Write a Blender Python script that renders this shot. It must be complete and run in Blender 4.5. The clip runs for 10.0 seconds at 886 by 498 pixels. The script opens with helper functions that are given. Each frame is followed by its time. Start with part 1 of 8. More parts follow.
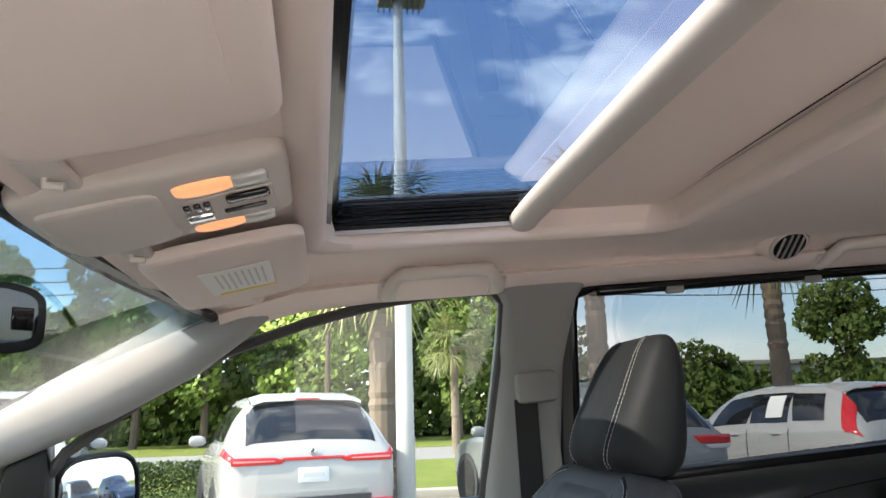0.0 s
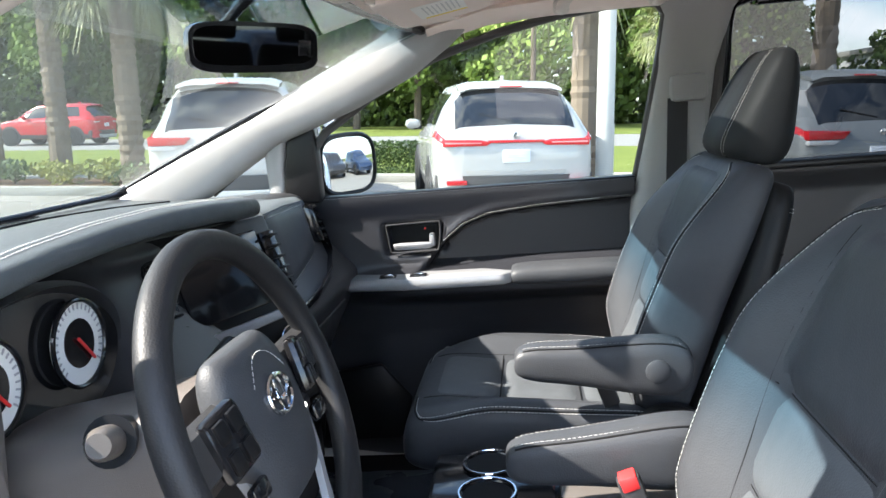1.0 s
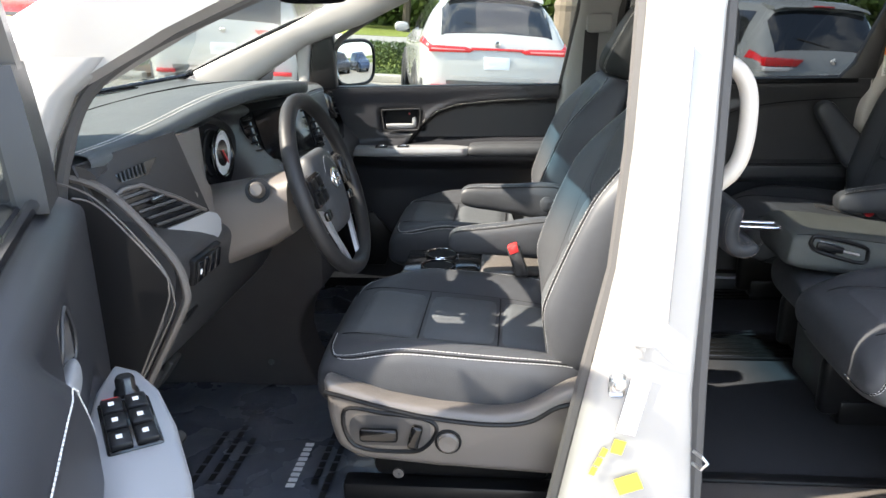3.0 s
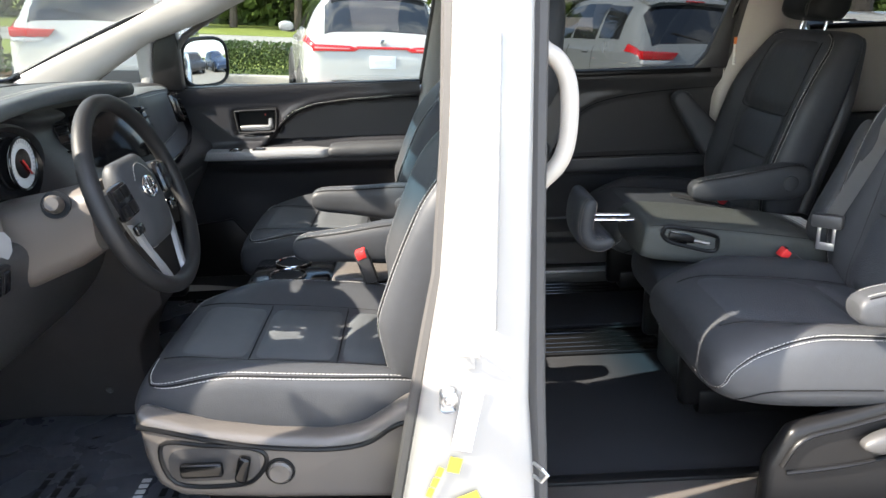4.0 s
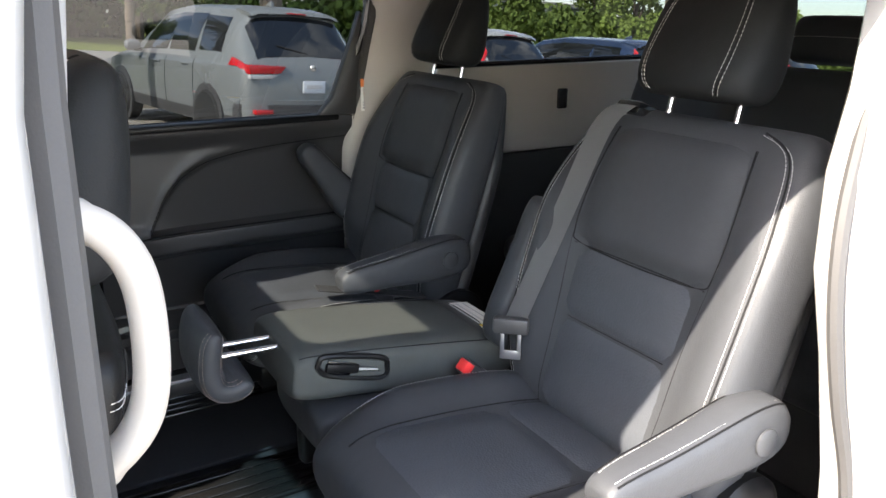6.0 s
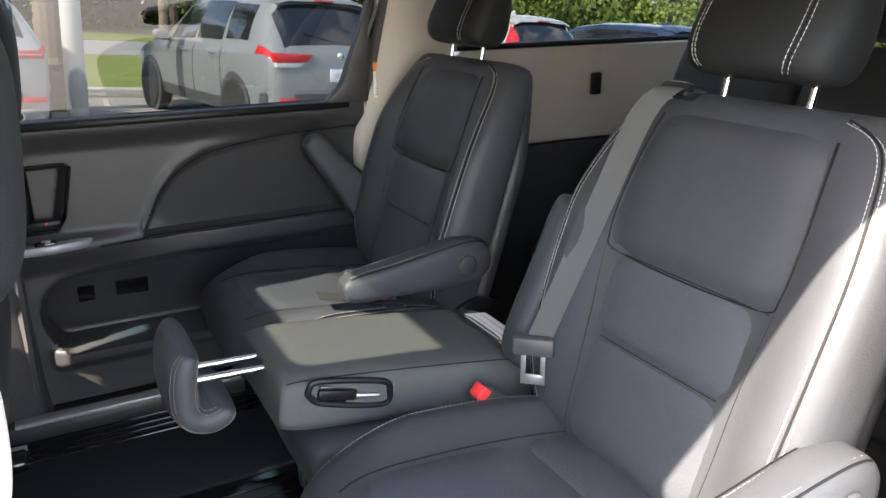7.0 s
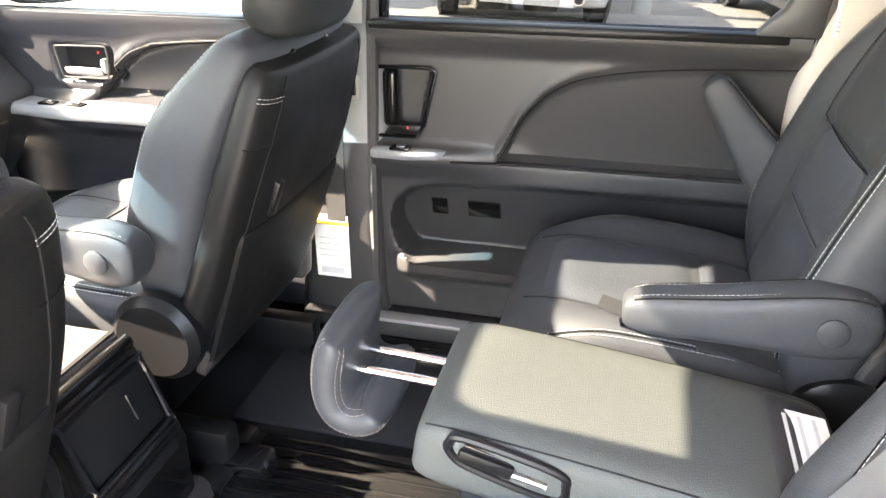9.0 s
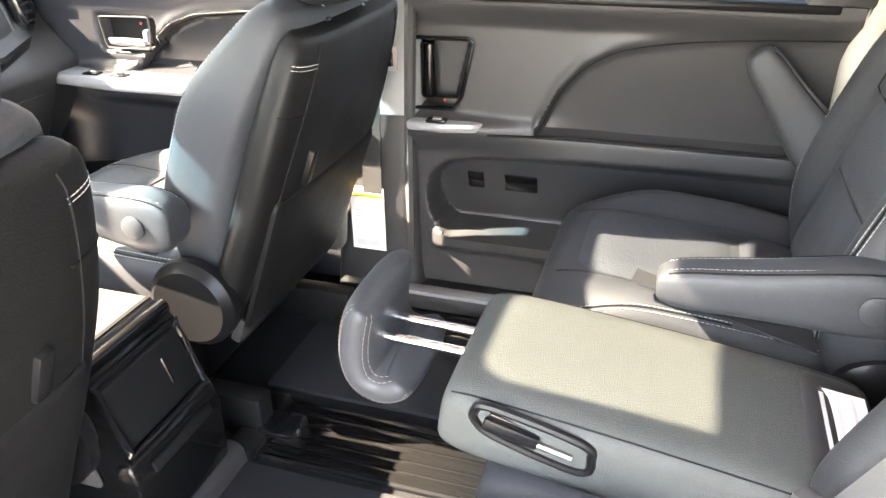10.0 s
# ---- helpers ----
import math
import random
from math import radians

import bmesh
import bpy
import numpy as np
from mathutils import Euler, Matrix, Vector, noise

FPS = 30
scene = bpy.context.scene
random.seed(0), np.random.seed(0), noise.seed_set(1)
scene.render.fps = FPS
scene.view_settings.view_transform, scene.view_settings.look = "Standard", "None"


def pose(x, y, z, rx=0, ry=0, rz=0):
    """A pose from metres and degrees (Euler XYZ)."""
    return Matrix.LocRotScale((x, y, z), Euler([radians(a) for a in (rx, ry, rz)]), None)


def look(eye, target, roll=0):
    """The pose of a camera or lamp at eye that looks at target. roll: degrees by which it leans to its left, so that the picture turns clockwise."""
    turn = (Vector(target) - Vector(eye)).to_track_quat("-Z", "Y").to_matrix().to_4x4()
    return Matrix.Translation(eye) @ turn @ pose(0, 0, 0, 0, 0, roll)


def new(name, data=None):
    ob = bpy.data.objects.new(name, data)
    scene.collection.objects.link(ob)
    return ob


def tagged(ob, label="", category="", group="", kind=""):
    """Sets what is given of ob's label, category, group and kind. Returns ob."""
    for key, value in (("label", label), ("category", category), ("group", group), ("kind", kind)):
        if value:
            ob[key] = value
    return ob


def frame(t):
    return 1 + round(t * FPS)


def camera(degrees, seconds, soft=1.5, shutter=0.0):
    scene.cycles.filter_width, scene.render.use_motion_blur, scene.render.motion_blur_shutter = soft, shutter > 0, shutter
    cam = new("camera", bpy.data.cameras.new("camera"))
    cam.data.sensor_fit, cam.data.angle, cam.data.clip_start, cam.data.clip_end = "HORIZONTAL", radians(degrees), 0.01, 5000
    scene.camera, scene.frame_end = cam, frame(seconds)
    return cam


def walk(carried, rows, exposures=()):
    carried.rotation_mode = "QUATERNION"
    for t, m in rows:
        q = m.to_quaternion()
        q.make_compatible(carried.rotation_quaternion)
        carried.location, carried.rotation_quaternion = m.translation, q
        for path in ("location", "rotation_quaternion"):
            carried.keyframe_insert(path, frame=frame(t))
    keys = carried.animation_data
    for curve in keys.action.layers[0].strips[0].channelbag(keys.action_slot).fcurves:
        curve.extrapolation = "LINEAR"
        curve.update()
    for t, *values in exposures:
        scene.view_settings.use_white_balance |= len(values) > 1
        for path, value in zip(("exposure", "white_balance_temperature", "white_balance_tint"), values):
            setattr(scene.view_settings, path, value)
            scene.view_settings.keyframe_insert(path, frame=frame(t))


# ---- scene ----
cam = camera(60.6, 10.0)
PATH = [
    (0, (-0.362, -0.781, 1.364), (-0.044, 1.147, 1.793), -1.7),
    (0.5, (-0.341, -0.899, 1.381), (-0.338, 1.1, 1.454), -0.8),
    (1, (-0.311, -1.172, 1.381), (-0.528, 0.781, 1.009), -0.8),
    (1.5, (-0.255, -1.504, 1.42), (-0.512, 0.379, 0.796), 0.4),
    (2, (-0.203, -1.857, 1.432), (-0.455, 0.015, 0.774), 1.6),
    (2.2, (-0.2, -1.946, 1.446), (-0.443, -0.071, 0.793), 1.9),
    (3.3, (-0.203, -2.006, 1.445), (-0.299, -0.1, 0.845), 2.8),
    (3.5, (-0.187, -1.992, 1.446), (-0.24, -0.084, 0.847), 2.6),
    (4, (-0.064, -1.895, 1.432), (0.028, 0.011, 0.832), 2.3),
    (4.5, (0.059, -1.722, 1.432), (0.424, 0.149, 0.827), 2.2),
    (5, (0.148, -1.478, 1.466), (0.84, 0.303, 0.873), 2.8),
    (5.5, (0.111, -1.333, 1.522), (1.035, 0.347, 0.952), 3.2),
    (5.7, (0.082, -1.321, 1.519), (1.066, 0.334, 0.977), 4.0),
    (6.8, (0.089, -1.229, 1.53), (1.12, 0.394, 0.978), 3.3),
    (7, (0.213, -1.16, 1.497), (1.143, 0.515, 0.924), 3.3),
    (7.5, (0.474, -0.954, 1.489), (0.938, 0.87, 0.813), 4.0),
    (8, (0.563, -0.768, 1.481), (0.599, 1.087, 0.734), 4.1),
    (8.5, (0.633, -0.744, 1.523), (0.398, 1.066, 0.704), 4.4),
    (9, (0.678, -0.799, 1.524), (0.297, 0.945, 0.622), 4.2),
    (9.5, (0.686, -0.806, 1.52), (0.239, 0.897, 0.571), 3.8),
    (10, (0.693, -0.794, 1.508), (0.217, 0.897, 0.553), 3.6),
]
EXPOSURES = [(0.0, 3.05, 7000, 13), (0.5, 3.0, 6800, 13), (1.0, 3.3, 6500, 11), (1.5, 3.3, 7000, 15), (2.0, 3.25, 7100, 12), (3.5, 3.2, 7000, 11), (4.5, 3.25, 7000, 11), (5.0, 3.2, 7100, 11), (5.5, 3.4, 7100, 12), (7.0, 4.0, 7200, 13), (7.5, 4.7, 7700, 13), (8.5, 5.35, 8000, 14), (10.0, 5.7, 8200, 15)]
walk(cam, [(t, look(eye, target, roll)) for t, eye, target, roll in PATH], EXPOSURES)

# ---- light ----
CAR = pose(0, 0, 0, 0, -4, 0)          # the van stands nose-down on the sloping lot
SUN_WAY = CAR.to_3x3() @ Vector((1.0, 0.34, -0.95)).normalized()

world = bpy.data.worlds.new("sky")
scene.world = world
world.use_nodes = True
wn = world.node_tree
sky = wn.nodes.new("ShaderNodeTexSky")
sky.sky_type = "NISHITA"
sky.sun_disc = False
sky.sun_elevation = math.asin(-SUN_WAY.z)
sky.sun_rotation = math.atan2(-SUN_WAY.x, -SUN_WAY.y)
sky.air_density, sky.dust_density, sky.ozone_density = 1.0, 1.2, 2.0
# fair-weather clouds, thicker toward the horizon
gen = wn.nodes.new("ShaderNodeTexCoord")
squash = wn.nodes.new("ShaderNodeMapping")
squash.inputs["Scale"].default_value = (1.0, 1.0, 2.6)
puffs = wn.nodes.new("ShaderNodeTexNoise")
puffs.inputs["Scale"].default_value, puffs.inputs["Detail"].default_value, puffs.inputs["Roughness"].default_value = 3.2, 9.0, 0.58
cover = wn.nodes.new("ShaderNodeMapRange")
cover.inputs[1].default_value, cover.inputs[2].default_value = 0.50, 0.68
cloud = wn.nodes.new("ShaderNodeMix")
cloud.data_type = "RGBA"
cloud.inputs[7].default_value = (6.8, 6.9, 7.1, 1)
wn.links.new(gen.outputs["Generated"], squash.inputs[0])
wn.links.new(squash.outputs[0], puffs.inputs["Vector"])
wn.links.new(puffs.outputs[0], cover.inputs[0])
wn.links.new(cover.outputs[0], cloud.inputs[0])
wn.links.new(sky.outputs[0], cloud.inputs[6])
wn.links.new(cloud.outputs[2], wn.nodes["Background"].inputs[0])
wn.nodes["Background"].inputs[1].default_value = 0.15

sun_data = bpy.data.lights.new("sun", "SUN")
sun_data.energy, sun_data.angle, sun_data.color = 2.8, radians(0.6), (1.0, 0.95, 0.86)
sun = new("sun", sun_data)
sun.matrix_world = look((0, 0, 0), SUN_WAY)

# ---- small tools ----
def finish(bm, name, mat, smooth=True, angle=42):
    bmesh.ops.recalc_face_normals(bm, faces=bm.faces)
    me = bpy.data.meshes.new(name)
    bm.to_mesh(me)
    bm.free()
    me.polygons.foreach_set("use_smooth", [smooth] * len(me.polygons))
    if smooth and angle:
        me.set_sharp_from_angle(angle=radians(angle))
    me.materials.append(mat)
    return me


def part(name, bm, mat, parent=None, label="", smooth=True, angle=42):
    """One mesh object under a thing or a part."""
    ob = new(name, finish(bm, name, mat, smooth, angle))
    ob.parent = parent
    if label:
        ob["label"] = label
    return ob


def thing(name, label, category, group="", kind=""):
    return tagged(new(name), label, category, group, kind)


def single(name, bm, mat, label, category, group="", kind="", smooth=True, angle=42):
    ob = part(name, bm, mat, None, label, smooth, angle)
    return tagged(ob, label, category, group, kind)


def box(lo, hi, bevel=0.0, seg=2, bm=None):
    out = bm or bmesh.new()
    m = Matrix.Translation([(a + b) / 2 for a, b in zip(lo, hi)]) @ Matrix.Diagonal([abs(b - a) for a, b in zip(lo, hi)] + [1])
    vs = bmesh.ops.create_cube(out, size=1, matrix=m)["verts"]
    if bevel:
        es = list({e for v in vs for e in v.link_edges})
        bmesh.ops.bevel(out, geom=es, offset=bevel, segments=seg, profile=0.5, affect="EDGES")
    return out


def prism(pts, axis, a, b, bevel=0.0, seg=2):
    """A flat outline given in the two other axes, from a to b along axis."""
    bm = bmesh.new()
    def at(p, h):
        return {"x": (h, p[0], p[1]), "y": (p[0], h, p[1]), "z": (p[0], p[1], h)}[axis]
    lo = [bm.verts.new(at(p, a)) for p in pts]
    hi = [bm.verts.new(at(p, b)) for p in pts]
    bm.faces.new(lo)
    bm.faces.new(hi[::-1])
    for i in range(len(pts)):
        j = (i + 1) % len(pts)
        bm.faces.new((lo[i], hi[i], hi[j], lo[j]))
    bmesh.ops.recalc_face_normals(bm, faces=bm.faces)
    if bevel:
        bmesh.ops.bevel(bm, geom=bm.edges[:], offset=bevel, segments=seg, profile=0.5, affect="EDGES", clamp_overlap=True)
    return bm


def loft(rings, caps=True, loop=False):
    bm = bmesh.new()
    vs = [[bm.verts.new(p) for p in r] for r in rings]
    n = len(rings[0])
    rows = len(vs) if loop else len(vs) - 1
    for i in range(rows):
        for j in range(n):
            k, q = (j + 1) % n, (i + 1) % len(vs)
            bm.faces.new((vs[i][j], vs[q][j], vs[q][k], vs[i][k]))
    if caps and not loop:
        bm.faces.new(vs[0])
        bm.faces.new(vs[-1][::-1])
    return bm


def smooth_path(pts, steps=6, closed=False):
    """Catmull-Rom through the points."""
    pts = [Vector(p) for p in pts]
    out, n = [], len(pts)
    for i in range(n if closed else n - 1):
        if closed:
            p0, p1, p2, p3 = (pts[(i + k) % n] for k in (-1, 0, 1, 2))
        else:
            p0, p1, p2, p3 = pts[max(i - 1, 0)], pts[i], pts[i + 1], pts[min(i + 2, n - 1)]
        for s in range(steps):
            t = s / steps
            out.append(0.5 * ((2 * p1) + (p2 - p0) * t + (2 * p0 - 5 * p1 + 4 * p2 - p3) * t * t + (3 * p1 - p0 - 3 * p2 + p3) * t ** 3))
    if not closed:
        out.append(pts[-1])
    return out


def tube(pts, r, n=8, closed=False, flat=1.0, up=(0, 0, 1)):
    """A round (or flattened) bar along a path; r is a number or one per point."""
    pts = [Vector(p) for p in pts]
    rs = r if isinstance(r, (list, tuple)) else [r] * len(pts)
    rings = []
    side = None
    for i, p in enumerate(pts):
        if closed:
            d = (pts[(i + 1) % len(pts)] - pts[i - 1]).normalized()
        else:
            d = (pts[min(i + 1, len(pts) - 1)] - pts[max(i - 1, 0)]).normalized()
        if side is None:
            u = Vector(up)
            if abs(u.dot(d)) > 0.95:
                u = Vector((1, 0, 0)) if abs(d.x) < 0.9 else Vector((0, 1, 0))
            side = d.cross(u).normalized()
        side = (side - d * side.dot(d)).normalized()
        top = side.cross(d).normalized()
        rings.append([p + (side * math.cos(2 * math.pi * k / n) + top * math.sin(2 * math.pi * k / n) * flat) * rs[i] for k in range(n)])
    return loft(rings, caps=not closed, loop=closed)


def join(*bms):
    """Several bmeshes in one."""
    out = bmesh.new()
    for b in bms:
        me = bpy.data.meshes.new("part")
        b.to_mesh(me)
        b.free()
        out.from_mesh(me)
        bpy.data.meshes.remove(me)
    return out


def moved(bm, m):
    bmesh.ops.transform(bm, matrix=m, verts=bm.verts)
    return bm


def lathe(profile, n=32, m=Matrix()):
    """Turns (radius, height) pairs round the z axis."""
    rings = [[m @ Vector((r * math.cos(2 * math.pi * k / n), r * math.sin(2 * math.pi * k / n), h)) for k in range(n)] for r, h in profile]
    return loft(rings)


def sheet(fn, us, vs, out=None, thick=0.0):
    """A grid surface fn(u, v); with thick it gets a back set off by out * thick."""
    bm = bmesh.new()
    front = [[bm.verts.new(fn(u, v)) for v in vs] for u in us]
    for i in range(len(us) - 1):
        for j in range(len(vs) - 1):
            bm.faces.new((front[i][j], front[i + 1][j], front[i + 1][j + 1], front[i][j + 1]))
    if thick:
        o = Vector(out) * thick
        back = [[bm.verts.new(v.co + o) for v in row] for row in front]
        for i in range(len(us) - 1):
            for j in range(len(vs) - 1):
                bm.faces.new((back[i][j], back[i][j + 1], back[i + 1][j + 1], back[i + 1][j]))
        nu, nv = len(us) - 1, len(vs) - 1
        for i in range(nu):
            bm.faces.new((front[i][0], back[i][0], back[i + 1][0], front[i + 1][0]))
            bm.faces.new((front[i][nv], front[i + 1][nv], back[i + 1][nv], back[i][nv]))
        for j in range(nv):
            bm.faces.new((front[0][j], front[0][j + 1], back[0][j + 1], back[0][j]))
            bm.faces.new((front[nu][j], back[nu][j], back[nu][j + 1], front[nu][j + 1]))
    return bm


def span(a, b, n):
    return [a + (b - a) * i / n for i in range(n + 1)]


def ease(a, b, x):
    t = min(max((x - a) / (b - a), 0.0), 1.0)
    return t * t * (3 - 2 * t)


def curve_at(pts, x):
    """Straight-line table lookup."""
    if x <= pts[0][0]:
        return pts[0][1]
    for (a, p), (b, q) in zip(pts, pts[1:]):
        if x <= b:
            return p + (q - p) * (x - a) / (b - a)
    return pts[-1][1]


def dashes(line, r=0.0011, step=0.0075, on=0.0052):
    """A row of thread stitches along a path."""
    line = [Vector(p) for p in line]
    lens = [0.0]
    for a, b in zip(line, line[1:]):
        lens.append(lens[-1] + (b - a).length)

    def at(s):
        for i in range(len(line) - 1):
            if s <= lens[i + 1] or i == len(line) - 2:
                d = max(lens[i + 1] - lens[i], 1e-9)
                return line[i].lerp(line[i + 1], (s - lens[i]) / d)
    r *= 0.9
    verts, faces = [], []
    s = 0.0
    while s + on < lens[-1]:
        p, q = at(s), at(s + on)
        d = (q - p).normalized()
        a = d.orthogonal().normalized() * r
        b = d.cross(a).normalized() * r
        k = len(verts)
        verts += [p + a, p + b, p - a, p - b, q + a, q + b, q - a, q - b]
        faces += [(k + i, k + (i + 1) % 4, k + 4 + (i + 1) % 4, k + 4 + i) for i in range(4)] + [(k, k + 3, k + 2, k + 1), (k + 4, k + 5, k + 6, k + 7)]
        s += step
    me = bpy.data.meshes.new("stitch")
    me.from_pydata(verts, [], faces)
    bm = bmesh.new()
    bm.from_mesh(me)
    bpy.data.meshes.remove(me)
    return bm


def power(c, e):
    return math.copysign(abs(c) ** e, c)


class Pad:
    """An upholstered body: length along x, width along y, its face to +z."""
    def __init__(self, length, a, b, bolster=None, bend=None, n=3.2, p=5.0, taper=0.45, m=Matrix(), skew=None):
        self.length, self.a, self.b, self.n, self.p, self.taper, self.m = length, a, b, n, p, taper, m
        self.bolster = bolster or (lambda v: 0.0)
        self.bend = bend or (lambda v: 0.0)

    def at(self, c, s, v):
        e = max(1 - abs(2 * v - 1) ** self.p, 0.0) ** (1 / self.p)
        a = self.a(v) * (1 - self.taper * (1 - e))
        y, z = power(c, 2 / self.n), power(s, 2 / self.n)
        h = self.b(v) * e * z + self.bend(v)
        if s > 0:
            h += self.bolster(v) * e * (ease(0.45, 0.88, abs(y)) - 0.35) * min(1.0, s * 3.0)
        return self.m @ Vector((v * self.length, a * y, h))

    def body(self, nu=44, nv=26):
        vs = [0.5 - 0.5 * math.cos(math.pi * i / nv) for i in range(nv + 1)]
        vs[0], vs[-1] = 0.0015, 0.9985
        return loft([[self.at(math.cos(2 * math.pi * k / nu), math.sin(2 * math.pi * k / nu), v) for k in range(nu)] for v in vs])

    def top(self, yf, v, lift=0.0):
        c = power(yf, self.n / 2)
        p = self.at(c, math.sqrt(max(1 - c * c, 0.0)), v)
        return p + self.m.to_3x3() @ Vector((0, 0, lift))

    def seam(self, path, lift=0.0005, steps=8):
        """A path of (yf, v) points laid on the face."""
        return [self.top(p.x, p.y, lift) for p in smooth_path([(a, b, 0) for a, b in path], steps)]

    def patch(self, y0, y1, v0, v1, lift=0.003, nu=14, nv=14):
        """A raised insert on the face."""
        def fn(i, j):
            yf, v = y0 + (y1 - y0) * i, v0 + (v1 - v0) * j
            edge = min(i, 1 - i, 1.0) * 6
            edge2 = min(j, 1 - j, 1.0) * 6
            k = min(edge, 1) * min(edge2, 1)
            return self.top(yf, v, -0.002 + (lift + 0.002) * math.sin(max(k, 0) * math.pi / 2))
        return sheet(fn, span(0, 1, nu), span(0, 1, nv))


# ---- materials ----
def material(name, colour, rough=0.5, metal=0.0, vary=0.15, scale=6.0, grain=220.0, bump=0.0, spec=0.5, rough_vary=0.1, coat=0.0, sheen=0.0, tint=None, detail=4.0):
    """A node material: two scales of colour change, roughness change and fine relief, in object space."""
    mat = bpy.data.materials.new(name)
    mat.use_nodes = True
    nt = mat.node_tree
    bsdf = nt.nodes["Principled BSDF"]
    geo = nt.nodes.new("ShaderNodeTexCoord")
    big, fine = nt.nodes.new("ShaderNodeTexNoise"), nt.nodes.new("ShaderNodeTexNoise")
    big.inputs["Scale"].default_value, fine.inputs["Scale"].default_value = scale, grain
    big.inputs["Detail"].default_value, fine.inputs["Detail"].default_value = detail, 2.0
    for n in (big, fine):
        nt.links.new(geo.outputs["Object"], n.inputs["Vector"])
    ramp = nt.nodes.new("ShaderNodeMix")
    ramp.data_type = "RGBA"
    dark = tuple(c * (1 - vary) for c in colour)
    light = tuple(min(c * (1 + vary), 1) for c in (tint or colour))
    ramp.inputs[6].default_value, ramp.inputs[7].default_value = (*dark, 1), (*light, 1)
    add = nt.nodes.new("ShaderNodeMath")
    add.operation = "MULTIPLY_ADD"
    add.inputs[1].default_value = 0.35
    nt.links.new(fine.outputs[0], add.inputs[0])
    mul = nt.nodes.new("ShaderNodeMath")
    mul.operation = "MULTIPLY"
    mul.inputs[1].default_value = 0.65
    nt.links.new(big.outputs[0], mul.inputs[0])
    nt.links.new(mul.outputs[0], add.inputs[2])
    nt.links.new(add.outputs[0], ramp.inputs[0])
    nt.links.new(ramp.outputs[2], bsdf.inputs["Base Color"])
    rr = nt.nodes.new("ShaderNodeMapRange")
    rr.inputs[3].default_value, rr.inputs[4].default_value = max(rough - rough_vary, 0.02), min(rough + rough_vary, 1)
    nt.links.new(big.outputs[0], rr.inputs[0])
    nt.links.new(rr.outputs[0], bsdf.inputs["Roughness"])
    bsdf.inputs["Metallic"].default_value = metal
    bsdf.inputs["Specular IOR Level"].default_value = spec
    bsdf.inputs["Coat Weight"].default_value = coat
    bsdf.inputs["Coat Roughness"].default_value = 0.05
    bsdf.inputs["Sheen Weight"].default_value = sheen
    if bump:
        b = nt.nodes.new("ShaderNodeBump")
        b.inputs["Strength"].default_value, b.inputs["Distance"].default_value = bump, 0.0012
        nt.links.new(fine.outputs[0], b.inputs["Height"])
        nt.links.new(b.outputs[0], bsdf.inputs["Normal"])
    return mat


def leather(name, colour, rough=0.42, cell=420.0, bump=0.25, spec=0.30):
    """Pebbled leather: cell relief, soft creases, slightly worn gloss."""
    mat = material(name, colour, rough, vary=0.22, scale=5.0, grain=60.0, spec=spec, rough_vary=0.08)
    nt = mat.node_tree
    bsdf = nt.nodes["Principled BSDF"]
    geo = nt.nodes["Texture Coordinate"]
    vor = nt.nodes.new("ShaderNodeTexVoronoi")
    vor.inputs["Scale"].default_value = cell
    crease = nt.nodes.new("ShaderNodeTexNoise")
    crease.inputs["Scale"].default_value, crease.inputs["Detail"].default_value = 9.0, 3.0
    nt.links.new(geo.outputs["Object"], vor.inputs["Vector"])
    nt.links.new(geo.outputs["Object"], crease.inputs["Vector"])
    b1, b2 = nt.nodes.new("ShaderNodeBump"), nt.nodes.new("ShaderNodeBump")
    b1.inputs["Strength"].default_value, b1.inputs["Distance"].default_value = 0.25, 0.012
    b2.inputs["Strength"].default_value, b2.inputs["Distance"].default_value = bump, 0.0008
    nt.links.new(crease.outputs[0], b1.inputs["Height"])
    nt.links.new(vor.outputs["Distance"], b2.inputs["Height"])
    nt.links.new(b1.outputs[0], b2.inputs["Normal"])
    nt.links.new(b2.outputs[0], bsdf.inputs["Normal"])
    return mat


def glass(name, tint, rough=0.0):
    """Thin pane: mostly clear with a tint, mirror gloss by angle."""
    mat = bpy.data.materials.new(name)
    mat.use_nodes = True
    nt = mat.node_tree
    nt.nodes.remove(nt.nodes["Principled BSDF"])
    clear, gloss, mix, fres = (nt.nodes.new(n) for n in ("ShaderNodeBsdfTransparent", "ShaderNodeBsdfGlossy", "ShaderNodeMixShader", "ShaderNodeLayerWeight"))
    clear.inputs[0].default_value = (*tint, 1)
    gloss.inputs["Roughness"].default_value = rough
    fres.inputs[0].default_value = 0.5
    steep = nt.nodes.new("ShaderNodeMath")
    steep.operation = "POWER"
    steep.inputs[1].default_value = 4.0
    lift = nt.nodes.new("ShaderNodeMath")
    lift.operation = "MULTIPLY_ADD"
    lift.inputs[1].default_value, lift.inputs[2].default_value = 0.85, 0.05
    nt.links.new(fres.outputs["Facing"], steep.inputs[0])
    nt.links.new(steep.outputs[0], lift.inputs[0])
    nt.links.new(lift.outputs[0], mix.inputs[0])
    nt.links.new(clear.outputs[0], mix.inputs[1])
    nt.links.new(gloss.outputs[0], mix.inputs[2])
    nt.links.new(mix.outputs[0], nt.nodes["Material Output"].inputs[0])
    return mat


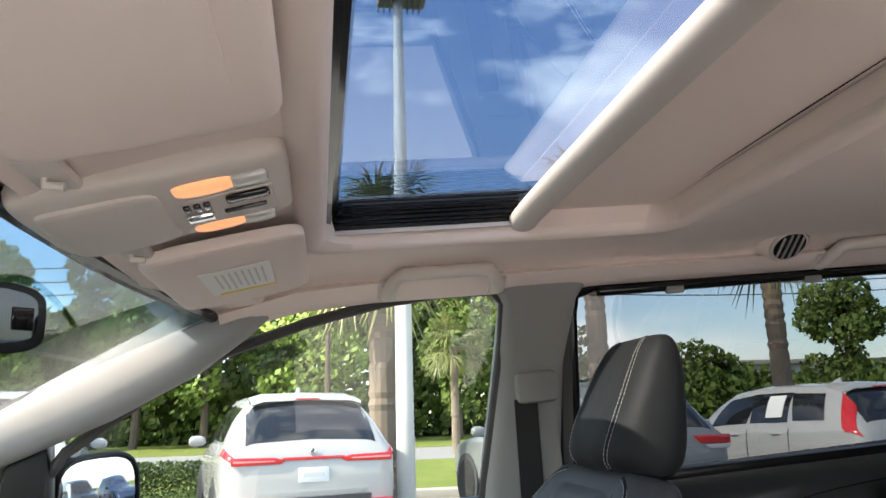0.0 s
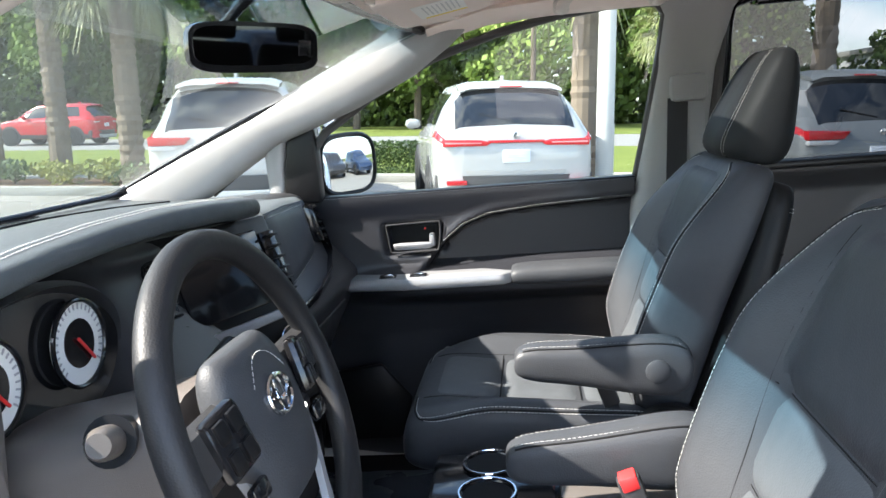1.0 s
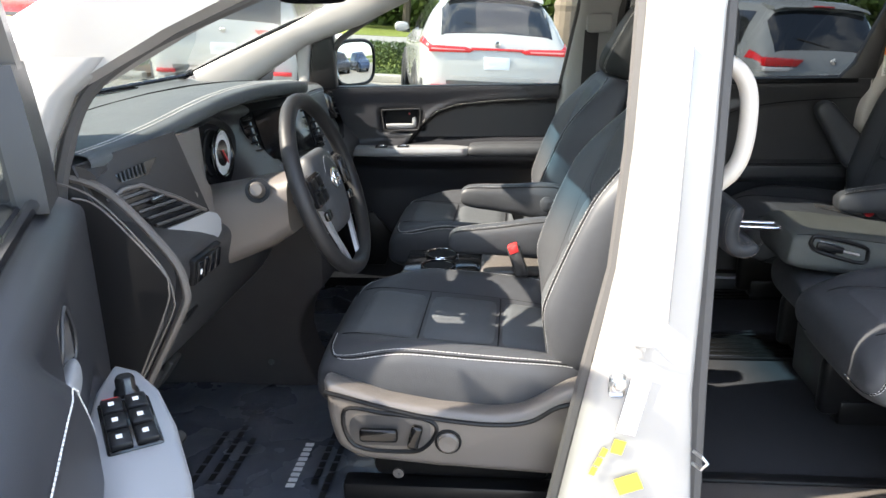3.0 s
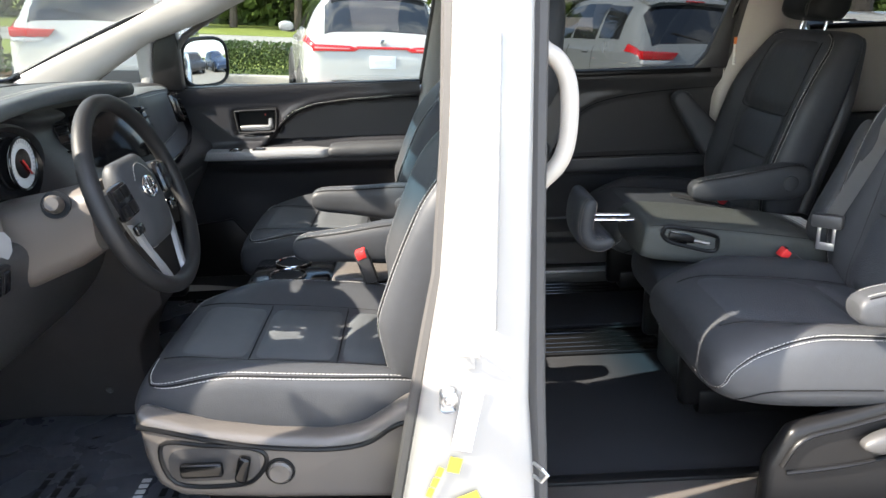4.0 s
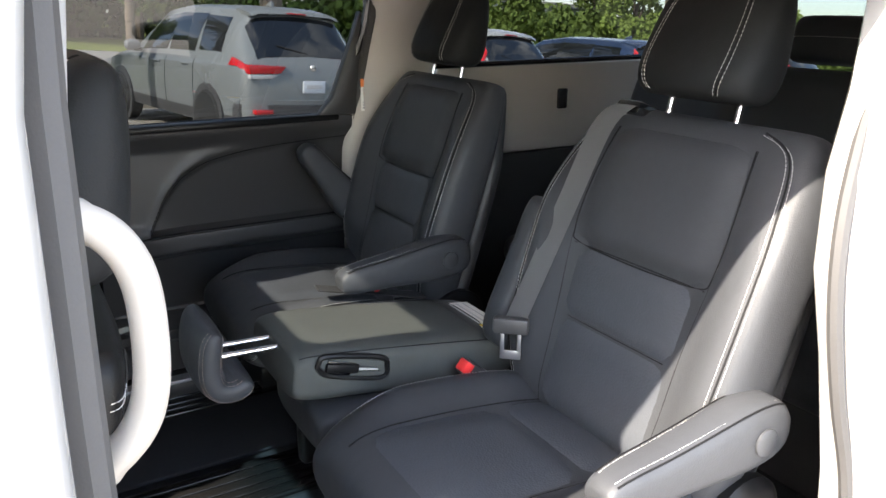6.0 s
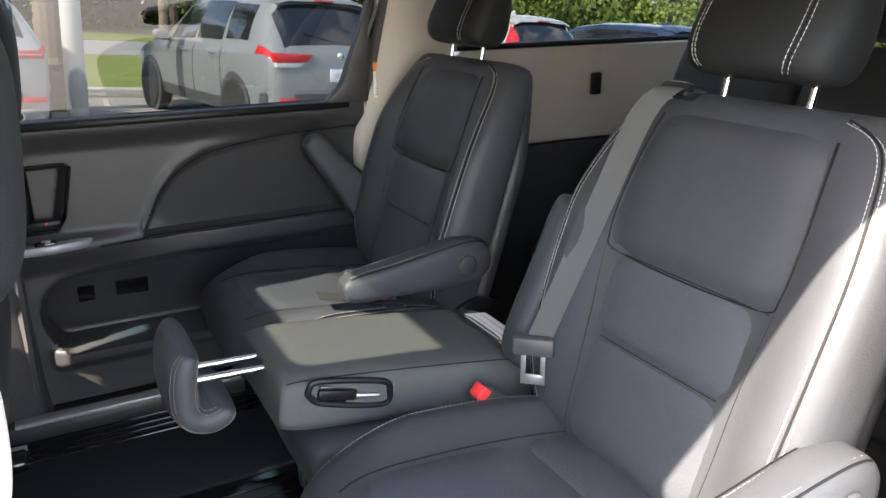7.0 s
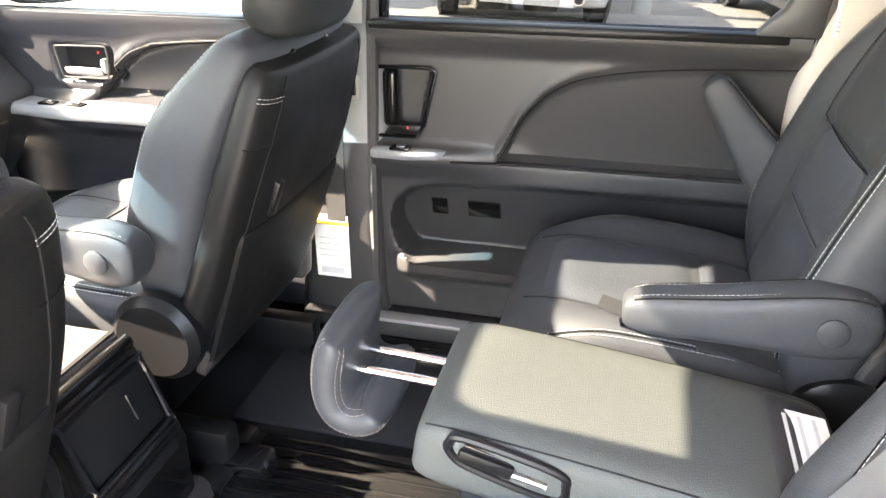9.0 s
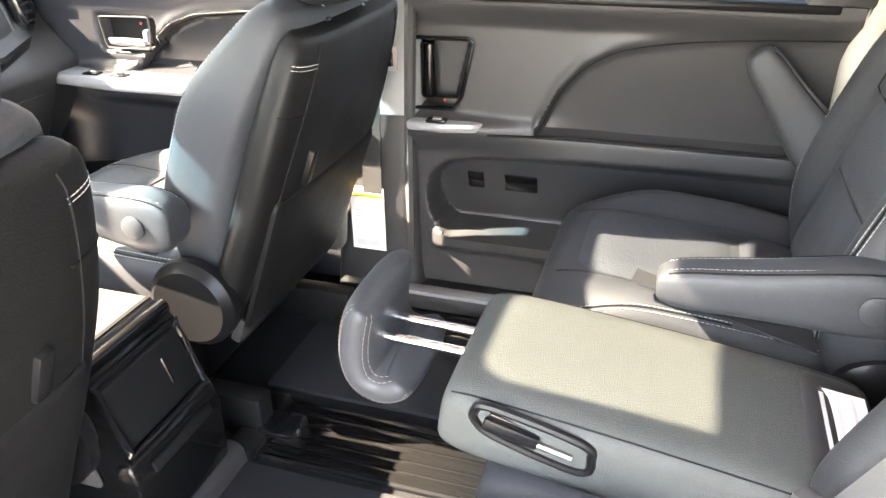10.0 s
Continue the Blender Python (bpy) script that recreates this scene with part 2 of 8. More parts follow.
def lamp_glow(name, colour, strength):
    mat = bpy.data.materials.new(name)
    mat.use_nodes = True
    b = mat.node_tree.nodes["Principled BSDF"]
    b.inputs["Base Color"].default_value = (*colour, 1)
    b.inputs["Emission Color"].default_value = (*colour, 1)
    b.inputs["Emission Strength"].default_value = strength
    return mat


LEATHER = leather("black leather", (0.036, 0.038, 0.042), rough=0.50)
LEATHER_GREY = leather("charcoal leather", (0.062, 0.067, 0.072), rough=0.60)
FABRIC = leather("perforated leather", (0.039, 0.043, 0.050), rough=0.55, cell=260.0, bump=0.5, spec=0.50)
PLASTIC = material("black soft plastic", (0.031, 0.0305, 0.0315), 0.38, spec=0.44, vary=0.12, scale=3.0, grain=900.0, bump=0.25)
PLASTIC_SHINE = material("satin black plastic", (0.007, 0.007, 0.0075), 0.33, spec=0.19, vary=0.1, scale=4.0, grain=900.0, bump=0.06)
PIANO_SATIN = material("polished black plastic", (0.005, 0.0048, 0.0048), 0.13, spec=0.30, vary=0.1, scale=3.0, grain=300.0, bump=0.05)
PIANO = material("gloss black plastic", (0.008, 0.008, 0.009), 0.12, vary=0.1, scale=3.0, grain=300.0)
TRIM_BROWN = material("warm charcoal plastic", (0.094, 0.081, 0.073), 0.42, vary=0.1, scale=3.0, grain=900.0, bump=0.25)
DASH_GREY = material("dark dash plastic", (0.012, 0.011, 0.0112), 0.48, spec=0.3, vary=0.12, scale=3.0, grain=900.0, bump=0.25)
DOOR_SKIN = material("navy black door skin", (0.0185, 0.019, 0.0225), 0.40, spec=0.42, vary=0.12, scale=3.0, grain=900.0, bump=0.25)
CHARCOAL = material("charcoal trim plastic", (0.078, 0.070, 0.064), 0.34, vary=0.12, scale=3.0, grain=900.0, bump=0.25)
PLASTIC_GREY = material("grey lever plastic", (0.040, 0.039, 0.039), 0.45, vary=0.1, scale=4.0, grain=900.0, bump=0.15)
STITCH = material("pale thread", (0.48, 0.47, 0.45), 0.8)
STITCH_WARM = material("warm grey thread", (0.24, 0.19, 0.16), 0.8)
# cord and joint black; also painted shade for hollows modelled solid
SEAM_AND_HOLLOW = material("black for seams and shaded hollows", (0.007, 0.007, 0.0075), 0.7, spec=0.15)
HEADLINER = material("warm grey headliner cloth", (0.80, 0.69, 0.635), 0.95, vary=0.05, scale=2.5, grain=1400.0, bump=0.35, spec=0.1)
TRIM_GREY = material("light grey pillar trim", (0.25, 0.247, 0.243), 0.6, vary=0.05, scale=3.0, grain=1200.0, bump=0.25)
TRIM_OVER = material("pale warm grey overhead plastic", (0.60, 0.545, 0.50), 0.55, vary=0.04, scale=3.0, grain=1200.0, bump=0.15)
TRIM_BEIGE = material("warm grey pillar trim", (0.46, 0.425, 0.39), 0.65, vary=0.06, scale=3.0, grain=1200.0, bump=0.25)
CREAM = material("cream pillar plastic", (0.33, 0.30, 0.265), 0.55, vary=0.05, scale=3.0, grain=1200.0, bump=0.15)
SILVER = material("silver trim paint", (0.27, 0.274, 0.283), 0.38, metal=0.35, vary=0.06, scale=6.0, grain=900.0)
CHROME = material("chrome", (0.75, 0.75, 0.76), 0.08, metal=1.0, vary=0.04, scale=5.0, grain=200.0, rough_vary=0.03)
STEEL = material("brushed steel", (0.5, 0.5, 0.5), 0.3, metal=1.0, vary=0.15, scale=9.0, grain=300.0)
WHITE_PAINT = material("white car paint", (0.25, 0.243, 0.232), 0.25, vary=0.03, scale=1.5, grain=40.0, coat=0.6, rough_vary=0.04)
# darker white for the parked cars; sun glare is held back in its colour
CAR_WHITE = material("white car paint held dark against the sun", (0.40, 0.40, 0.39), 0.25, vary=0.03, scale=1.5, grain=40.0, coat=0.6, rough_vary=0.04)
# front seat backs, painted darker for the shade on their rear side
SEAT_BACK_SHADE = leather("seat back leather with shade in its colour", (0.008, 0.0078, 0.0078), rough=0.45, spec=0.18)
RUBBER = material("grey rubber seal", (0.045, 0.043, 0.042), 0.75, vary=0.2, scale=8.0, grain=400.0, bump=0.2)
CARPET = material("black carpet", (0.014, 0.014, 0.015), 0.98, vary=0.35, scale=14.0, grain=900.0, bump=1.0, spec=0.1)
MAT_CLOTH = material("charcoal floor mat", (0.021, 0.022, 0.025), 0.95, vary=0.25, scale=20.0, grain=1200.0, bump=0.9, spec=0.15)
WELL = material("warm black footwell carpet", (0.040, 0.035, 0.034), 0.95, vary=0.3, scale=14.0, grain=900.0, bump=1.0, spec=0.15)
# the seat leather again, darkened: headrest shade is put into this colour
HEAD_SHADE_LEATHER = leather("seat leather darkened for headrest shade", (0.015, 0.016, 0.017), rough=0.55, spec=0.12)
RIM = leather("worn black rim leather", (0.012, 0.012, 0.013), rough=0.50)
# black pad drawn pale blue-grey: sun and sky sheen are in the colour
DASH_TOP = leather("dash top skin lightened for sun and sky", (0.125, 0.14, 0.146), rough=0.36, cell=520.0, bump=0.3)
FILM = material("clear protective film over carpet", (0.056, 0.062, 0.076), 0.28, vary=0.12, scale=7.0, grain=60.0, bump=0.8, rough_vary=0.14, coat=0.3)
RED = material("red plastic", (0.65, 0.03, 0.03), 0.35)
PAPER = material("white label", (0.78, 0.77, 0.74), 0.6, vary=0.04)
INK = material("grey print", (0.33, 0.33, 0.34), 0.7)
PRINT = material("pale grey print", (0.55, 0.55, 0.55), 0.7)
YELLOW = material("yellow print", (0.80, 0.58, 0.04), 0.6)
ORANGE = material("orange print", (0.85, 0.22, 0.05), 0.6)
BELT_GREY = material("grey belt webbing", (0.165, 0.165, 0.163), 0.8, vary=0.12, scale=10.0, grain=900.0, bump=0.7)
BELT_BLACK = material("black belt webbing", (0.02, 0.02, 0.021), 0.8, vary=0.2, scale=10.0, grain=900.0, bump=0.7)
GLASS_CLEAR = glass("green tinted glass", (0.36, 0.395, 0.385))
GLASS_DARK = glass("privacy glass", (0.085, 0.093, 0.097))
GLASS_ROOF = glass("sunroof glass", (0.37, 0.39, 0.395))
GLASS_SKY_DIM = glass("added sky dimming layer", (0.25, 0.33, 0.44))
GLASS_SHIELD = glass("windshield glass", (0.34, 0.385, 0.37))
GLASS_CAR = material("car window glass", (0.012, 0.014, 0.016), 0.04, vary=0.05, spec=0.9, rough_vary=0.02)
MIRROR_DIM = material("dimmed mirror glass", (0.22, 0.23, 0.25), 0.02, metal=1.0, vary=0.01, rough_vary=0.01)
MIRROR = material("mirror silver", (0.60, 0.62, 0.635), 0.015, metal=1.0, vary=0.01, rough_vary=0.01)
LAMP_AMBER = lamp_glow("warm lit lamp lens", (1.0, 0.42, 0.20), 0.10)
LENS_CLEAR = material("clear lamp lens", (0.62, 0.60, 0.57), 0.15, vary=0.05)
TAIL_RED = material("red lamp lens", (0.55, 0.015, 0.02), 0.12, vary=0.15, coat=0.5)
TAIL_PINK = material("pale red lens", (0.75, 0.25, 0.25), 0.2, vary=0.1, coat=0.5)
TAIL_CLEAR = material("clear lamp lens grey", (0.55, 0.55, 0.56), 0.12, coat=0.5)
TYRE = material("tyre rubber", (0.02, 0.02, 0.02), 0.85, vary=0.3, scale=8.0, grain=120.0, bump=0.5)
ALLOY = material("alloy wheel", (0.42, 0.42, 0.43), 0.3, metal=0.8)
UNDER = material("grey bumper plastic", (0.06, 0.06, 0.062), 0.6, vary=0.15)
SKID = material("silver bumper skid", (0.42, 0.42, 0.41), 0.4, metal=0.3)
CAR_SILVER = material("silver car paint", (0.21, 0.225, 0.23), 0.36, metal=0.15, vary=0.03, coat=0.15)
CAR_BLUE = material("dark blue car paint", (0.035, 0.06, 0.12), 0.25, metal=0.4, vary=0.05, coat=0.6)
CAR_RED = material("red car paint", (0.5, 0.02, 0.03), 0.25, vary=0.05, coat=0.6)
CAR_DARK = material("dark car paint", (0.02, 0.02, 0.023), 0.25, vary=0.05, coat=0.6)
PLATE = material("number plate", (0.62, 0.66, 0.72), 0.5)
CONCRETE = material("pale concrete", (0.40, 0.38, 0.34), 0.9, vary=0.2, scale=1.2, grain=40.0, bump=0.4)
ASPHALT = material("sunbleached lot surface", (0.33, 0.305, 0.275), 0.95, vary=0.2, scale=0.5, grain=60.0, bump=0.5, spec=0.2)
ROAD = material("pale road asphalt", (0.27, 0.26, 0.245), 0.95, vary=0.12, scale=0.3, grain=20.0, spec=0.2)
GRASS = material("lawn", (0.095, 0.15, 0.028), 0.95, vary=0.35, scale=0.7, grain=12.0, bump=1.0, spec=0.1, tint=(0.20, 0.22, 0.06))
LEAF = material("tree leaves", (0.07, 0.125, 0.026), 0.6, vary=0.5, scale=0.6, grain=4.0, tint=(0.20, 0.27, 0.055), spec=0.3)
# darker copy of the leaf green, with the wood's shade put into it
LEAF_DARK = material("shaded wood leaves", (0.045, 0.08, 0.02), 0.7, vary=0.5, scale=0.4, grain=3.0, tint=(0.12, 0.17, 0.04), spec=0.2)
HEDGE = material("hedge leaves", (0.035, 0.075, 0.02), 0.5, vary=0.5, scale=3.0, grain=18.0, tint=(0.11, 0.16, 0.04))
FROND = material("palm frond", (0.07, 0.11, 0.03), 0.5, vary=0.4, scale=2.0, grain=10.0, tint=(0.22, 0.22, 0.07))
BARK = material("palm bark", (0.20, 0.155, 0.115), 0.95, vary=0.4, scale=5.0, grain=26.0, bump=1.0)
TRUNK = material("pine bark", (0.10, 0.075, 0.055), 0.95, vary=0.4, scale=3.0, grain=20.0, bump=1.0)
POLE = material("pale concrete pole", (0.56, 0.55, 0.51), 0.85, vary=0.08, scale=2.0, grain=60.0)
LAMPHEAD = material("lamp head paint", (0.42, 0.36, 0.26), 0.6)
CABLE = material("black cable", (0.02, 0.02, 0.02), 0.6)
BUILDING = material("white building wall", (0.68, 0.68, 0.67), 0.85, vary=0.08, scale=0.4, grain=6.0)

# ---- the van: shell ----
BEFORE = set(scene.collection.objects)
FLOOR = 0.43
ROOF = 1.66

# floor pan, raised front well and cargo floor
floor = single("floor", box((-1.75, -0.86, FLOOR - 0.05), (2.7, 0.86, FLOOR)), CARPET, "black carpeted floor of a minivan", "floor", kind="structure")
# front mats with a wrinkled film over them
def film_fn(y0, y1):
    return lambda u, v: Vector((u, v, FLOOR + 0.010 + 0.004 * noise.noise((u * 9, v * 9, 1.0)) + 0.0018 * noise.noise((u * 34, v * 30, 4.0))))
film_mat = single("floor_mat", sheet(film_fn(0, 0), span(-1.25, -0.28, 90), span(-0.74, -0.09, 64), (0, 0, -1), 0.009), FILM, "black floor mat under wrinkled clear protective film", "floor mat", "front floor mats")
rngf = random.Random(5)
for k in range(9):
    part("print_bar", box((-0.615, -0.585 + 0.021 * k, FLOOR + 0.0165), (-0.595, -0.571 + 0.021 * k, FLOOR + 0.0175)), PRINT, film_mat, "pale woven print", smooth=False)
for r_, x_ in enumerate((-0.84, -0.80, -0.76, -0.56, -0.53)):
    y_ = -0.62 + 0.05 * (r_ % 2)
    for k in range(7):
        w_ = rngf.uniform(0.018, 0.034)
        part("print_bar", box((x_, y_, FLOOR + 0.0165), (x_ + 0.014, y_ + w_, FLOOR + 0.0172)), SEAM_AND_HOLLOW, film_mat, "black print on the film", smooth=False)
        y_ += w_ + 0.009
single("floor_mat", sheet(film_fn(0, 0), span(-1.25, -0.28, 50), span(0.16, 0.74, 40), (0, 0, -1), 0.009), FILM, "black passenger floor mat under clear film", "floor mat", "front floor mats")
single("floor_mat", box((0.02, -0.465, FLOOR), (0.98, 0.135, FLOOR + 0.012), 0.005), MAT_CLOTH, "charcoal carpet floor mat before the second row", "floor mat", "rear floor mats")
single("floor_mat", box((0.02, 0.36, FLOOR), (0.98, 0.74, FLOOR + 0.012), 0.005), MAT_CLOTH, "charcoal carpet floor mat before the second row", "floor mat", "rear floor mats")
single("floor_mat", box((1.45, -0.70, FLOOR), (2.2, 0.70, FLOOR + 0.012), 0.005), MAT_CLOTH, "charcoal carpet floor mat before the third row", "floor mat", "rear floor mats")


def seat_rails(y):
    t = thing("seat_rail", "black slotted metal seat rails let into the floor", "seat rail", "seat rails")
    part("base", box((0.08, y - 0.085, FLOOR), (1.45, y + 0.085, FLOOR + 0.010), 0.003), PLASTIC_SHINE, t)
    for o, w in ((-0.066, 0.013), (-0.036, 0.012), (-0.004, 0.015), (0.032, 0.016), (0.066, 0.013)):
        part("rib", box((0.12, y + o - w, FLOOR + 0.009), (1.44, y + o + w, FLOOR + 0.015), 0.003), PIANO_SATIN, t)
    part("end_cap", box((0.05, y - 0.10, FLOOR), (0.11, y - 0.035, FLOOR + 0.028), 0.008), PLASTIC_SHINE, t)
    part("end_cap", box((0.05, y + 0.0, FLOOR), (0.10, y + 0.09, FLOOR + 0.024), 0.008), PLASTIC_SHINE, t)
    part("guide", tube([(0.09, y - 0.02, FLOOR + 0.024), (0.17, y - 0.02, FLOOR + 0.024)], 0.008, 10), STEEL, t, "steel guide pin")
seat_rails(0.24)
seat_rails(0.72)
seat_rails(-0.72)

# headliner with the sunroof opening
SR = (-0.24, 0.34, -0.40, 0.40)        # sunroof hole: x0, x1, y0, y1
def roof_z(x, y):
    side = max(abs(y) - 0.60, 0.0)
    front = max(-0.22 - x, 0.0)
    back = max(x - 1.2, 0.0)
    return ROOF - 3.0 * side ** 2 - 0.38 * front ** 1.5 - 0.03 * back ** 2

def roof_sheet(xs, ys):
    return sheet(lambda x, y: Vector((x, y, roof_z(x, y))), xs, ys, (0, 0, 1), 0.03)
liner = join(roof_sheet(span(-0.51, SR[0], 12), span(-0.72, 0.72, 30)),
             roof_sheet(span(SR[1], 2.6, 34), span(-0.72, 0.72, 30)),
             roof_sheet(span(SR[0], SR[1], 8), span(-0.72, SR[2], 10)),
             roof_sheet(span(SR[0], SR[1], 8), span(SR[3], 0.72, 10)))
single("ceiling", liner, HEADLINER, "warm grey cloth headliner", "ceiling", kind="structure")


def rounded(x0, x1, y0, y1, r, n=6):
    pts = []
    for cx, cy, a0 in ((x1 - r, y1 - r, 0), (x0 + r, y1 - r, 90), (x0 + r, y0 + r, 180), (x1 - r, y0 + r, 270)):
        for i in range(n + 1):
            a = radians(a0 + 90 * i / n)
            pts.append((cx + r * math.cos(a), cy + r * math.sin(a)))
    return pts

def sunroof():
    t = thing("sunroof", "tinted glass sunroof with its shade slid half back", "sunroof", kind="structure")
    ring = rounded(SR[0], SR[1], SR[2], SR[3], 0.05)
    def lvl(grow, z):
        return [Vector((x + math.copysign(grow, x - 0.045), y + math.copysign(grow, y), z)) for x, y in ring]
    frame_bm = loft([lvl(0.045, ROOF - 0.004), lvl(0.035, ROOF - 0.016), lvl(0.012, ROOF - 0.018), lvl(0.0, ROOF - 0.008), lvl(-0.004, ROOF + 0.03), lvl(-0.002, ROOF + 0.05), lvl(0.02, ROOF + 0.052)], caps=False)
    part("frame", frame_bm, HEADLINER, t, "cloth-covered sunroof surround", angle=60)
    rail = [Vector((x * 0.97 + 0.001, y * 0.985, ROOF + 0.045)) for x, y in ring]
    part("track", tube(rail, 0.014, 8, closed=True), PIANO, t, "black sunroof track")
    part("side_rail", box((SR[0] + 0.004, SR[3] - 0.010, ROOF + 0.012), (0.09, SR[3] - 0.004, ROOF + 0.056)), PIANO, t, "black side rail of the opening")
    part("front_rail", box((SR[0] + 0.003, SR[2], ROOF + 0.022), (SR[0] + 0.010, SR[3], ROOF + 0.056)), PIANO, t, "black front rail of the opening")
    for k in range(7):
        y, z = SR[3] - 0.012 - 0.0035 * k, ROOF + 0.014 + 0.006 * k
        part("slat", box((SR[0] + 0.016, y - 0.003, z), (0.075, y + 0.003, z + 0.0028), 0.001), PLASTIC_SHINE, t)
    part("edge_strip", box((SR[0] + 0.008, SR[3] - 0.012, ROOF + 0.004), (0.085, SR[3] - 0.004, ROOF + 0.012), 0.002), TRIM_OVER, t, "pale edge strip")
    part("pane", sheet(lambda x, y: Vector((x, y, ROOF + 0.062)), span(SR[0] - 0.01, SR[1] + 0.01, 2), span(SR[2] - 0.01, SR[3] + 0.01, 2)), GLASS_ROOF, t, "blue-tinted sunroof glass", smooth=False)
    # added second layer: dims the sky seen through, lets the sun patch pass
    tint = part("sky_dimmer", sheet(lambda x, y: Vector((x, y, ROOF + 0.057)), span(SR[0] - 0.01, SR[1] + 0.01, 2), span(SR[2] - 0.01, SR[3] + 0.01, 2)), GLASS_SKY_DIM, t, "added blue-grey layer that dims the sky view", smooth=False)
    tint.visible_shadow = False
    shade = sheet(lambda x, y: Vector((x, y, ROOF + 0.030 + 0.002 * math.cos(y * 4))), span(0.085, 0.36, 8), span(SR[2] - 0.01, SR[3] + 0.01, 10), (0, 0, 1), 0.008)
    part("shade", shade, HEADLINER, t, "grey cloth sunroof shade")
    lip = [(0.085, y, ROOF + 0.018 - 0.010 * (abs(y) / 0.45) ** 6) for y in span(SR[2] - 0.01, SR[3] + 0.01, 16)]
    part("shade_handle", tube(lip, 0.026, 16, flat=0.7), TRIM_OVER, t, "pale rounded shade handle bar")
sunroof()

# outer roof skin with the same opening
def skin_z(x, y):
    return roof_z(x, min(abs(y), 0.70)) + 0.075 - 0.05 * max(abs(y) - 0.70, 0.0)
def skin(xs, ys):
    return sheet(lambda x, y: Vector((x, y, skin_z(x, y))), xs, ys, (0, 0, -1), 0.004)
single("roof_skin", join(skin(span(-0.575, SR[0] - 0.02, 10), span(-0.82, 0.82, 24)), skin(span(SR[1] + 0.02, 2.7, 24), span(-0.82, 0.82, 24)),
       skin(span(SR[0] - 0.02, SR[1] + 0.02, 6), span(-0.82, SR[2] - 0.02, 8)), skin(span(SR[0] - 0.02, SR[1] + 0.02, 6), span(SR[3] + 0.02, 0.82, 8))),
       WHITE_PAINT, "white painted van roof", "roof", kind="structure")


# ---- right-hand side ----
def strip(rings, name, mat, label, category, parent=None, kind="structure"):
    bm = loft(rings)
    if parent:
        return part(name, bm, mat, parent, label)
    return single(name, bm, mat, label, category, kind=kind)

def bar_profile(path, wx, wy, power_n=4.0, n=16):
    """Rounded bar whose section lies in the x-y plane at each (x, y, z) of the path."""
    rings = []
    for i, p in enumerate(path):
        x, y, z = p
        a = wx[i] if isinstance(wx, list) else wx
        b = wy[i] if isinstance(wy, list) else wy
        rings.append([Vector((x + a * power(math.cos(2 * math.pi * k / n), 2 / power_n), y + b * power(math.sin(2 * math.pi * k / n), 2 / power_n), z)) for k in range(n)])
    return rings

# right B pillar: light upper, black lower
strip(bar_profile([(0.135, 0.835, 0.93), (0.135, 0.835, 1.10), (0.145, 0.83, 1.25), (0.175, 0.80, 1.45), (0.20, 0.765, 1.58), (0.21, 0.74, 1.66)], [0.105, 0.10, 0.085, 0.075, 0.08, 0.13], 0.055),
      "pillar_1", TRIM_GREY, "light grey middle pillar trim behind the passenger door", "pillar")
strip(bar_profile([(0.12, 0.83, FLOOR - 0.02), (0.12, 0.83, 0.55), (0.125, 0.835, 0.75), (0.13, 0.835, 0.929)], [0.13, 0.115, 0.105, 0.10], 0.06),
      "pillar_2", PLASTIC, "black lower trim of the middle pillar", "pillar")
# right C pillar with the warm grey trim
strip(bar_profile([(1.22, 0.815, FLOOR), (1.20, 0.815, 0.9), (1.19, 0.815, 1.10), (1.22, 0.80, 1.30), (1.26, 0.775, 1.48), (1.29, 0.74, 1.65)], [0.12, 0.115, 0.11, 0.10, 0.10, 0.15], 0.055),
      "pillar_3", TRIM_BEIGE, "warm grey rear pillar trim", "pillar")


def field(fn, x0, x1, z0, z1, step=0.012, keep=None):
    """A trim panel facing -y, y = fn(x, z), with thickness outward; keep(x, z) pulls the outline."""
    nx, nz = max(int((x1 - x0) / step), 2), max(int((z1 - z0) / step), 2)
    def at(x, z):
        if keep:
            x, z = keep(x, z)
        return Vector((x, fn(x, z), z))
    return sheet(at, span(x0, x1, nx), span(z0, z1, nz), (0, 1, 0), 0.05)


def gauss(d, w):
    return math.exp(-(d / w) ** 2)

# front passenger door
SEAM_F = [(-0.56, 0.965), (-0.50, 1.0), (-0.455, 1.055), (-0.40, 1.098), (-0.33, 1.122), (-0.2, 1.135), (0.1, 1.148)]
def front_door_y(x, z):
    y = 0.805
    y -= 0.018 * ease(1.12, 1.19, z)
    lim = curve_at(SEAM_F, x)
    inside = ease(lim + 0.010, lim - 0.010, z) * ease(0.955, 0.985, z) * ease(-0.56, -0.50, x + (1.0 - z) * 0.3)
    y += 0.045 * inside
    y -= 0.006 * gauss(z - lim - 0.014, 0.014) * ease(-0.54, -0.46, x)
    arm = ease(0.885, 0.945, z) * ease(1.005, 0.968, z)
    y -= 0.085 * arm * ease(-0.80, -0.55, x)
    y += 0.02 * ease(0.90, 0.80, z)
    y += 0.05 * ease(-0.62, -0.86, x) * ease(1.0, 0.8, z)
    bez = ease(-0.625, -0.600, x) * ease(-0.445, -0.470, x) * ease(1.022, 1.044, z) * ease(1.122, 1.100, z)
    return y + 0.042 * bez

door_1 = thing("door_1", "black front passenger door with a silver armrest panel", "door", kind="structure")
part("trim_panel", field(front_door_y, -0.90, 0.045, 0.45, 1.195, 0.007), DOOR_SKIN, door_1, "black soft door trim panel")
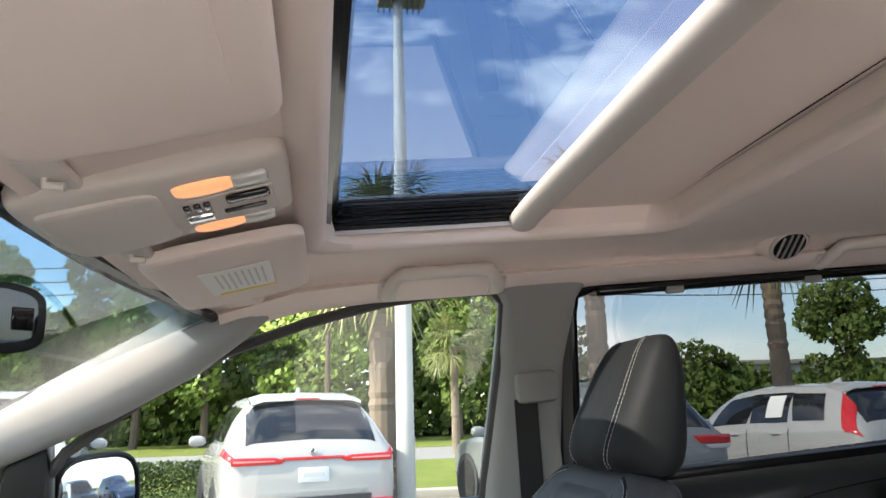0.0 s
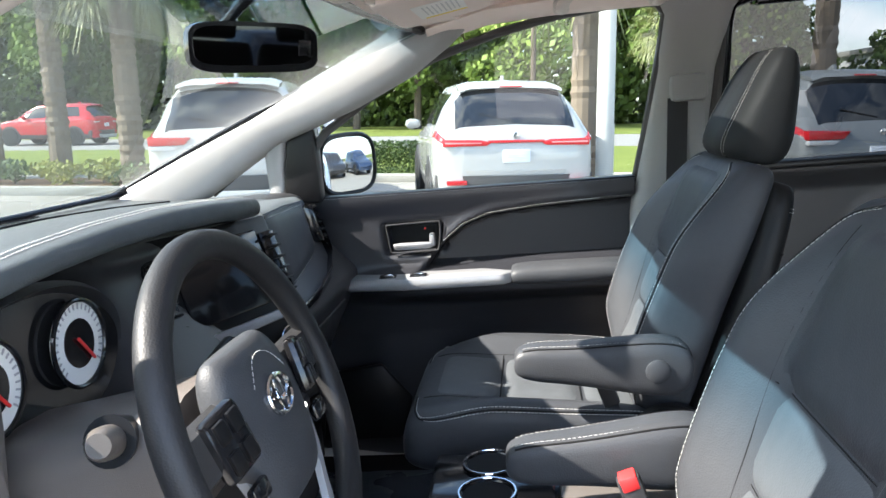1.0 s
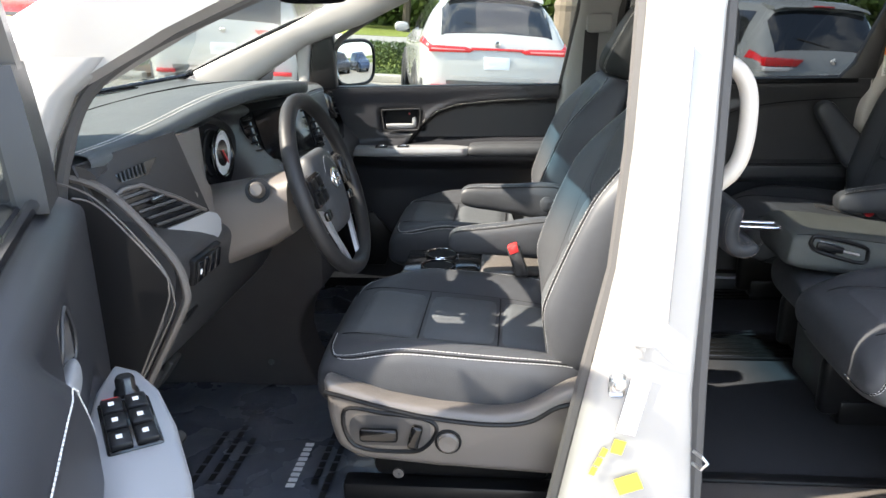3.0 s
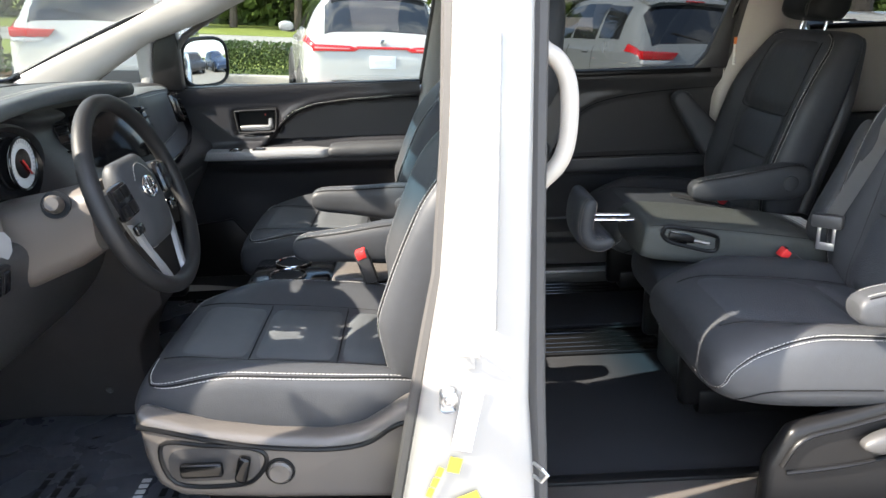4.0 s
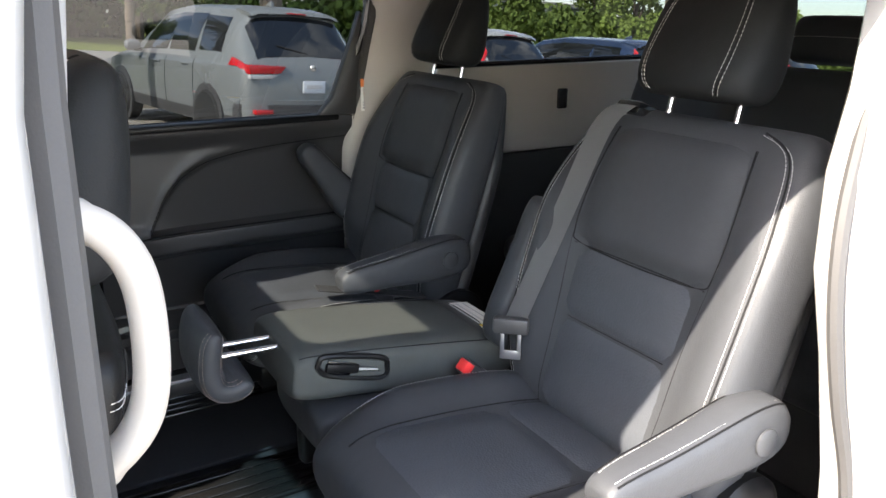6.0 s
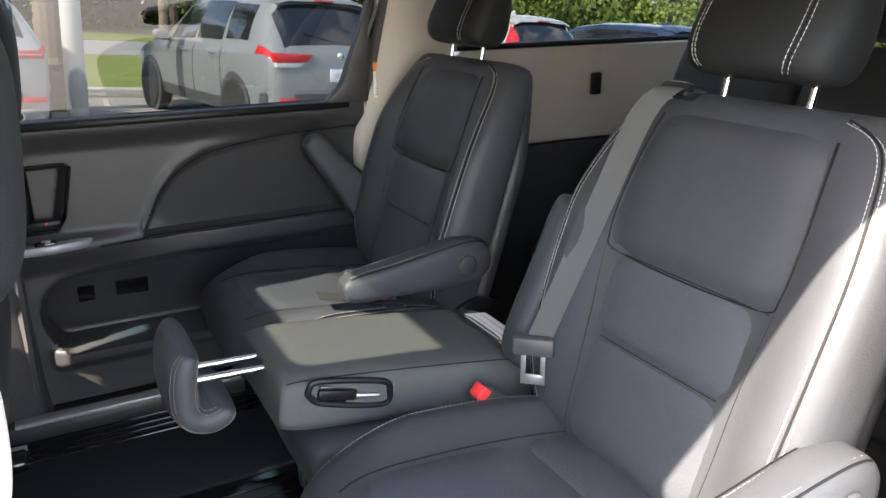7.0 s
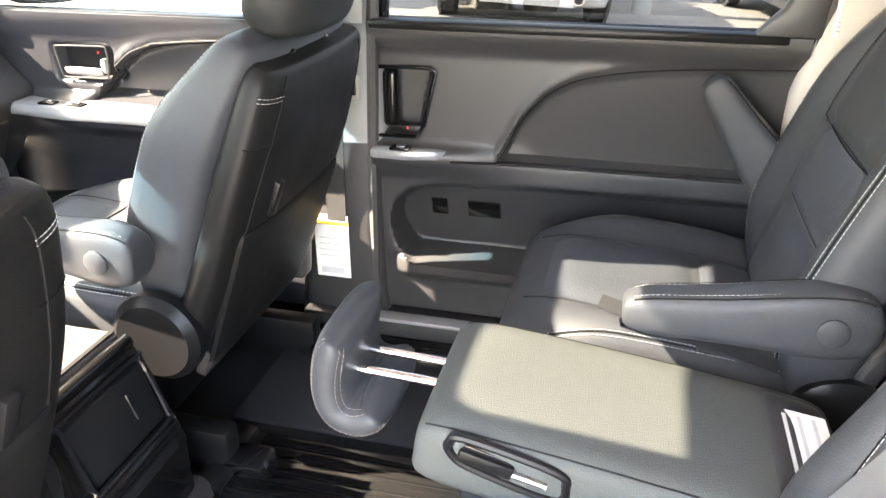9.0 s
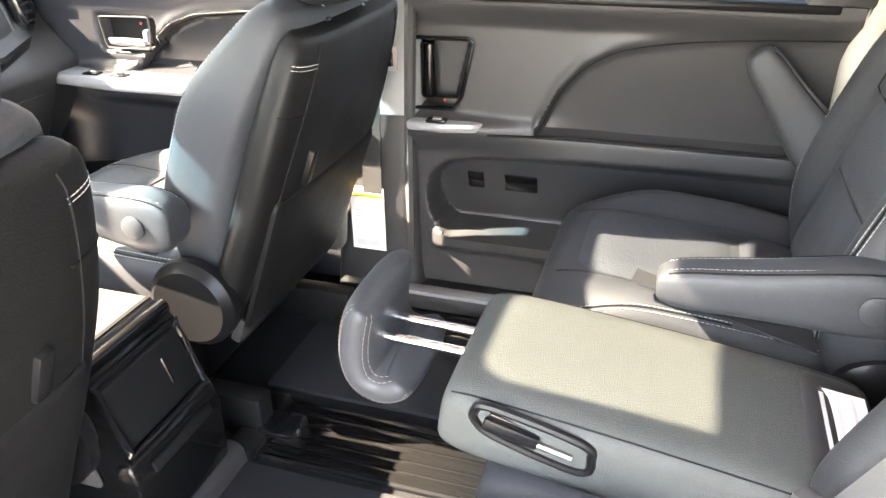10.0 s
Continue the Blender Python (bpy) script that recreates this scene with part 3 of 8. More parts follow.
part("armrest_panel", prism([(-0.72, 0.720), (-0.55, 0.700), (-0.30, 0.705), (-0.26, 0.735), (-0.35, 0.79), (-0.72, 0.80)], "z", 0.953, 0.986, 0.012), SILVER, door_1, "silver window switch panel")
pad_arm = Pad(0.31, lambda v: 0.05, lambda v: 0.026, n=3, p=6, taper=0.2, m=pose(-0.28, 0.755, 0.972))
part("armrest_pad", pad_arm.body(24, 14), LEATHER, door_1, "padded black armrest")
for x in (-0.60, -0.52):
    part("window_switch", box((x - 0.022, 0.718, 0.984), (x + 0.022, 0.745, 0.991), 0.003), PIANO, door_1)
    part("switch_cap", box((x - 0.010, 0.724, 0.990), (x + 0.012, 0.740, 0.995), 0.002), CHROME, door_1)
part("bezel", tube(smooth_path([(-0.606, 0.800, 1.108), (-0.596, 0.799, 1.113), (-0.53, 0.799, 1.115), (-0.472, 0.799, 1.116), (-0.462, 0.800, 1.110), (-0.464, 0.802, 1.075), (-0.470, 0.802, 1.044), (-0.480, 0.802, 1.038), (-0.53, 0.802, 1.037), (-0.588, 0.802, 1.037), (-0.599, 0.802, 1.043), (-0.603, 0.801, 1.075)], 3, True), 0.0022, 8, True), PLASTIC, door_1, "black handle surround")
part("handle_cup", box((-0.600, 0.830, 1.042), (-0.468, 0.838, 1.108), 0.004), SEAM_AND_HOLLOW, door_1, "dark handle recess")
part("pull", Pad(0.105, lambda v: 0.010, lambda v: 0.007, n=2.6, p=3, taper=0.3, m=pose(-0.592, 0.806, 1.052, -70, 0, 0)).body(16, 14), SILVER, door_1, "chrome inner door pull")
part("pull_pivot", box((-0.495, 0.810, 1.046), (-0.480, 0.83, 1.082), 0.005), SILVER, door_1)
part("lock_knob", box((-0.508, 0.824, 1.092), (-0.503, 0.830, 1.098), 0.0015), RED, door_1, "red lock button")
part("stitching", dashes([(x, front_door_y(x, curve_at(SEAM_F, x) + 0.008) - 0.0030, curve_at(SEAM_F, x) + 0.008) for x in span(-0.47, 0.03, 40)], 0.0005), STITCH, door_1, "fine pale stitching")
seam_f = smooth_path([(x, 0, z) for x, z in SEAM_F[1:-1]] + [(0.03, 0, 1.145)], 6)
part("crease", tube([(p.x, front_door_y(p.x, p.z - 0.004) - 0.002, p.z - 0.004) for p in seam_f], 0.0022, 6), SEAM_AND_HOLLOW, door_1)
part("speaker_cover", prism([(-0.85, 0.50), (-0.62, 0.50), (-0.58, 0.62), (-0.66, 0.72), (-0.82, 0.70)], "y", 0.815, 0.835, 0.006), PLASTIC_SHINE, door_1)

def pane(name, pts, y0, y1, z0, z1, mat, label, parent):
    """A pane in an x-z outline that leans from y0 at z0 to y1 at z1."""
    bm = bmesh.new()
    def at(p, o):
        return (p[0], y0 + (y1 - y0) * (p[1] - z0) / (z1 - z0) + o, p[1])
    bm.faces.new([bm.verts.new(at(p, 0)) for p in pts])
    ob = part(name, bm, mat, parent, label, smooth=False)
    ob.visible_shadow = False
    return ob

WIN_F = [(-0.80, 1.19), (0.05, 1.185), (0.075, 1.30), (0.115, 1.50), (0.125, 1.585), (0.10, 1.612), (0.0, 1.615), (-0.13, 1.603), (-0.28, 1.575), (-0.44, 1.53), (-0.60, 1.455), (-0.74, 1.37), (-0.80, 1.30)]
def lean(p, y0=0.815, y1=0.745):
    return (p[0], y0 + (y1 - y0) * (p[1] - 1.19) / 0.42, p[1])
pane("pane", WIN_F, 0.835, 0.765, 1.19, 1.61, GLASS_CLEAR, "clear side window", door_1)
part("window_seal", tube([lean(p) for p in WIN_F[1:]], 0.011, 8), RUBBER, door_1, "black window seal")
part("sill_strip", box((-0.86, 0.795, 1.180), (0.05, 0.84, 1.200), 0.006), PLASTIC_SHINE, door_1)
part("mirror_sail", prism([(-0.87, 1.19), (-0.765, 1.19), (-0.765, 1.43), (-0.80, 1.41), (-0.845, 1.35)], "y", 0.77, 0.815, 0.008), PLASTIC_SHINE, door_1, "black triangular mirror cover")

# wing mirror outside
wing = thing("wing_mirror", "black-cased passenger wing mirror", "wing mirror")
def oval(cx, cz, rx, rz, n=28, e=3.4):
    return [(cx + rx * power(math.cos(2 * math.pi * k / n), 2 / e), cz + rz * power(math.sin(2 * math.pi * k / n), 2 / e)) for k in range(n)]
WMM = pose(-0.745, 1.0, 1.272, 0, 1.7, -33)
def wm(y, z, d):
    return WMM @ Vector((d, y, z))
rings = []
for d, s in ((-0.13, 0.35), (-0.11, 0.65), (-0.06, 0.9), (-0.01, 1.0), (0.0, 0.985)):
    rings.append([wm(a, b, d) for a, b in oval(-0.010, 0.0, 0.128 * s, 0.090 * s)])
part("housing", loft(rings), PLASTIC_SHINE, wing, "black mirror housing")
part("rim", tube([wm(a, b, 0.0) for a, b in oval(0.008, 0, 0.107, 0.085)], 0.007, 8, True), PLASTIC_SHINE, wing)
def bowed(q):
    """A ring of the outward-curved glass, q from the middle to the edge."""
    return [wm(a, b, 0.0075 - (a * a + b * b) / 2.2) for a, b in oval(0.008, 0, 0.101 * q, 0.078 * q)]
part("mirror_glass", loft([bowed(q) for q in (0.02, 0.2, 0.4, 0.6, 0.8, 1.0)] + [[wm(a, b, -0.003) for a, b in oval(0.008, 0, 0.101, 0.078)]]), MIRROR, wing, "outward-curved silvered mirror glass", angle=30)
part("arm", box((-0.90, 0.84, 1.20), (-0.80, 0.97, 1.25), 0.015), PIANO, wing)

# A pillar, quarter glass and windshield
strip(bar_profile([(-0.885, 0.80, 1.17), (-0.885, 0.80, 1.28), (-0.875, 0.79, 1.36), (-0.86, 0.78, 1.42)], [0.022, 0.024, 0.03, 0.05], 0.028), "pillar_5", TRIM_GREY, "slim grey pillar behind the quarter glass", "pillar")
quarter = thing("window_1", "small fixed quarter window", "window", kind="structure")
pane("pane", [(-1.20, 1.20), (-0.89, 1.20), (-0.89, 1.39)], 0.83, 0.80, 1.19, 1.4, GLASS_CLEAR, "", quarter)
part("window_frame", tube([(-1.07, 0.80, 1.228), (-0.97, 0.80, 1.298), (-0.912, 0.80, 1.348), (-0.905, 0.805, 1.22)], 0.006, 8), RUBBER, quarter, "black rubber seal")

shield = thing("windshield", "raked windshield with a blue shade band on top", "windshield", kind="structure")
def shield_p(u, v):
    """u across -1..1, v up 0..1"""
    x = -1.60 + 1.11 * v + 0.042 * v ** 6 - 0.10 * (1 - u * u)
    z = 1.13 + 0.515 * v - 0.06 * v * v + 0.008 * v ** 6 + 0.02 * (1 - u * u) * v
    return Vector((x, u * (0.80 - 0.09 * v), z))
# right A pillar: a rounded face from the door frame up to the edge of the glass
def shield_edge(x):
    """The right edge of the windshield at x."""
    v = (x + 1.60) / 1.12
    return shield_p(1.0, min(max(v, 0.0), 1.0))
rings = []
for x, y, z in ((-1.28, 0.80, 1.18), (-1.10, 0.79, 1.28), (-0.90, 0.77, 1.395), (-0.70, 0.75, 1.495), (-0.54, 0.735, 1.565), (-0.44, 0.725, 1.63), (-0.36, 0.71, 1.695)):
    e = shield_edge(x - 0.02)
    lift = max(e.z, z + 0.018)
    slim = 0.034 * ease(-0.72, -0.88, x)      # narrower beside the quarter window
    rings.append(smooth_path([(x + 0.02, y - 0.035, z - 0.055 + slim), (x + 0.05, y, z - 0.075 + slim), (x + 0.04, y + 0.05, z - 0.05 + slim), (x - 0.010, e.y + 0.05, lift), (x - 0.022, e.y + 0.012, lift + 0.006), (x - 0.014, e.y - 0.016, lift - 0.010)], 4, True))
strip(rings, "pillar_4", TRIM_GREY, "light grey windshield pillar trim", "pillar")
def band_glass(name):
    """A film that fades from clear to deep blue toward the roof."""
    mat = glass(name, (1.0, 1.0, 1.0))
    nt = mat.node_tree
    at, cut_z, fade, mix = (nt.nodes.new(n) for n in ("ShaderNodeTexCoord", "ShaderNodeSeparateXYZ", "ShaderNodeMapRange", "ShaderNodeMix"))
    mix.data_type = "RGBA"
    fade.interpolation_type = "SMOOTHSTEP"
    fade.inputs[1].default_value, fade.inputs[2].default_value = 1.540, 1.596
    mix.inputs[6].default_value, mix.inputs[7].default_value = (1.0, 1.0, 1.0, 1), (0.22, 0.43, 0.58, 1)
    nt.links.new(at.outputs["Object"], cut_z.inputs[0])
    nt.links.new(cut_z.outputs[2], fade.inputs[0])
    nt.links.new(fade.outputs[0], mix.inputs[0])
    nt.links.new(mix.outputs[2], nt.nodes["Transparent BSDF"].inputs[0])
    return mat
lower = part("pane", sheet(lambda u, v: shield_p(u, v), span(-1, 1, 16), span(0, 1.0, 11)), GLASS_SHIELD, shield, "clear windshield glass")
lower.visible_shadow = False
part("shade_band", sheet(lambda u, v: shield_p(u, v) + Vector((0.003, 0, -0.004)), span(-1, 1, 16), span(0.84, 1.0, 10)), band_glass("blue windshield shade film"), shield, "blue shade band fading downward")
part("window_seal", tube([shield_p(-1, v) for v in span(0, 1, 8)] + [shield_p(u, 1) for u in span(-1, 1, 8)] + [shield_p(1, v) for v in span(1, 0, 8)], 0.012, 8), PIANO, shield, "black ceramic edge")
part("bottom_edge", tube([shield_p(u, 0.195 + 0.045 * u * u) + Vector((0.012, 0, 0)) for u in span(-1, 1, 24)], 0.007, 8), PIANO, shield, "black lower edge of the glass")
single("windshield_header", loft([[shield_p(u, 1) + Vector(d) for d in ((-0.018, 0, 0.006), (0.10, 0, 0.012), (0.10, 0, 0.10), (-0.10, 0, 0.10), (-0.06, 0, 0.03))] for u in span(-1.02, 1.02, 16)]), HEADLINER, "cloth-covered roof edge over the windshield", "roof", kind="structure")
# left A pillar, white outside
strip([[Vector((x + dx, y - dy, z + dz)) for dx, dy, dz in ((0.03, -0.04, -0.04), (0.06, 0.0, -0.06), (0.05, 0.075, -0.05), (-0.02, 0.085, 0.02), (-0.06, 0.03, 0.055), (-0.02, -0.03, 0.02))]
       for x, y, z in ((-1.35, -0.80, 1.10), (-1.10, -0.79, 1.26), (-0.90, -0.77, 1.385), (-0.70, -0.75, 1.49), (-0.54, -0.735, 1.56), (-0.40, -0.72, 1.61), (-0.2, -0.70, 1.65))],
      "pillar_6", WHITE_PAINT, "white painted windshield pillar at the driver door", "pillar")

single("pillar_trim", tube([(x + 0.024, y + 0.058, z - 0.032) for x, y, z in ((-1.22, -0.80, 1.19), (-1.10, -0.79, 1.26), (-0.90, -0.77, 1.385), (-0.70, -0.75, 1.49), (-0.54, -0.735, 1.56), (-0.42, -0.72, 1.60))], 0.020, 10), TRIM_BEIGE, "warm grey inner trim of the driver windshield pillar", "pillar", kind="structure")

# sliding door, right
SEAM_S = [(0.50, 0.90), (0.52, 0.935), (0.55, 0.998), (0.60, 1.058), (0.67, 1.098), (0.79, 1.122), (0.95, 1.135), (1.12, 1.142)]
def slide_y(x, z):
    y = 0.80
    y -= 0.030 * ease(1.13, 1.19, z)
    if x > 0.50:
        lim = curve_at(SEAM_S, x)
        inside = ease(lim + 0.014, lim - 0.014, z) * ease(0.896, 0.916, z) * ease(0.49, 0.52, x)
        y += 0.040 * inside * ease(1.2, 0.85, z)
        y -= 0.005 * gauss(z - lim - 0.020, 0.020)
    y -= 0.030 * ease(0.84, 0.905, z) * ease(0.945, 0.912, z) * ease(0.62, 0.30, x)
    rim = 0.252 + 0.07 * (1 - math.sqrt(max(1 - ((z - 0.735) / 0.10) ** 2, 0.0)))
    pocket = ease(rim - 0.006, rim + 0.012, x) * ease(0.635, 0.648, z) * ease(curve_at([(0.24, 0.78), (0.30, 0.83), (0.37, 0.845), (0.6, 0.855), (1.1, 0.86)], x), curve_at([(0.24, 0.75), (0.30, 0.80), (0.37, 0.82), (0.6, 0.83), (1.1, 0.83)], x), z)
    y += (0.030 + 0.35 * max(0.84 - z, 0.0)) * pocket
    y -= 0.022 * ease(0.585, 0.612, z) * ease(0.655, 0.640, z) * ease(0.24, 0.30, x)
    han = ease(0.205, 0.222, x) * ease(0.362 - 0.25 * (1.1 - z), 0.340 - 0.25 * (1.1 - z), x) * ease(0.945, 0.962, z) * ease(1.108, 1.092, z)
    return y + 0.042 * han
door_2 = thing("door_2", "black sliding door trim with a recessed pull and map pocket", "door", kind="structure")
part("trim_panel", field(slide_y, 0.215, 1.10, 0.50, 1.205, 0.006), PLASTIC, door_2, "black moulded sliding door trim")
seam_s = smooth_path([(x, 0, z) for x, z in SEAM_S], 6)
part("crease", tube([(p.x, slide_y(p.x, p.z) + 0.001, p.z) for p in seam_s], 0.0022, 6), SEAM_AND_HOLLOW, door_2)
part("crease", tube([(x, slide_y(x, 0.903) - 0.001, 0.903) for x in span(0.40, 1.09, 30)], 0.003, 6), SEAM_AND_HOLLOW, door_2)
part("handle_rim", tube([(0.212, 0.797, 1.105), (0.35, 0.797, 1.108), (0.362, 0.797, 1.10), (0.335, 0.797, 0.98), (0.315, 0.797, 0.95), (0.212, 0.797, 0.948)], 0.005, 8), PIANO, door_2)
part("pull", box((0.236, 0.797, 0.968), (0.272, 0.826, 1.100), 0.012, 3), PIANO_SATIN, door_2, "upright gloss black door pull")
part("lock_lever", box((0.250, 0.800, 0.955), (0.330, 0.825, 0.975), 0.005), PLASTIC_SHINE, door_2)
part("lock_mark", box((0.292, 0.7985, 0.966), (0.297, 0.802, 0.972), 0.001), RED, door_2)
part("switch_panel", prism([(0.215, 0.755), (0.30, 0.752), (0.37, 0.768), (0.40, 0.79), (0.30, 0.80), (0.215, 0.80)], "z", 0.905, 0.928, 0.008), SILVER, door_2, "grey window switch panel")
part("window_switch", box((0.262, 0.757, 0.926), (0.308, 0.785, 0.934), 0.003), PIANO, door_2)
part("switch_cap", box((0.277, 0.763, 0.933), (0.297, 0.775, 0.938), 0.002), SILVER, door_2)
for x0, x1 in ((0.335, 0.375), (0.425, 0.505)):
    part("cover_flap", moved(box((x0, -0.004, -0.024), (x1, 0.006, 0.024), 0.003), pose(0, 0.857, 0.762, 19, 0, 0)), PIANO_SATIN, door_2, "small socket cover")
WIN_S = [(0.245, 1.20), (1.02, 1.205), (1.10, 1.32), (1.145, 1.45), (1.16, 1.575), (1.10, 1.602), (0.6, 1.612), (0.33, 1.605), (0.28, 1.59), (0.27, 1.55), (0.26, 1.35)]
pane("pane", WIN_S, 0.82, 0.755, 1.19, 1.61, GLASS_DARK, "dark privacy window", door_2)
part("window_seal", tube([lean(p, 0.805, 0.74) for p in WIN_S] + [lean(WIN_S[0], 0.805, 0.74)], 0.012, 8), PIANO, door_2, "black window seal")
part("sill_strip", box((0.22, 0.765, 1.190), (1.06, 0.83, 1.212), 0.008), PLASTIC_SHINE, door_2)
part("rear_corner", prism([(0.99, 1.205), (1.115, 1.205), (1.15, 1.48), (1.135, 1.50), (1.09, 1.38), (1.04, 1.26)], "y", 0.765, 0.80, 0.008), PLASTIC, door_2, "black trim beside the window")
blind = tube([(0.33, 0.735, 1.592), (1.12, 0.735, 1.592)], 0.011, 10)
part("blind_roller", blind, PIANO, door_2, "rolled-up window blind")
for x in (0.50, 0.83, 1.05):
    part("blind_hook", box((x - 0.02, 0.722, 1.575), (x + 0.02, 0.735, 1.590), 0.003), TRIM_GREY, door_2)
single("door_seal", tube([(0.205, 0.79, 0.50), (0.212, 0.79, 0.9), (0.225, 0.785, 1.2), (0.245, 0.77, 1.4), (0.262, 0.745, 1.59)], 0.014, 8), RUBBER, "black seal at the front of the sliding door", "seal", kind="structure")
single("door_seal", tube([(1.105, 0.79, 0.50), (1.105, 0.79, 1.1), (1.12, 0.78, 1.22), (1.15, 0.76, 1.40), (1.185, 0.735, 1.60)], 0.016, 8), RUBBER, "black seal behind the sliding door", "seal", kind="structure")
single("door_sill", box((0.02, 0.74, FLOOR), (1.2, 0.86, FLOOR + 0.06), 0.012), PLASTIC, "black plastic step at the sliding door", "sill", kind="structure")
single("sill_plate", box((0.15, 0.735, FLOOR + 0.055), (1.1, 0.775, FLOOR + 0.066), 0.004), SILVER, "silver scuff plate on the door step", "sill", kind="structure")

# rear quarter trim, rear window wall, tailgate
def rear_trim(s):
    t = thing("rear_side_trim", "dark grey rear quarter trim under the window", "side trim", kind="structure")
    part("trim_panel", prism([(1.30, 1.03), (2.55, 1.03), (2.55, 1.325), (1.42, 1.325), (1.30, 1.24)], "y", s * 0.80, s * 0.86, 0.012), TRIM_BEIGE, t)
    part("lower_panel", prism([(1.30, FLOOR), (2.55, FLOOR), (2.55, 1.028), (1.30, 1.028)], "y", s * 0.79, s * 0.86, 0.01), PLASTIC, t, "black lower side trim")
    part("coat_hook", box((1.89, s * 0.785, 1.17), (1.93, s * 0.80, 1.24), 0.006), PIANO, t)
    w = pane("pane", [(1.40, 1.33), (2.48, 1.335), (2.40, 1.60), (1.42, 1.60)], s * 0.83, s * 0.76, 1.33, 1.61, GLASS_DARK, "dark rear quarter window", t)
    part("window_seal", tube([(1.40, s * 0.80, 1.332), (2.50, s * 0.80, 1.337), (2.42, s * 0.74, 1.60), (1.40, s * 0.74, 1.60)], 0.010, 8), PIANO, t)
    return t
rear_trim(1)
rear_trim(-1)
gate = thing("tailgate", "closed tailgate with a dark window", "tailgate", kind="structure")
part("lower_panel", box((2.56, -0.80, FLOOR), (2.64, 0.80, 1.18), 0.02), PLASTIC, gate)
part("side_panel", box((2.56, -0.84, 1.18), (2.64, -0.68, 1.66), 0.02), TRIM_BEIGE, gate)
part("side_panel", box((2.56, 0.68, 1.18), (2.64, 0.84, 1.66), 0.02), TRIM_BEIGE, gate)
g = part("pane", sheet(lambda y, z: Vector((2.60, y, z)), span(-0.68, 0.68, 2), span(1.18, 1.60, 2)), GLASS_DARK, gate, "dark rear window", smooth=False)
for s in (-1, 1):
    strip(bar_profile([(2.52, s * 0.80, 1.33), (2.50, s * 0.77, 1.50), (2.46, s * 0.74, 1.64)], 0.07, 0.05), "pillar_%d" % (8 if s < 0 else 7), TRIM_BEIGE, "warm grey pillar beside the tailgate", "pillar")
    strip(bar_profile([(1.28, s * 0.80, 1.30), (1.31, s * 0.78, 1.46), (1.33, s * 0.74, 1.65)], 0.09, 0.05), "pillar_%d" % (10 if s < 0 else 9), TRIM_BEIGE, "warm grey rear pillar trim", "pillar")

# ---- left-hand side: white door frames ----
def jamb(path, wx, wy):
    return loft(bar_profile(path, wx, wy, 5.0, 20))
bp = thing("pillar_11", "white painted middle pillar between the open doors", "pillar", kind="structure")
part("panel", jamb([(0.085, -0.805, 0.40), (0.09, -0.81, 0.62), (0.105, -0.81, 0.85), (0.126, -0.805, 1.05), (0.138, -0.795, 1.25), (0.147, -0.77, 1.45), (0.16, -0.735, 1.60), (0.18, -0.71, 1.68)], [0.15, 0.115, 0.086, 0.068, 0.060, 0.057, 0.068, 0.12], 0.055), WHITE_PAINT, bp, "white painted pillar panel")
part("rib", tube([(0.135, -0.865, 0.98), (0.14, -0.86, 1.15), (0.15, -0.835, 1.40)], [0.010, 0.013, 0.010], 10, flat=0.4), WHITE_PAINT, bp, "pressed rib in the panel")
part("inner_trim", jamb([(0.135, -0.745, 0.45), (0.155, -0.745, 1.0), (0.168, -0.735, 1.3), (0.185, -0.70, 1.62)], [0.09, 0.050, 0.046, 0.07], 0.03), TRIM_GREY, bp, "grey inner pillar trim")
part("front_seal", tube([(-0.06, -0.80, 0.44), (-0.028, -0.81, 0.62), (0.017, -0.81, 0.85), (0.040, -0.81, 0.96), (0.060, -0.805, 1.05), (0.079, -0.79, 1.25), (0.089, -0.765, 1.45), (0.098, -0.73, 1.62)], 0.014, 8), RUBBER, bp, "grey rubber door seal")
part("rear_seal", tube([(0.22, -0.80, 0.44), (0.212, -0.81, 0.62), (0.205, -0.81, 0.85), (0.205, -0.80, 1.05), (0.208, -0.785, 1.25), (0.214, -0.76, 1.45), (0.226, -0.73, 1.62)], 0.016, 8), RUBBER, bp, "grey rubber door seal")
part("striker", join(tube([(0.082, -0.866, 0.945), (0.082, -0.880, 0.945), (0.110, -0.880, 0.942), (0.110, -0.866, 0.942)], 0.003, 8), box((0.090, -0.868, 0.915), (0.106, -0.864, 0.945), 0.002)), WHITE_PAINT, bp, "small painted bracket")
part("catch", join(lathe([(0.014, 0), (0.014, 0.004), (0.010, 0.007), (0.0, 0.006)], 20, pose(0.064, -0.866, 0.867, 90, 0, 0)), lathe([(0.007, 0), (0.007, 0.010), (0.004, 0.012), (0.0, 0.012)], 14, pose(0.064, -0.866, 0.867, 90, 0, 0)), box((0.050, -0.868, 0.845), (0.076, -0.864, 0.890), 0.008)), STEEL, bp, "steel latch catch")
part("hook", tube([(0.195, -0.862, 0.745), (0.205, -0.880, 0.745), (0.215, -0.880, 0.733), (0.205, -0.880, 0.722), (0.195, -0.862, 0.722)], 0.003, 8), STEEL, bp, "small steel hook")
tyre_label = part("label", moved(box((-0.016, -0.0012, -0.055), (0.016, 0.0, 0.055)), pose(0.092, -0.8685, 0.832, 0, 12, 0)), PAPER, bp, "white printed data label", smooth=False)
for k in range(9):
    part("print_line", moved(box((-0.012, -0.0016, 0.042 - 0.0105 * k), (0.004 + 0.004 * (k % 3), -0.0011, 0.046 - 0.0105 * k)), pose(0.092, -0.8685, 0.832, 0, 12, 0)), PRINT, tyre_label, smooth=False)
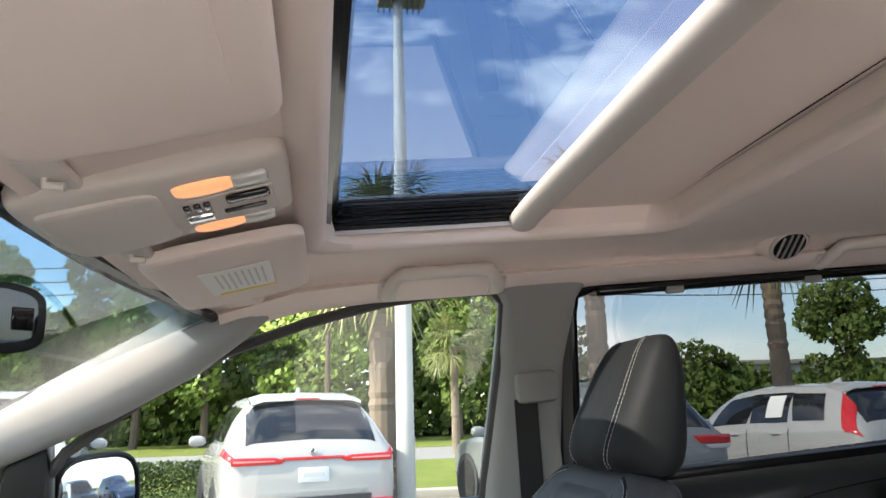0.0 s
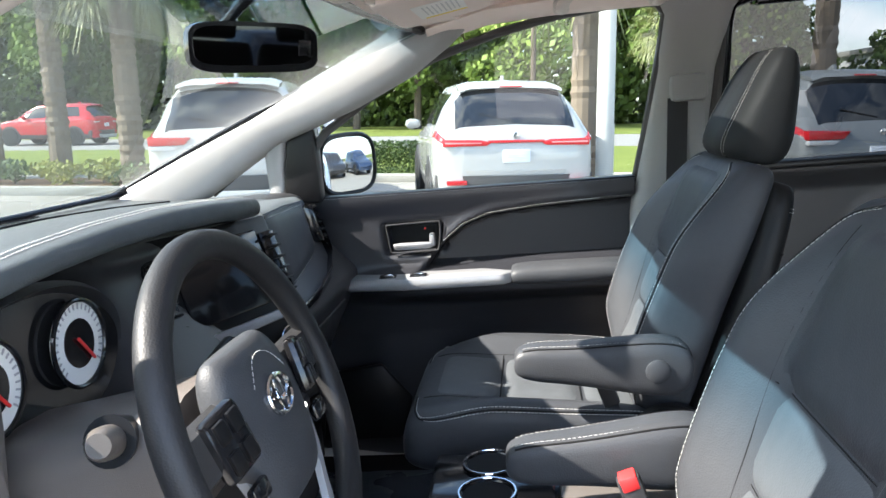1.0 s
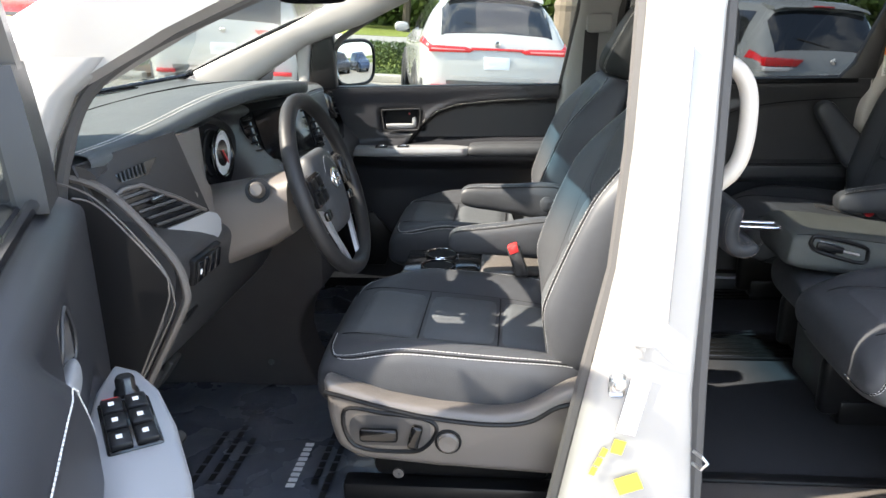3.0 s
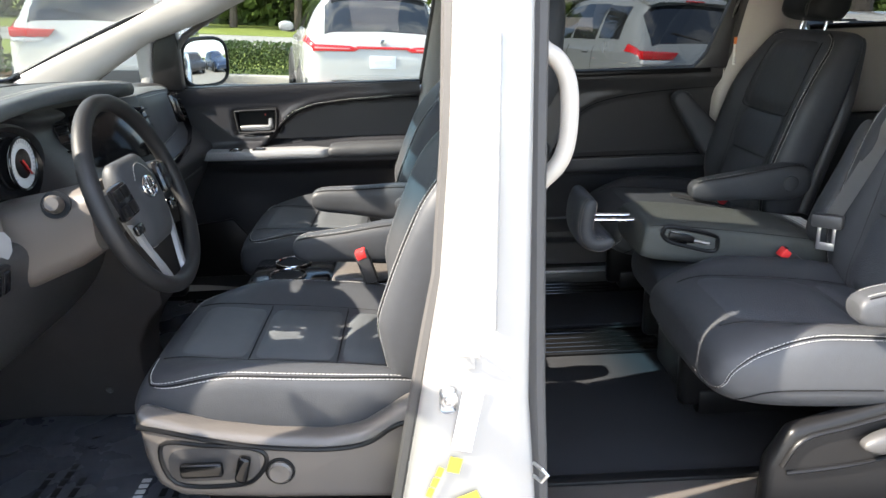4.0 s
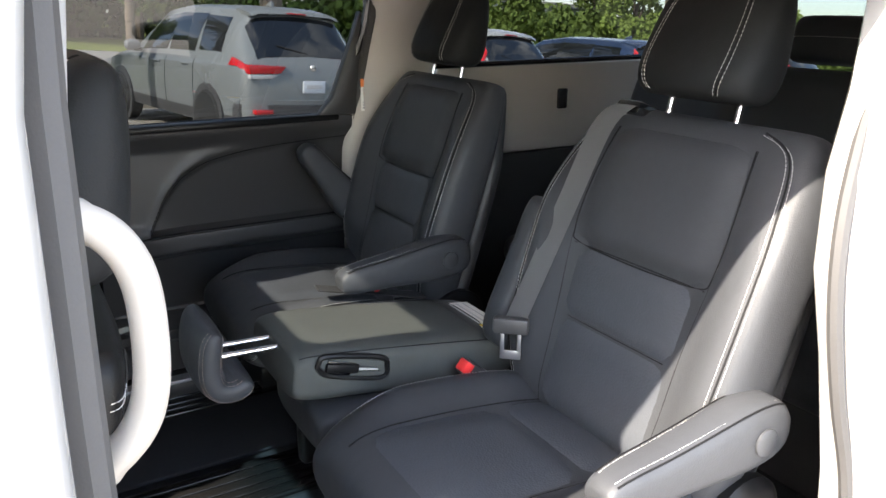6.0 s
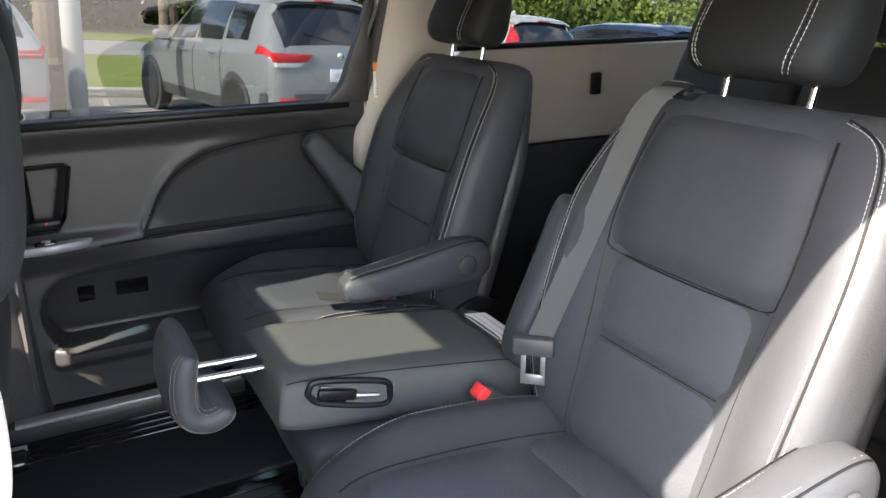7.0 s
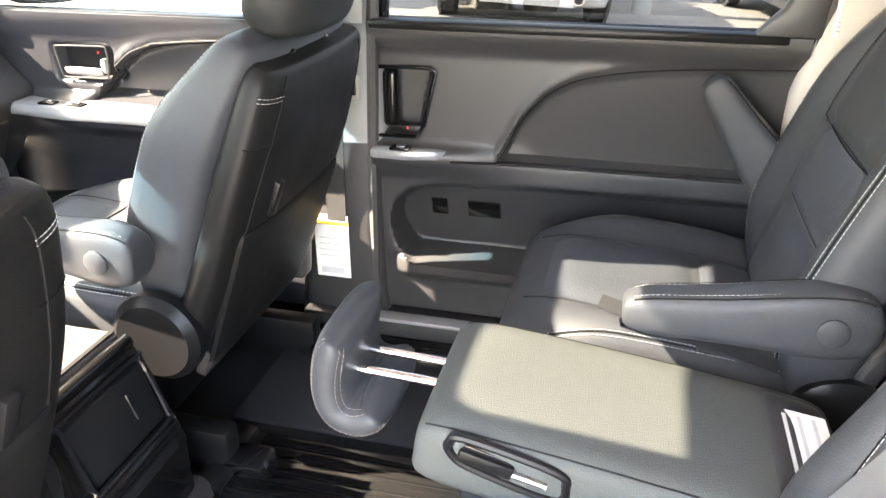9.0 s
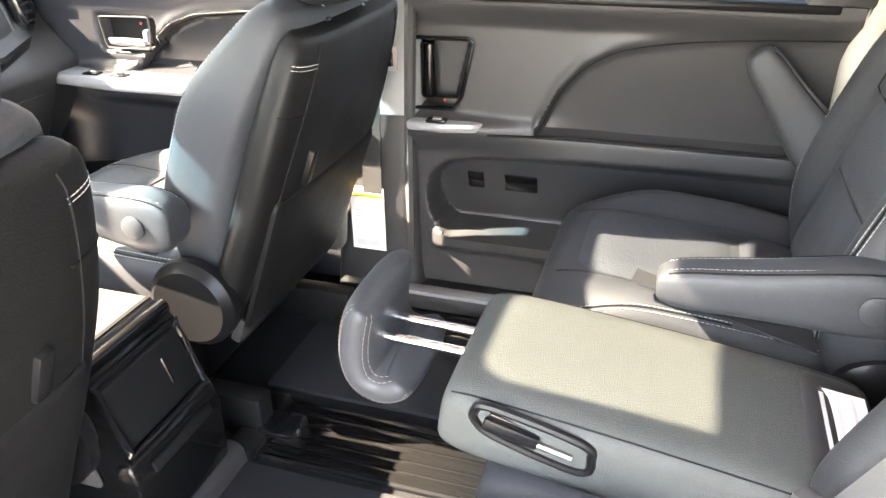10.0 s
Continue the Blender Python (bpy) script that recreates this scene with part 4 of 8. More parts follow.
part("label", moved(box((-0.010, -0.0012, -0.013), (0.010, 0.0, 0.013)), pose(0.070, -0.8695, 0.753, 0, 16, 0)), YELLOW, bp, "yellow inspection sticker", smooth=False)
part("label", moved(box((-0.021, -0.0012, -0.016), (0.021, 0.0, 0.016)), pose(0.090, -0.8705, 0.683, 0, -22, 0)), YELLOW, bp, "bright yellow tilted tag", smooth=False)
for k in range(3):
    part("print_bar", moved(box((-0.006, -0.0012, -0.030 + 0.02 * k), (0.004, 0.0, -0.014 + 0.02 * k)), pose(0.040, -0.8695, 0.725, 0, 24, 0)), YELLOW, bp, "line of yellow print", smooth=False)

# grab handle on the middle pillar
grab_handle = thing("grab_handle", "large cream grab handle on the middle pillar", "grab handle")
gh = smooth_path([(0.185, -0.735, 1.372), (0.215, -0.745, 1.372), (0.245, -0.75, 1.355), (0.262, -0.75, 1.315), (0.262, -0.75, 1.245), (0.248, -0.75, 1.20), (0.215, -0.745, 1.168), (0.185, -0.735, 1.155)], 6)
part("grip", tube(gh, [0.0165 if 8 < i < len(gh) - 8 else 0.019 for i in range(len(gh))], 14, flat=0.85), CREAM, grab_handle, "cream plastic grip")
for z in (1.372, 1.155):
    part("mount", box((0.165, -0.752, z - 0.026), (0.195, -0.716, z + 0.026), 0.008), CREAM, grab_handle, "cream mounting foot")


# frame of the sliding door opening, white, with its seal
rq = thing("wall_left_rear", "white painted body side behind the sliding door opening", "body side", kind="structure")
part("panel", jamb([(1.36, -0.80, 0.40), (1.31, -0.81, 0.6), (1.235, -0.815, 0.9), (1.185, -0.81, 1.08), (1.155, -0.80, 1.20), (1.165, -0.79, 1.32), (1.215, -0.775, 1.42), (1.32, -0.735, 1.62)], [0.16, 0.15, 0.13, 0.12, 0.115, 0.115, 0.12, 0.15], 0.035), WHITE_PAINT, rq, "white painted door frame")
part("seal", tube(smooth_path([(1.20, -0.815, 0.45), (1.175, -0.825, 0.62), (1.115, -0.83, 0.88), (1.065, -0.825, 1.03), (1.035, -0.82, 1.15), (1.035, -0.81, 1.25), (1.065, -0.795, 1.34), (1.13, -0.77, 1.45), (1.22, -0.735, 1.58)], 5), 0.010, 8), RUBBER, rq, "grey rubber door seal")
part("inner_trim", jamb([(1.44, -0.765, FLOOR), (1.40, -0.765, 0.8), (1.35, -0.765, 1.1), (1.34, -0.75, 1.3), (1.40, -0.715, 1.62)], 0.13, 0.03), PLASTIC, rq, "black inner pillar trim")
part("outer_skin", box((1.36, -0.97, 0.35), (2.6, -0.87, 1.25), 0.03), WHITE_PAINT, rq, "white rear body side")
for z in (0.93, 0.76):
    part("bracket", box((1.24, -0.858, z - 0.02), (1.265, -0.848, z + 0.02), 0.003), STEEL, rq, "metal door guide")
single("sill_left", box((-1.0, -0.90, 0.30), (1.30, -0.76, FLOOR + 0.02), 0.02), WHITE_PAINT, "white painted door sill", "sill", kind="structure")
single("step_edge", box((0.16, -0.502, FLOOR), (1.12, -0.470, FLOOR + 0.022), 0.006), PLASTIC_SHINE, "black rubber edge of the entry step", "sill", kind="structure")
single("step_plate", box((0.16, -0.742, FLOOR), (1.12, -0.504, FLOOR + 0.0165), 0.004), CHARCOAL, "grey moulded entry step plate", "sill", kind="structure")
single("sill_plate", box((0.20, -0.80, FLOOR + 0.018), (1.12, -0.745, FLOOR + 0.040), 0.008), PLASTIC_SHINE, "black scuff plate in the sliding door opening", "sill", kind="structure")
single("sill_plate", box((-0.85, -0.80, FLOOR + 0.018), (0.0, -0.745, FLOOR + 0.035), 0.008), PLASTIC_SHINE, "black scuff plate in the driver door opening", "sill", kind="structure")
# roof rails over the openings
for s, mat, nm in ((-1, WHITE_PAINT, "roof_rail_left"), (1, HEADLINER, "roof_rail_right")):
    rr = [[Vector((x, s * (0.715 + dy), roof_z(x, 0.72) + dz)) for dy, dz in (((-0.03, 0.01), (-0.02, -0.035), (0.02, -0.055), (0.07, -0.04), (0.09, 0.03), (0.05, 0.08)) if s < 0 else ((-0.05, 0.014), (-0.02, -0.004), (0.02, -0.014), (0.07, -0.006), (0.09, 0.03), (0.05, 0.08)))] for x in span(-0.44, 2.5, 20)]
    single(nm, loft(rr), mat, ("white painted" if s < 0 else "warm grey cloth") + " roof rail over the doors", "roof rail", kind="structure")
# front wall under the windshield and nose of the van
single("firewall", box((-1.72, -0.85, FLOOR), (-1.42, 0.85, 1.10), 0.03), CARPET, "black carpeted bulkhead under the dashboard", "bulkhead", kind="structure")
single("hood", sheet(lambda x, y: Vector((x, y, 1.12 - 0.16 * max(-1.6 - x, 0.0) ** 1.6 - 0.06 * (y / 0.9) ** 4)), span(-2.55, -1.56, 14), span(-0.88, 0.88, 14), (0, 0, -1), 0.02), WHITE_PAINT, "white van hood", "hood", kind="structure")
single("wall_right_outer", box((-1.5, 0.90, 0.35), (2.55, 0.96, 1.17), 0.03), WHITE_PAINT, "white outer body side", "body side", kind="structure")

# ---- driver door, standing open ----
DD = pose(-0.785, -0.88, 0, 0, 0, -64)
driver_door = thing("door_3", "open driver door with black trim and a silver switch panel", "door", kind="structure")
SEAM_D = [(0.40, 0.93), (0.46, 0.975), (0.51, 1.03), (0.565, 1.10), (0.60, 1.138), (0.64, 1.148), (1.0, 1.165)]
def dd_y(x, z):
    y = -0.010 - 0.067 * ease(1.165, 1.215, z) - 0.02 * ease(0.90, 0.70, z)
    lim = curve_at(SEAM_D, x)
    y += 0.030 * ease(lim + 0.030, lim - 0.016, z) * ease(0.93, 0.99, z) * ease(0.44, 0.54, x)
    y += 0.085 * ease(0.86, 0.93, z) * ease(0.980, 0.955, z) * ease(0.16, 0.34, x)
    bez = ease(0.345, 0.362, x) * ease(0.462, 0.445, x) * ease(1.030 + 0.3 * max(0.40 - x, 0), 1.045 + 0.3 * max(0.40 - x, 0), z) * ease(1.135, 1.120, z)
    return y - 0.028 * bez
def ddv(x, z, o=0.0):
    return DD @ Vector((x, dd_y(x, z) + o, z))
part("trim_panel", moved(sheet(lambda x, z: Vector((x, dd_y(x, z), z)), span(0.0, 0.95, 90), span(0.45, 1.215, 72), (0, -1, 0), 0.04), DD), DOOR_SKIN, driver_door, "black soft door trim panel")
part("outer_skin", moved(box((-0.06, -0.20, 0.36), (0.98, -0.10, 1.19), 0.03), DD), WHITE_PAINT, driver_door, "white outer door skin")
part("switch_panel", moved(prism([(0.215, 0.016), (0.25, 0.050), (0.32, 0.076), (0.42, 0.094), (0.55, 0.106), (0.66, 0.104), (0.70, 0.070), (0.66, 0.020), (0.52, 0.0), (0.42, -0.010), (0.30, -0.004)], "z", 0.950, 0.985, 0.008, 3), DD), SILVER, driver_door, "silver window switch panel")
swm = DD @ pose(0.408, 0.041, 0.985, 0, 0, 8)
swb = part("switch_block", moved(box((-0.066, -0.031, -0.003), (0.066, 0.031, 0.004), 0.004), swm), PIANO, driver_door, "black window switch block")
for i in range(3):
    for j in range(2):
        x, y = -0.044 + 0.044 * i, -0.0145 + 0.029 * j
        bt = part("window_switch", moved(box((x - 0.019, y - 0.0125, 0.002), (x + 0.019, y + 0.0125, 0.011), 0.003), swm), PLASTIC_SHINE, swb)
        part("mark", moved(box((x - 0.005, y - 0.004, 0.0106), (x + 0.005, y + 0.003, 0.0113)), swm), PAPER, bt, smooth=False)
part("switch_line", moved(box((-0.060, -0.024, 0.0106), (-0.0585, -0.005, 0.0113)), swm), RED, swb, smooth=False)
part("mirror_knob", lathe([(0.0, 0.0), (0.017, 0.0), (0.015, 0.007), (0.0125, 0.010), (0.0125, 0.022), (0.010, 0.026), (0.0, 0.026)], 24, DD @ pose(0.320, 0.036, 0.984)), PIANO, driver_door, "black mirror adjuster knob")
part("bezel", tube(smooth_path([ddv(x, z, 0.001) for x, z in ((0.383, 1.136), (0.345, 1.092), (0.350, 1.056), (0.424, 1.040), (0.462, 1.110), (0.420, 1.134))], 6, True), 0.0028, 8, True), PLASTIC, driver_door, "black handle surround")
part("pull", Pad(0.085, lambda v: 0.016, lambda v: 0.011, n=2.6, p=3, taper=0.3, m=DD @ pose(0.362, -0.014, 1.050, 90, 0, 180) @ pose(-0.085, 0, 0)).body(16, 12), SILVER, driver_door, "chrome inner door pull")
part("stitching", dashes([ddv(x, z, 0.0015) for x, z in [(p.x, p.y) for p in smooth_path([(0.49, 0.995, 0), (0.51, 1.022, 0), (0.564, 1.092, 0), (0.60, 1.128, 0), (0.64, 1.138, 0), (0.93, 1.15, 0)], 6)]], 0.0011), STITCH, driver_door, "pale curved stitching")
part("pull_cup", moved(prism([(0.47, 0.030), (0.50, 0.075), (0.60, 0.086), (0.66, 0.060), (0.62, 0.028), (0.52, 0.018)], "z", 0.965, 0.9755, 0.003), DD), PIANO, driver_door, "dark pull cup")
def frame_bar(path, w, d):
    return moved(loft([[Vector((x + dx * w, y + dy * d, z)) for dx, dy in ((-0.5, 0.5), (0.5, 0.5), (0.5, -0.5), (-0.5, -0.5))] for x, y, z in path]), DD)
part("window_frame", frame_bar([(0.06, -0.070, 1.20), (0.06, -0.072, 1.30), (0.058, -0.082, 1.38), (0.07, -0.095, 1.50), (0.13, -0.11, 1.60), (0.30, -0.12, 1.66)], 0.05, 0.055), CHARCOAL, driver_door, "dark window frame")
part("mirror_sail", frame_bar([(0.10, -0.060, 1.20), (0.095, -0.062, 1.27), (0.080, -0.072, 1.36), (0.065, -0.080, 1.40)], 0.12, 0.045), PLASTIC, driver_door, "black mirror cover")
part("window_frame", frame_bar([(0.93, -0.060, 1.20), (0.93, -0.075, 1.40), (0.91, -0.11, 1.62)], 0.06, 0.05), CHARCOAL, driver_door, "dark window frame")
part("belt_seal", moved(tube([(0.10, -0.058, 1.212), (0.94, -0.058, 1.215)], 0.010, 8), DD), PIANO, driver_door, "black window seal")
part("pane", moved(sheet(lambda x, z: Vector((x, -0.075 - 0.09 * (z - 1.2), z)), span(0.08, 0.93, 1), span(1.20, 1.62, 1)), DD), GLASS_CLEAR, driver_door, "clear side window", smooth=False)
dm = thing("wing_mirror", "white-cased driver wing mirror", "wing mirror")
part("housing", moved(Pad(0.20, lambda v: 0.07, lambda v: 0.085, n=2.8, p=3, taper=0.35, m=pose(0.10, -0.34, 1.28, 90, 0, 90)).body(28, 16), DD), WHITE_PAINT, dm)
part("arm", moved(box((0.06, -0.20, 1.20), (0.14, -0.09, 1.245), 0.012), DD), PIANO, dm)
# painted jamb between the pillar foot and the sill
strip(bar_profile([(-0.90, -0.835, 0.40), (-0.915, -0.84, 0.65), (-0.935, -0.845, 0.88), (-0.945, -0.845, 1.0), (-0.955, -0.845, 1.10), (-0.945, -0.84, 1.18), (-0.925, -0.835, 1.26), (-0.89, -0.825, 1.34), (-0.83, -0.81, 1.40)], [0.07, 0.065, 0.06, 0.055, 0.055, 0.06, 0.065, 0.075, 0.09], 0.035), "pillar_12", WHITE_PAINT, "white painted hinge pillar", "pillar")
single("door_seal", tube(smooth_path([(0.0, -0.79, 0.47), (-0.40, -0.80, 0.455), (-0.74, -0.80, 0.455), (-0.80, -0.80, 0.50), (-0.825, -0.805, 0.70), (-0.85, -0.81, 0.88), (-0.878, -0.81, 1.01), (-0.89, -0.81, 1.08), (-0.882, -0.805, 1.17), (-0.862, -0.80, 1.24), (-0.832, -0.795, 1.31), (-0.79, -0.79, 1.36), (-0.73, -0.785, 1.40), (-0.66, -0.775, 1.435), (-0.52, -0.755, 1.49), (-0.36, -0.735, 1.555), (-0.18, -0.725, 1.60), (0.05, -0.72, 1.615)], 4), 0.013, 8), RUBBER, "grey rubber seal round the driver door opening", "seal", kind="structure")

# ---- seats ----
def armrest(name, length, m, parent, mat, knob_side, drop=0.0, label=""):
    """A padded seat armrest: fat at the pivot, tapering to a rounded tip at x = 0."""
    pad = Pad(length, lambda v: 0.030 + 0.008 * v, lambda v: 0.036 + 0.022 * ease(0.2, 1.0, v), bend=lambda v: -drop * v, n=3.4, p=4.0, taper=0.35, m=m)
    arm = part(name, pad.body(26, 20), mat, parent, label)
    for sgn in (-1, 1):
        line = [pad.at(math.cos(a), math.sin(a), v) for v, a in ((v, (math.pi - 0.95 if sgn < 0 else 0.95)) for v in span(0.05, 0.96, 24))]
        part("piping", tube(line, 0.0017, 5), SEAM_AND_HOLLOW, arm)
        line2 = [p + m.to_3x3() @ Vector((0, -sgn * 0.006, 0.003)) for p in line]
        part("stitching", dashes(line2, 0.0004), STITCH, arm)
    if knob_side:
        km = m @ pose(length - 0.062, knob_side * 0.0365, -drop * 0.85, -90 * knob_side, 0, 0)
        part("knob", lathe([(0.0, 0.0), (0.021, 0.0), (0.021, 0.0035), (0.017, 0.006), (0.0, 0.006)], 24, km), LEATHER, arm, "round pivot cap")
    return arm


def head_rest(parent, m, width=0.122, height=0.20, rods=0.072, rod_len=0.07, thick=0.055):
    """A headrest on two rods; m: its foot, x up, z to the front."""
    pad = Pad(height, lambda v: width * (0.96 + 0.06 * math.sin(v * 3.0) - 0.12 * v), lambda v: thick * (1.20 - 0.72 * v), bend=lambda v: 0.018 - 0.02 * v, n=2.9, p=3.6, taper=0.30, m=m)
    head = part("headrest", pad.body(40, 22), HEAD_SHADE_LEATHER, parent, "black leather headrest with pale side seams")
    for s in (-1, 1):
        for o in (0.60, 0.665):
            part("stitching", dashes(pad.seam([(s * o, 0.03), (s * (o + 0.03), 0.3), (s * (o + 0.01), 0.7), (s * (o - 0.03), 0.93), (s * (o - 0.05), 0.99)], 0.0008), 0.00055), STITCH, head)
        part("piping", tube(pad.seam([(s * 0.632, 0.02), (s * 0.66, 0.3), (s * 0.64, 0.7), (s * 0.60, 0.93), (s * 0.58, 0.995)], -0.0006), 0.0016, 5), SEAM_AND_HOLLOW, head)
        part("rod", tube([m @ Vector((0.03, s * rods, 0.0)), m @ Vector((-rod_len, s * rods, 0.0))], 0.0055, 10), CHROME, parent, "chrome headrest rod")
        part("rod_guide", lathe([(0.0, 0), (0.020, 0), (0.019, 0.006), (0.012, 0.012), (0.0, 0.012)], 18, m @ pose(-rod_len + 0.018, s * rods, 0, 0, 90, 0)), PIANO, parent, "black rod guide")
    return head


def cushion(parent, m, length=0.54, half=0.262, front_seat=True, out=-1):
    pad = Pad(length, lambda v: half * (0.97 + 0.03 * math.sin(v * math.pi)), lambda v: (0.080 if front_seat else 0.094) - 0.018 * v, bolster=lambda v: 0.050 * ease(0.0, 0.35, v), bend=lambda v: -0.022 * (1 - v) ** 3, n=3.6 if front_seat else 3.0, p=4.6 if front_seat else 3.3, taper=0.30, m=m)
    c = part("seat", pad.body(52, 30), LEATHER, parent, "black leather seat cushion")
    if front_seat:
        for v0, v1 in ((0.10, 0.345), (0.36, 0.655), (0.67, 0.97)):
            part("insert", pad.patch(-0.50, 0.50, v0, v1, 0.006), LEATHER_GREY, c, "grey leather centre panel")
        for v in (0.352, 0.662):
            part("piping", tube(pad.seam([(-0.52, v), (-0.26, v), (0, v), (0.26, v), (0.52, v)], 0.0010), 0.0015, 5), SEAM_AND_HOLLOW, c)
    else:
        part("insert", pad.patch(-0.52, 0.52, 0.10, 0.60, 0.006), FABRIC, c, "finely perforated centre panel")
        part("insert", pad.patch(-0.52, 0.52, 0.605, 0.97, 0.006), FABRIC, c, "finely perforated centre panel")
    for s in (-1, 1):
        part("piping", tube(pad.seam([(s * 0.54, 0.06), (s * 0.535, 0.4), (s * 0.53, 0.98)], 0.0004), 0.0015, 6), SEAM_AND_HOLLOW, c)
        if front_seat:
            for o in (0.905, 0.94):
                part("stitching", dashes(pad.seam([(s * 0.5, 0.035), (s * 0.80, 0.05), (s * o, 0.12), (s * (o + 0.012), 0.4), (s * (o + 0.005), 0.72), (s * (o - 0.03), 0.97)], 0.0006), 0.0008), STITCH, c)
            part("piping", tube(pad.seam([(s * 0.45, 0.028), (s * 0.80, 0.045), (s * 0.925, 0.12), (s * 0.937, 0.4), (s * 0.93, 0.72), (s * 0.89, 0.98)], -0.0006), 0.0022, 5), SEAM_AND_HOLLOW, c)
            continue
        # double row that starts low on the front and turns along the outer edge
        def edge(v, turn, lift):
            a = radians(turn) if s > 0 else math.pi - radians(turn)
            p = pad.at(math.cos(a), math.sin(a), v)
            mid_ = pad.at(0.0, 0.0, max(v, 0.06))
            return p + (p - mid_).normalized() * lift
        for k, o in enumerate((0.0, 5.0)):
            part("stitching", dashes([edge(q.x, q.y, 0.0012) for q in smooth_path([(0.004, -62 - o, 0), (0.012, -35 - o, 0), (0.03, -5 - o, 0), (0.07, 16 - o, 0), (0.16, 27 - o, 0), (0.40, 31 - o, 0), (0.95, 31 - o, 0)], 8)], 0.0006), STITCH, c)
        part("piping", tube([edge(q.x, q.y, 0.0004) for q in smooth_path([(0.004, -64, 0), (0.012, -37, 0), (0.03, -7, 0), (0.07, 14, 0), (0.16, 25, 0), (0.40, 29, 0), (0.95, 29, 0)], 8)], 0.0014, 5), SEAM_AND_HOLLOW, c)
        part("piping", tube([edge(q.x, q.y, 0.0006) for q in smooth_path([(0.10, -60, 0), (0.09, -35, 0), (0.12, -14, 0), (0.22, -4, 0), (0.55, -2, 0)], 8)], 0.0014, 5), SEAM_AND_HOLLOW, c)
    return pad, c


def backrest(parent, m, length=0.62, half=0.245, front_seat=True, bol=0.058):
    pad = Pad(length, lambda v: half * (1.0 - 0.05 * (1 - v) ** 2 - 0.10 * ease(0.62, 1.0, v)), lambda v: 0.070 - 0.016 * v, bolster=lambda v: bol * ease(0.02, 0.25, v) * ease(1.0, 0.62, v) + 0.008, bend=lambda v: 0.020 * math.sin(v * math.pi) - 0.012 * v, n=3.4, p=5.0, taper=0.30, m=m)
    b = part("backrest", pad.body(52, 34), LEATHER, parent, "black leather backrest")
    mat = LEATHER_GREY if front_seat else FABRIC
    part("insert", pad.patch(-0.53, 0.53, 0.04, 0.337, 0.005), mat, b, "lower centre panel")
    part("insert", pad.patch(-0.54, 0.54, 0.337, 0.557, 0.005), mat, b, "middle centre panel")
    part("insert", pad.patch(-0.60, 0.60, 0.557, 0.94, 0.010 if front_seat else 0.014, 24, 20), LEATHER, b, "raised upper centre panel")
    if not front_seat:
        part("piping", tube(pad.seam([(-0.605, 0.93), (-0.60, 0.75), (-0.585, 0.60), (-0.54, 0.562), (-0.3, 0.553), (0, 0.550), (0.3, 0.553), (0.54, 0.562), (0.585, 0.60), (0.60, 0.75), (0.605, 0.93)], 0.0006), 0.0013, 6), SEAM_AND_HOLLOW, b, "dark joint round the upper panel")
    for v, w in ((0.337, 0.52), (0.557, 0.56)):
        part("piping", tube(pad.seam([(-w, v), (-w / 2, v), (0, v), (w / 2, v), (w, v)], -0.0008), 0.0013, 5), SEAM_AND_HOLLOW, b)
    for s in (-1, 1):
        part("piping", tube(pad.seam([(s * 0.535, 0.03), (s * 0.545, 0.35), (s * 0.59, 0.6), (s * 0.615, 0.93)], -0.0006), 0.0012, 6), SEAM_AND_HOLLOW, b)
        for o in (0.86, 0.90):
            part("stitching", dashes(pad.seam([(s * (o - 0.03), 0.05), (s * o, 0.2), (s * (o + 0.015), 0.5), (s * o, 0.78), (s * (o - 0.05), 0.93), (s * (o - 0.25), 0.975)], 0.0006), 0.00055), STITCH, b)
        part("piping", tube(pad.seam([(s * 0.85, 0.04), (s * 0.88, 0.2), (s * 0.895, 0.5), (s * 0.88, 0.78), (s * 0.83, 0.93), (s * 0.63, 0.98)], -0.0006), 0.0022, 5), SEAM_AND_HOLLOW, b)
    return pad, b


def buckle(parent, p, way, red=True):
    """A belt buckle on its stalk; way: degrees it leans to the rear."""
    m = pose(*p, 0, way, 0)
    b = part("buckle", moved(box((-0.016, -0.012, -0.04), (0.016, 0.012, 0.04), 0.005), m), PLASTIC, parent, "black seat belt buckle")
    part("button", moved(box((-0.012, -0.0135, 0.022), (0.012, 0.0135, 0.043), 0.003), m), RED, b, "red release button")
    part("stalk", moved(box((-0.011, -0.004, -0.13), (0.011, 0.004, -0.038), 0.002), m), BELT_BLACK, parent)
    return b


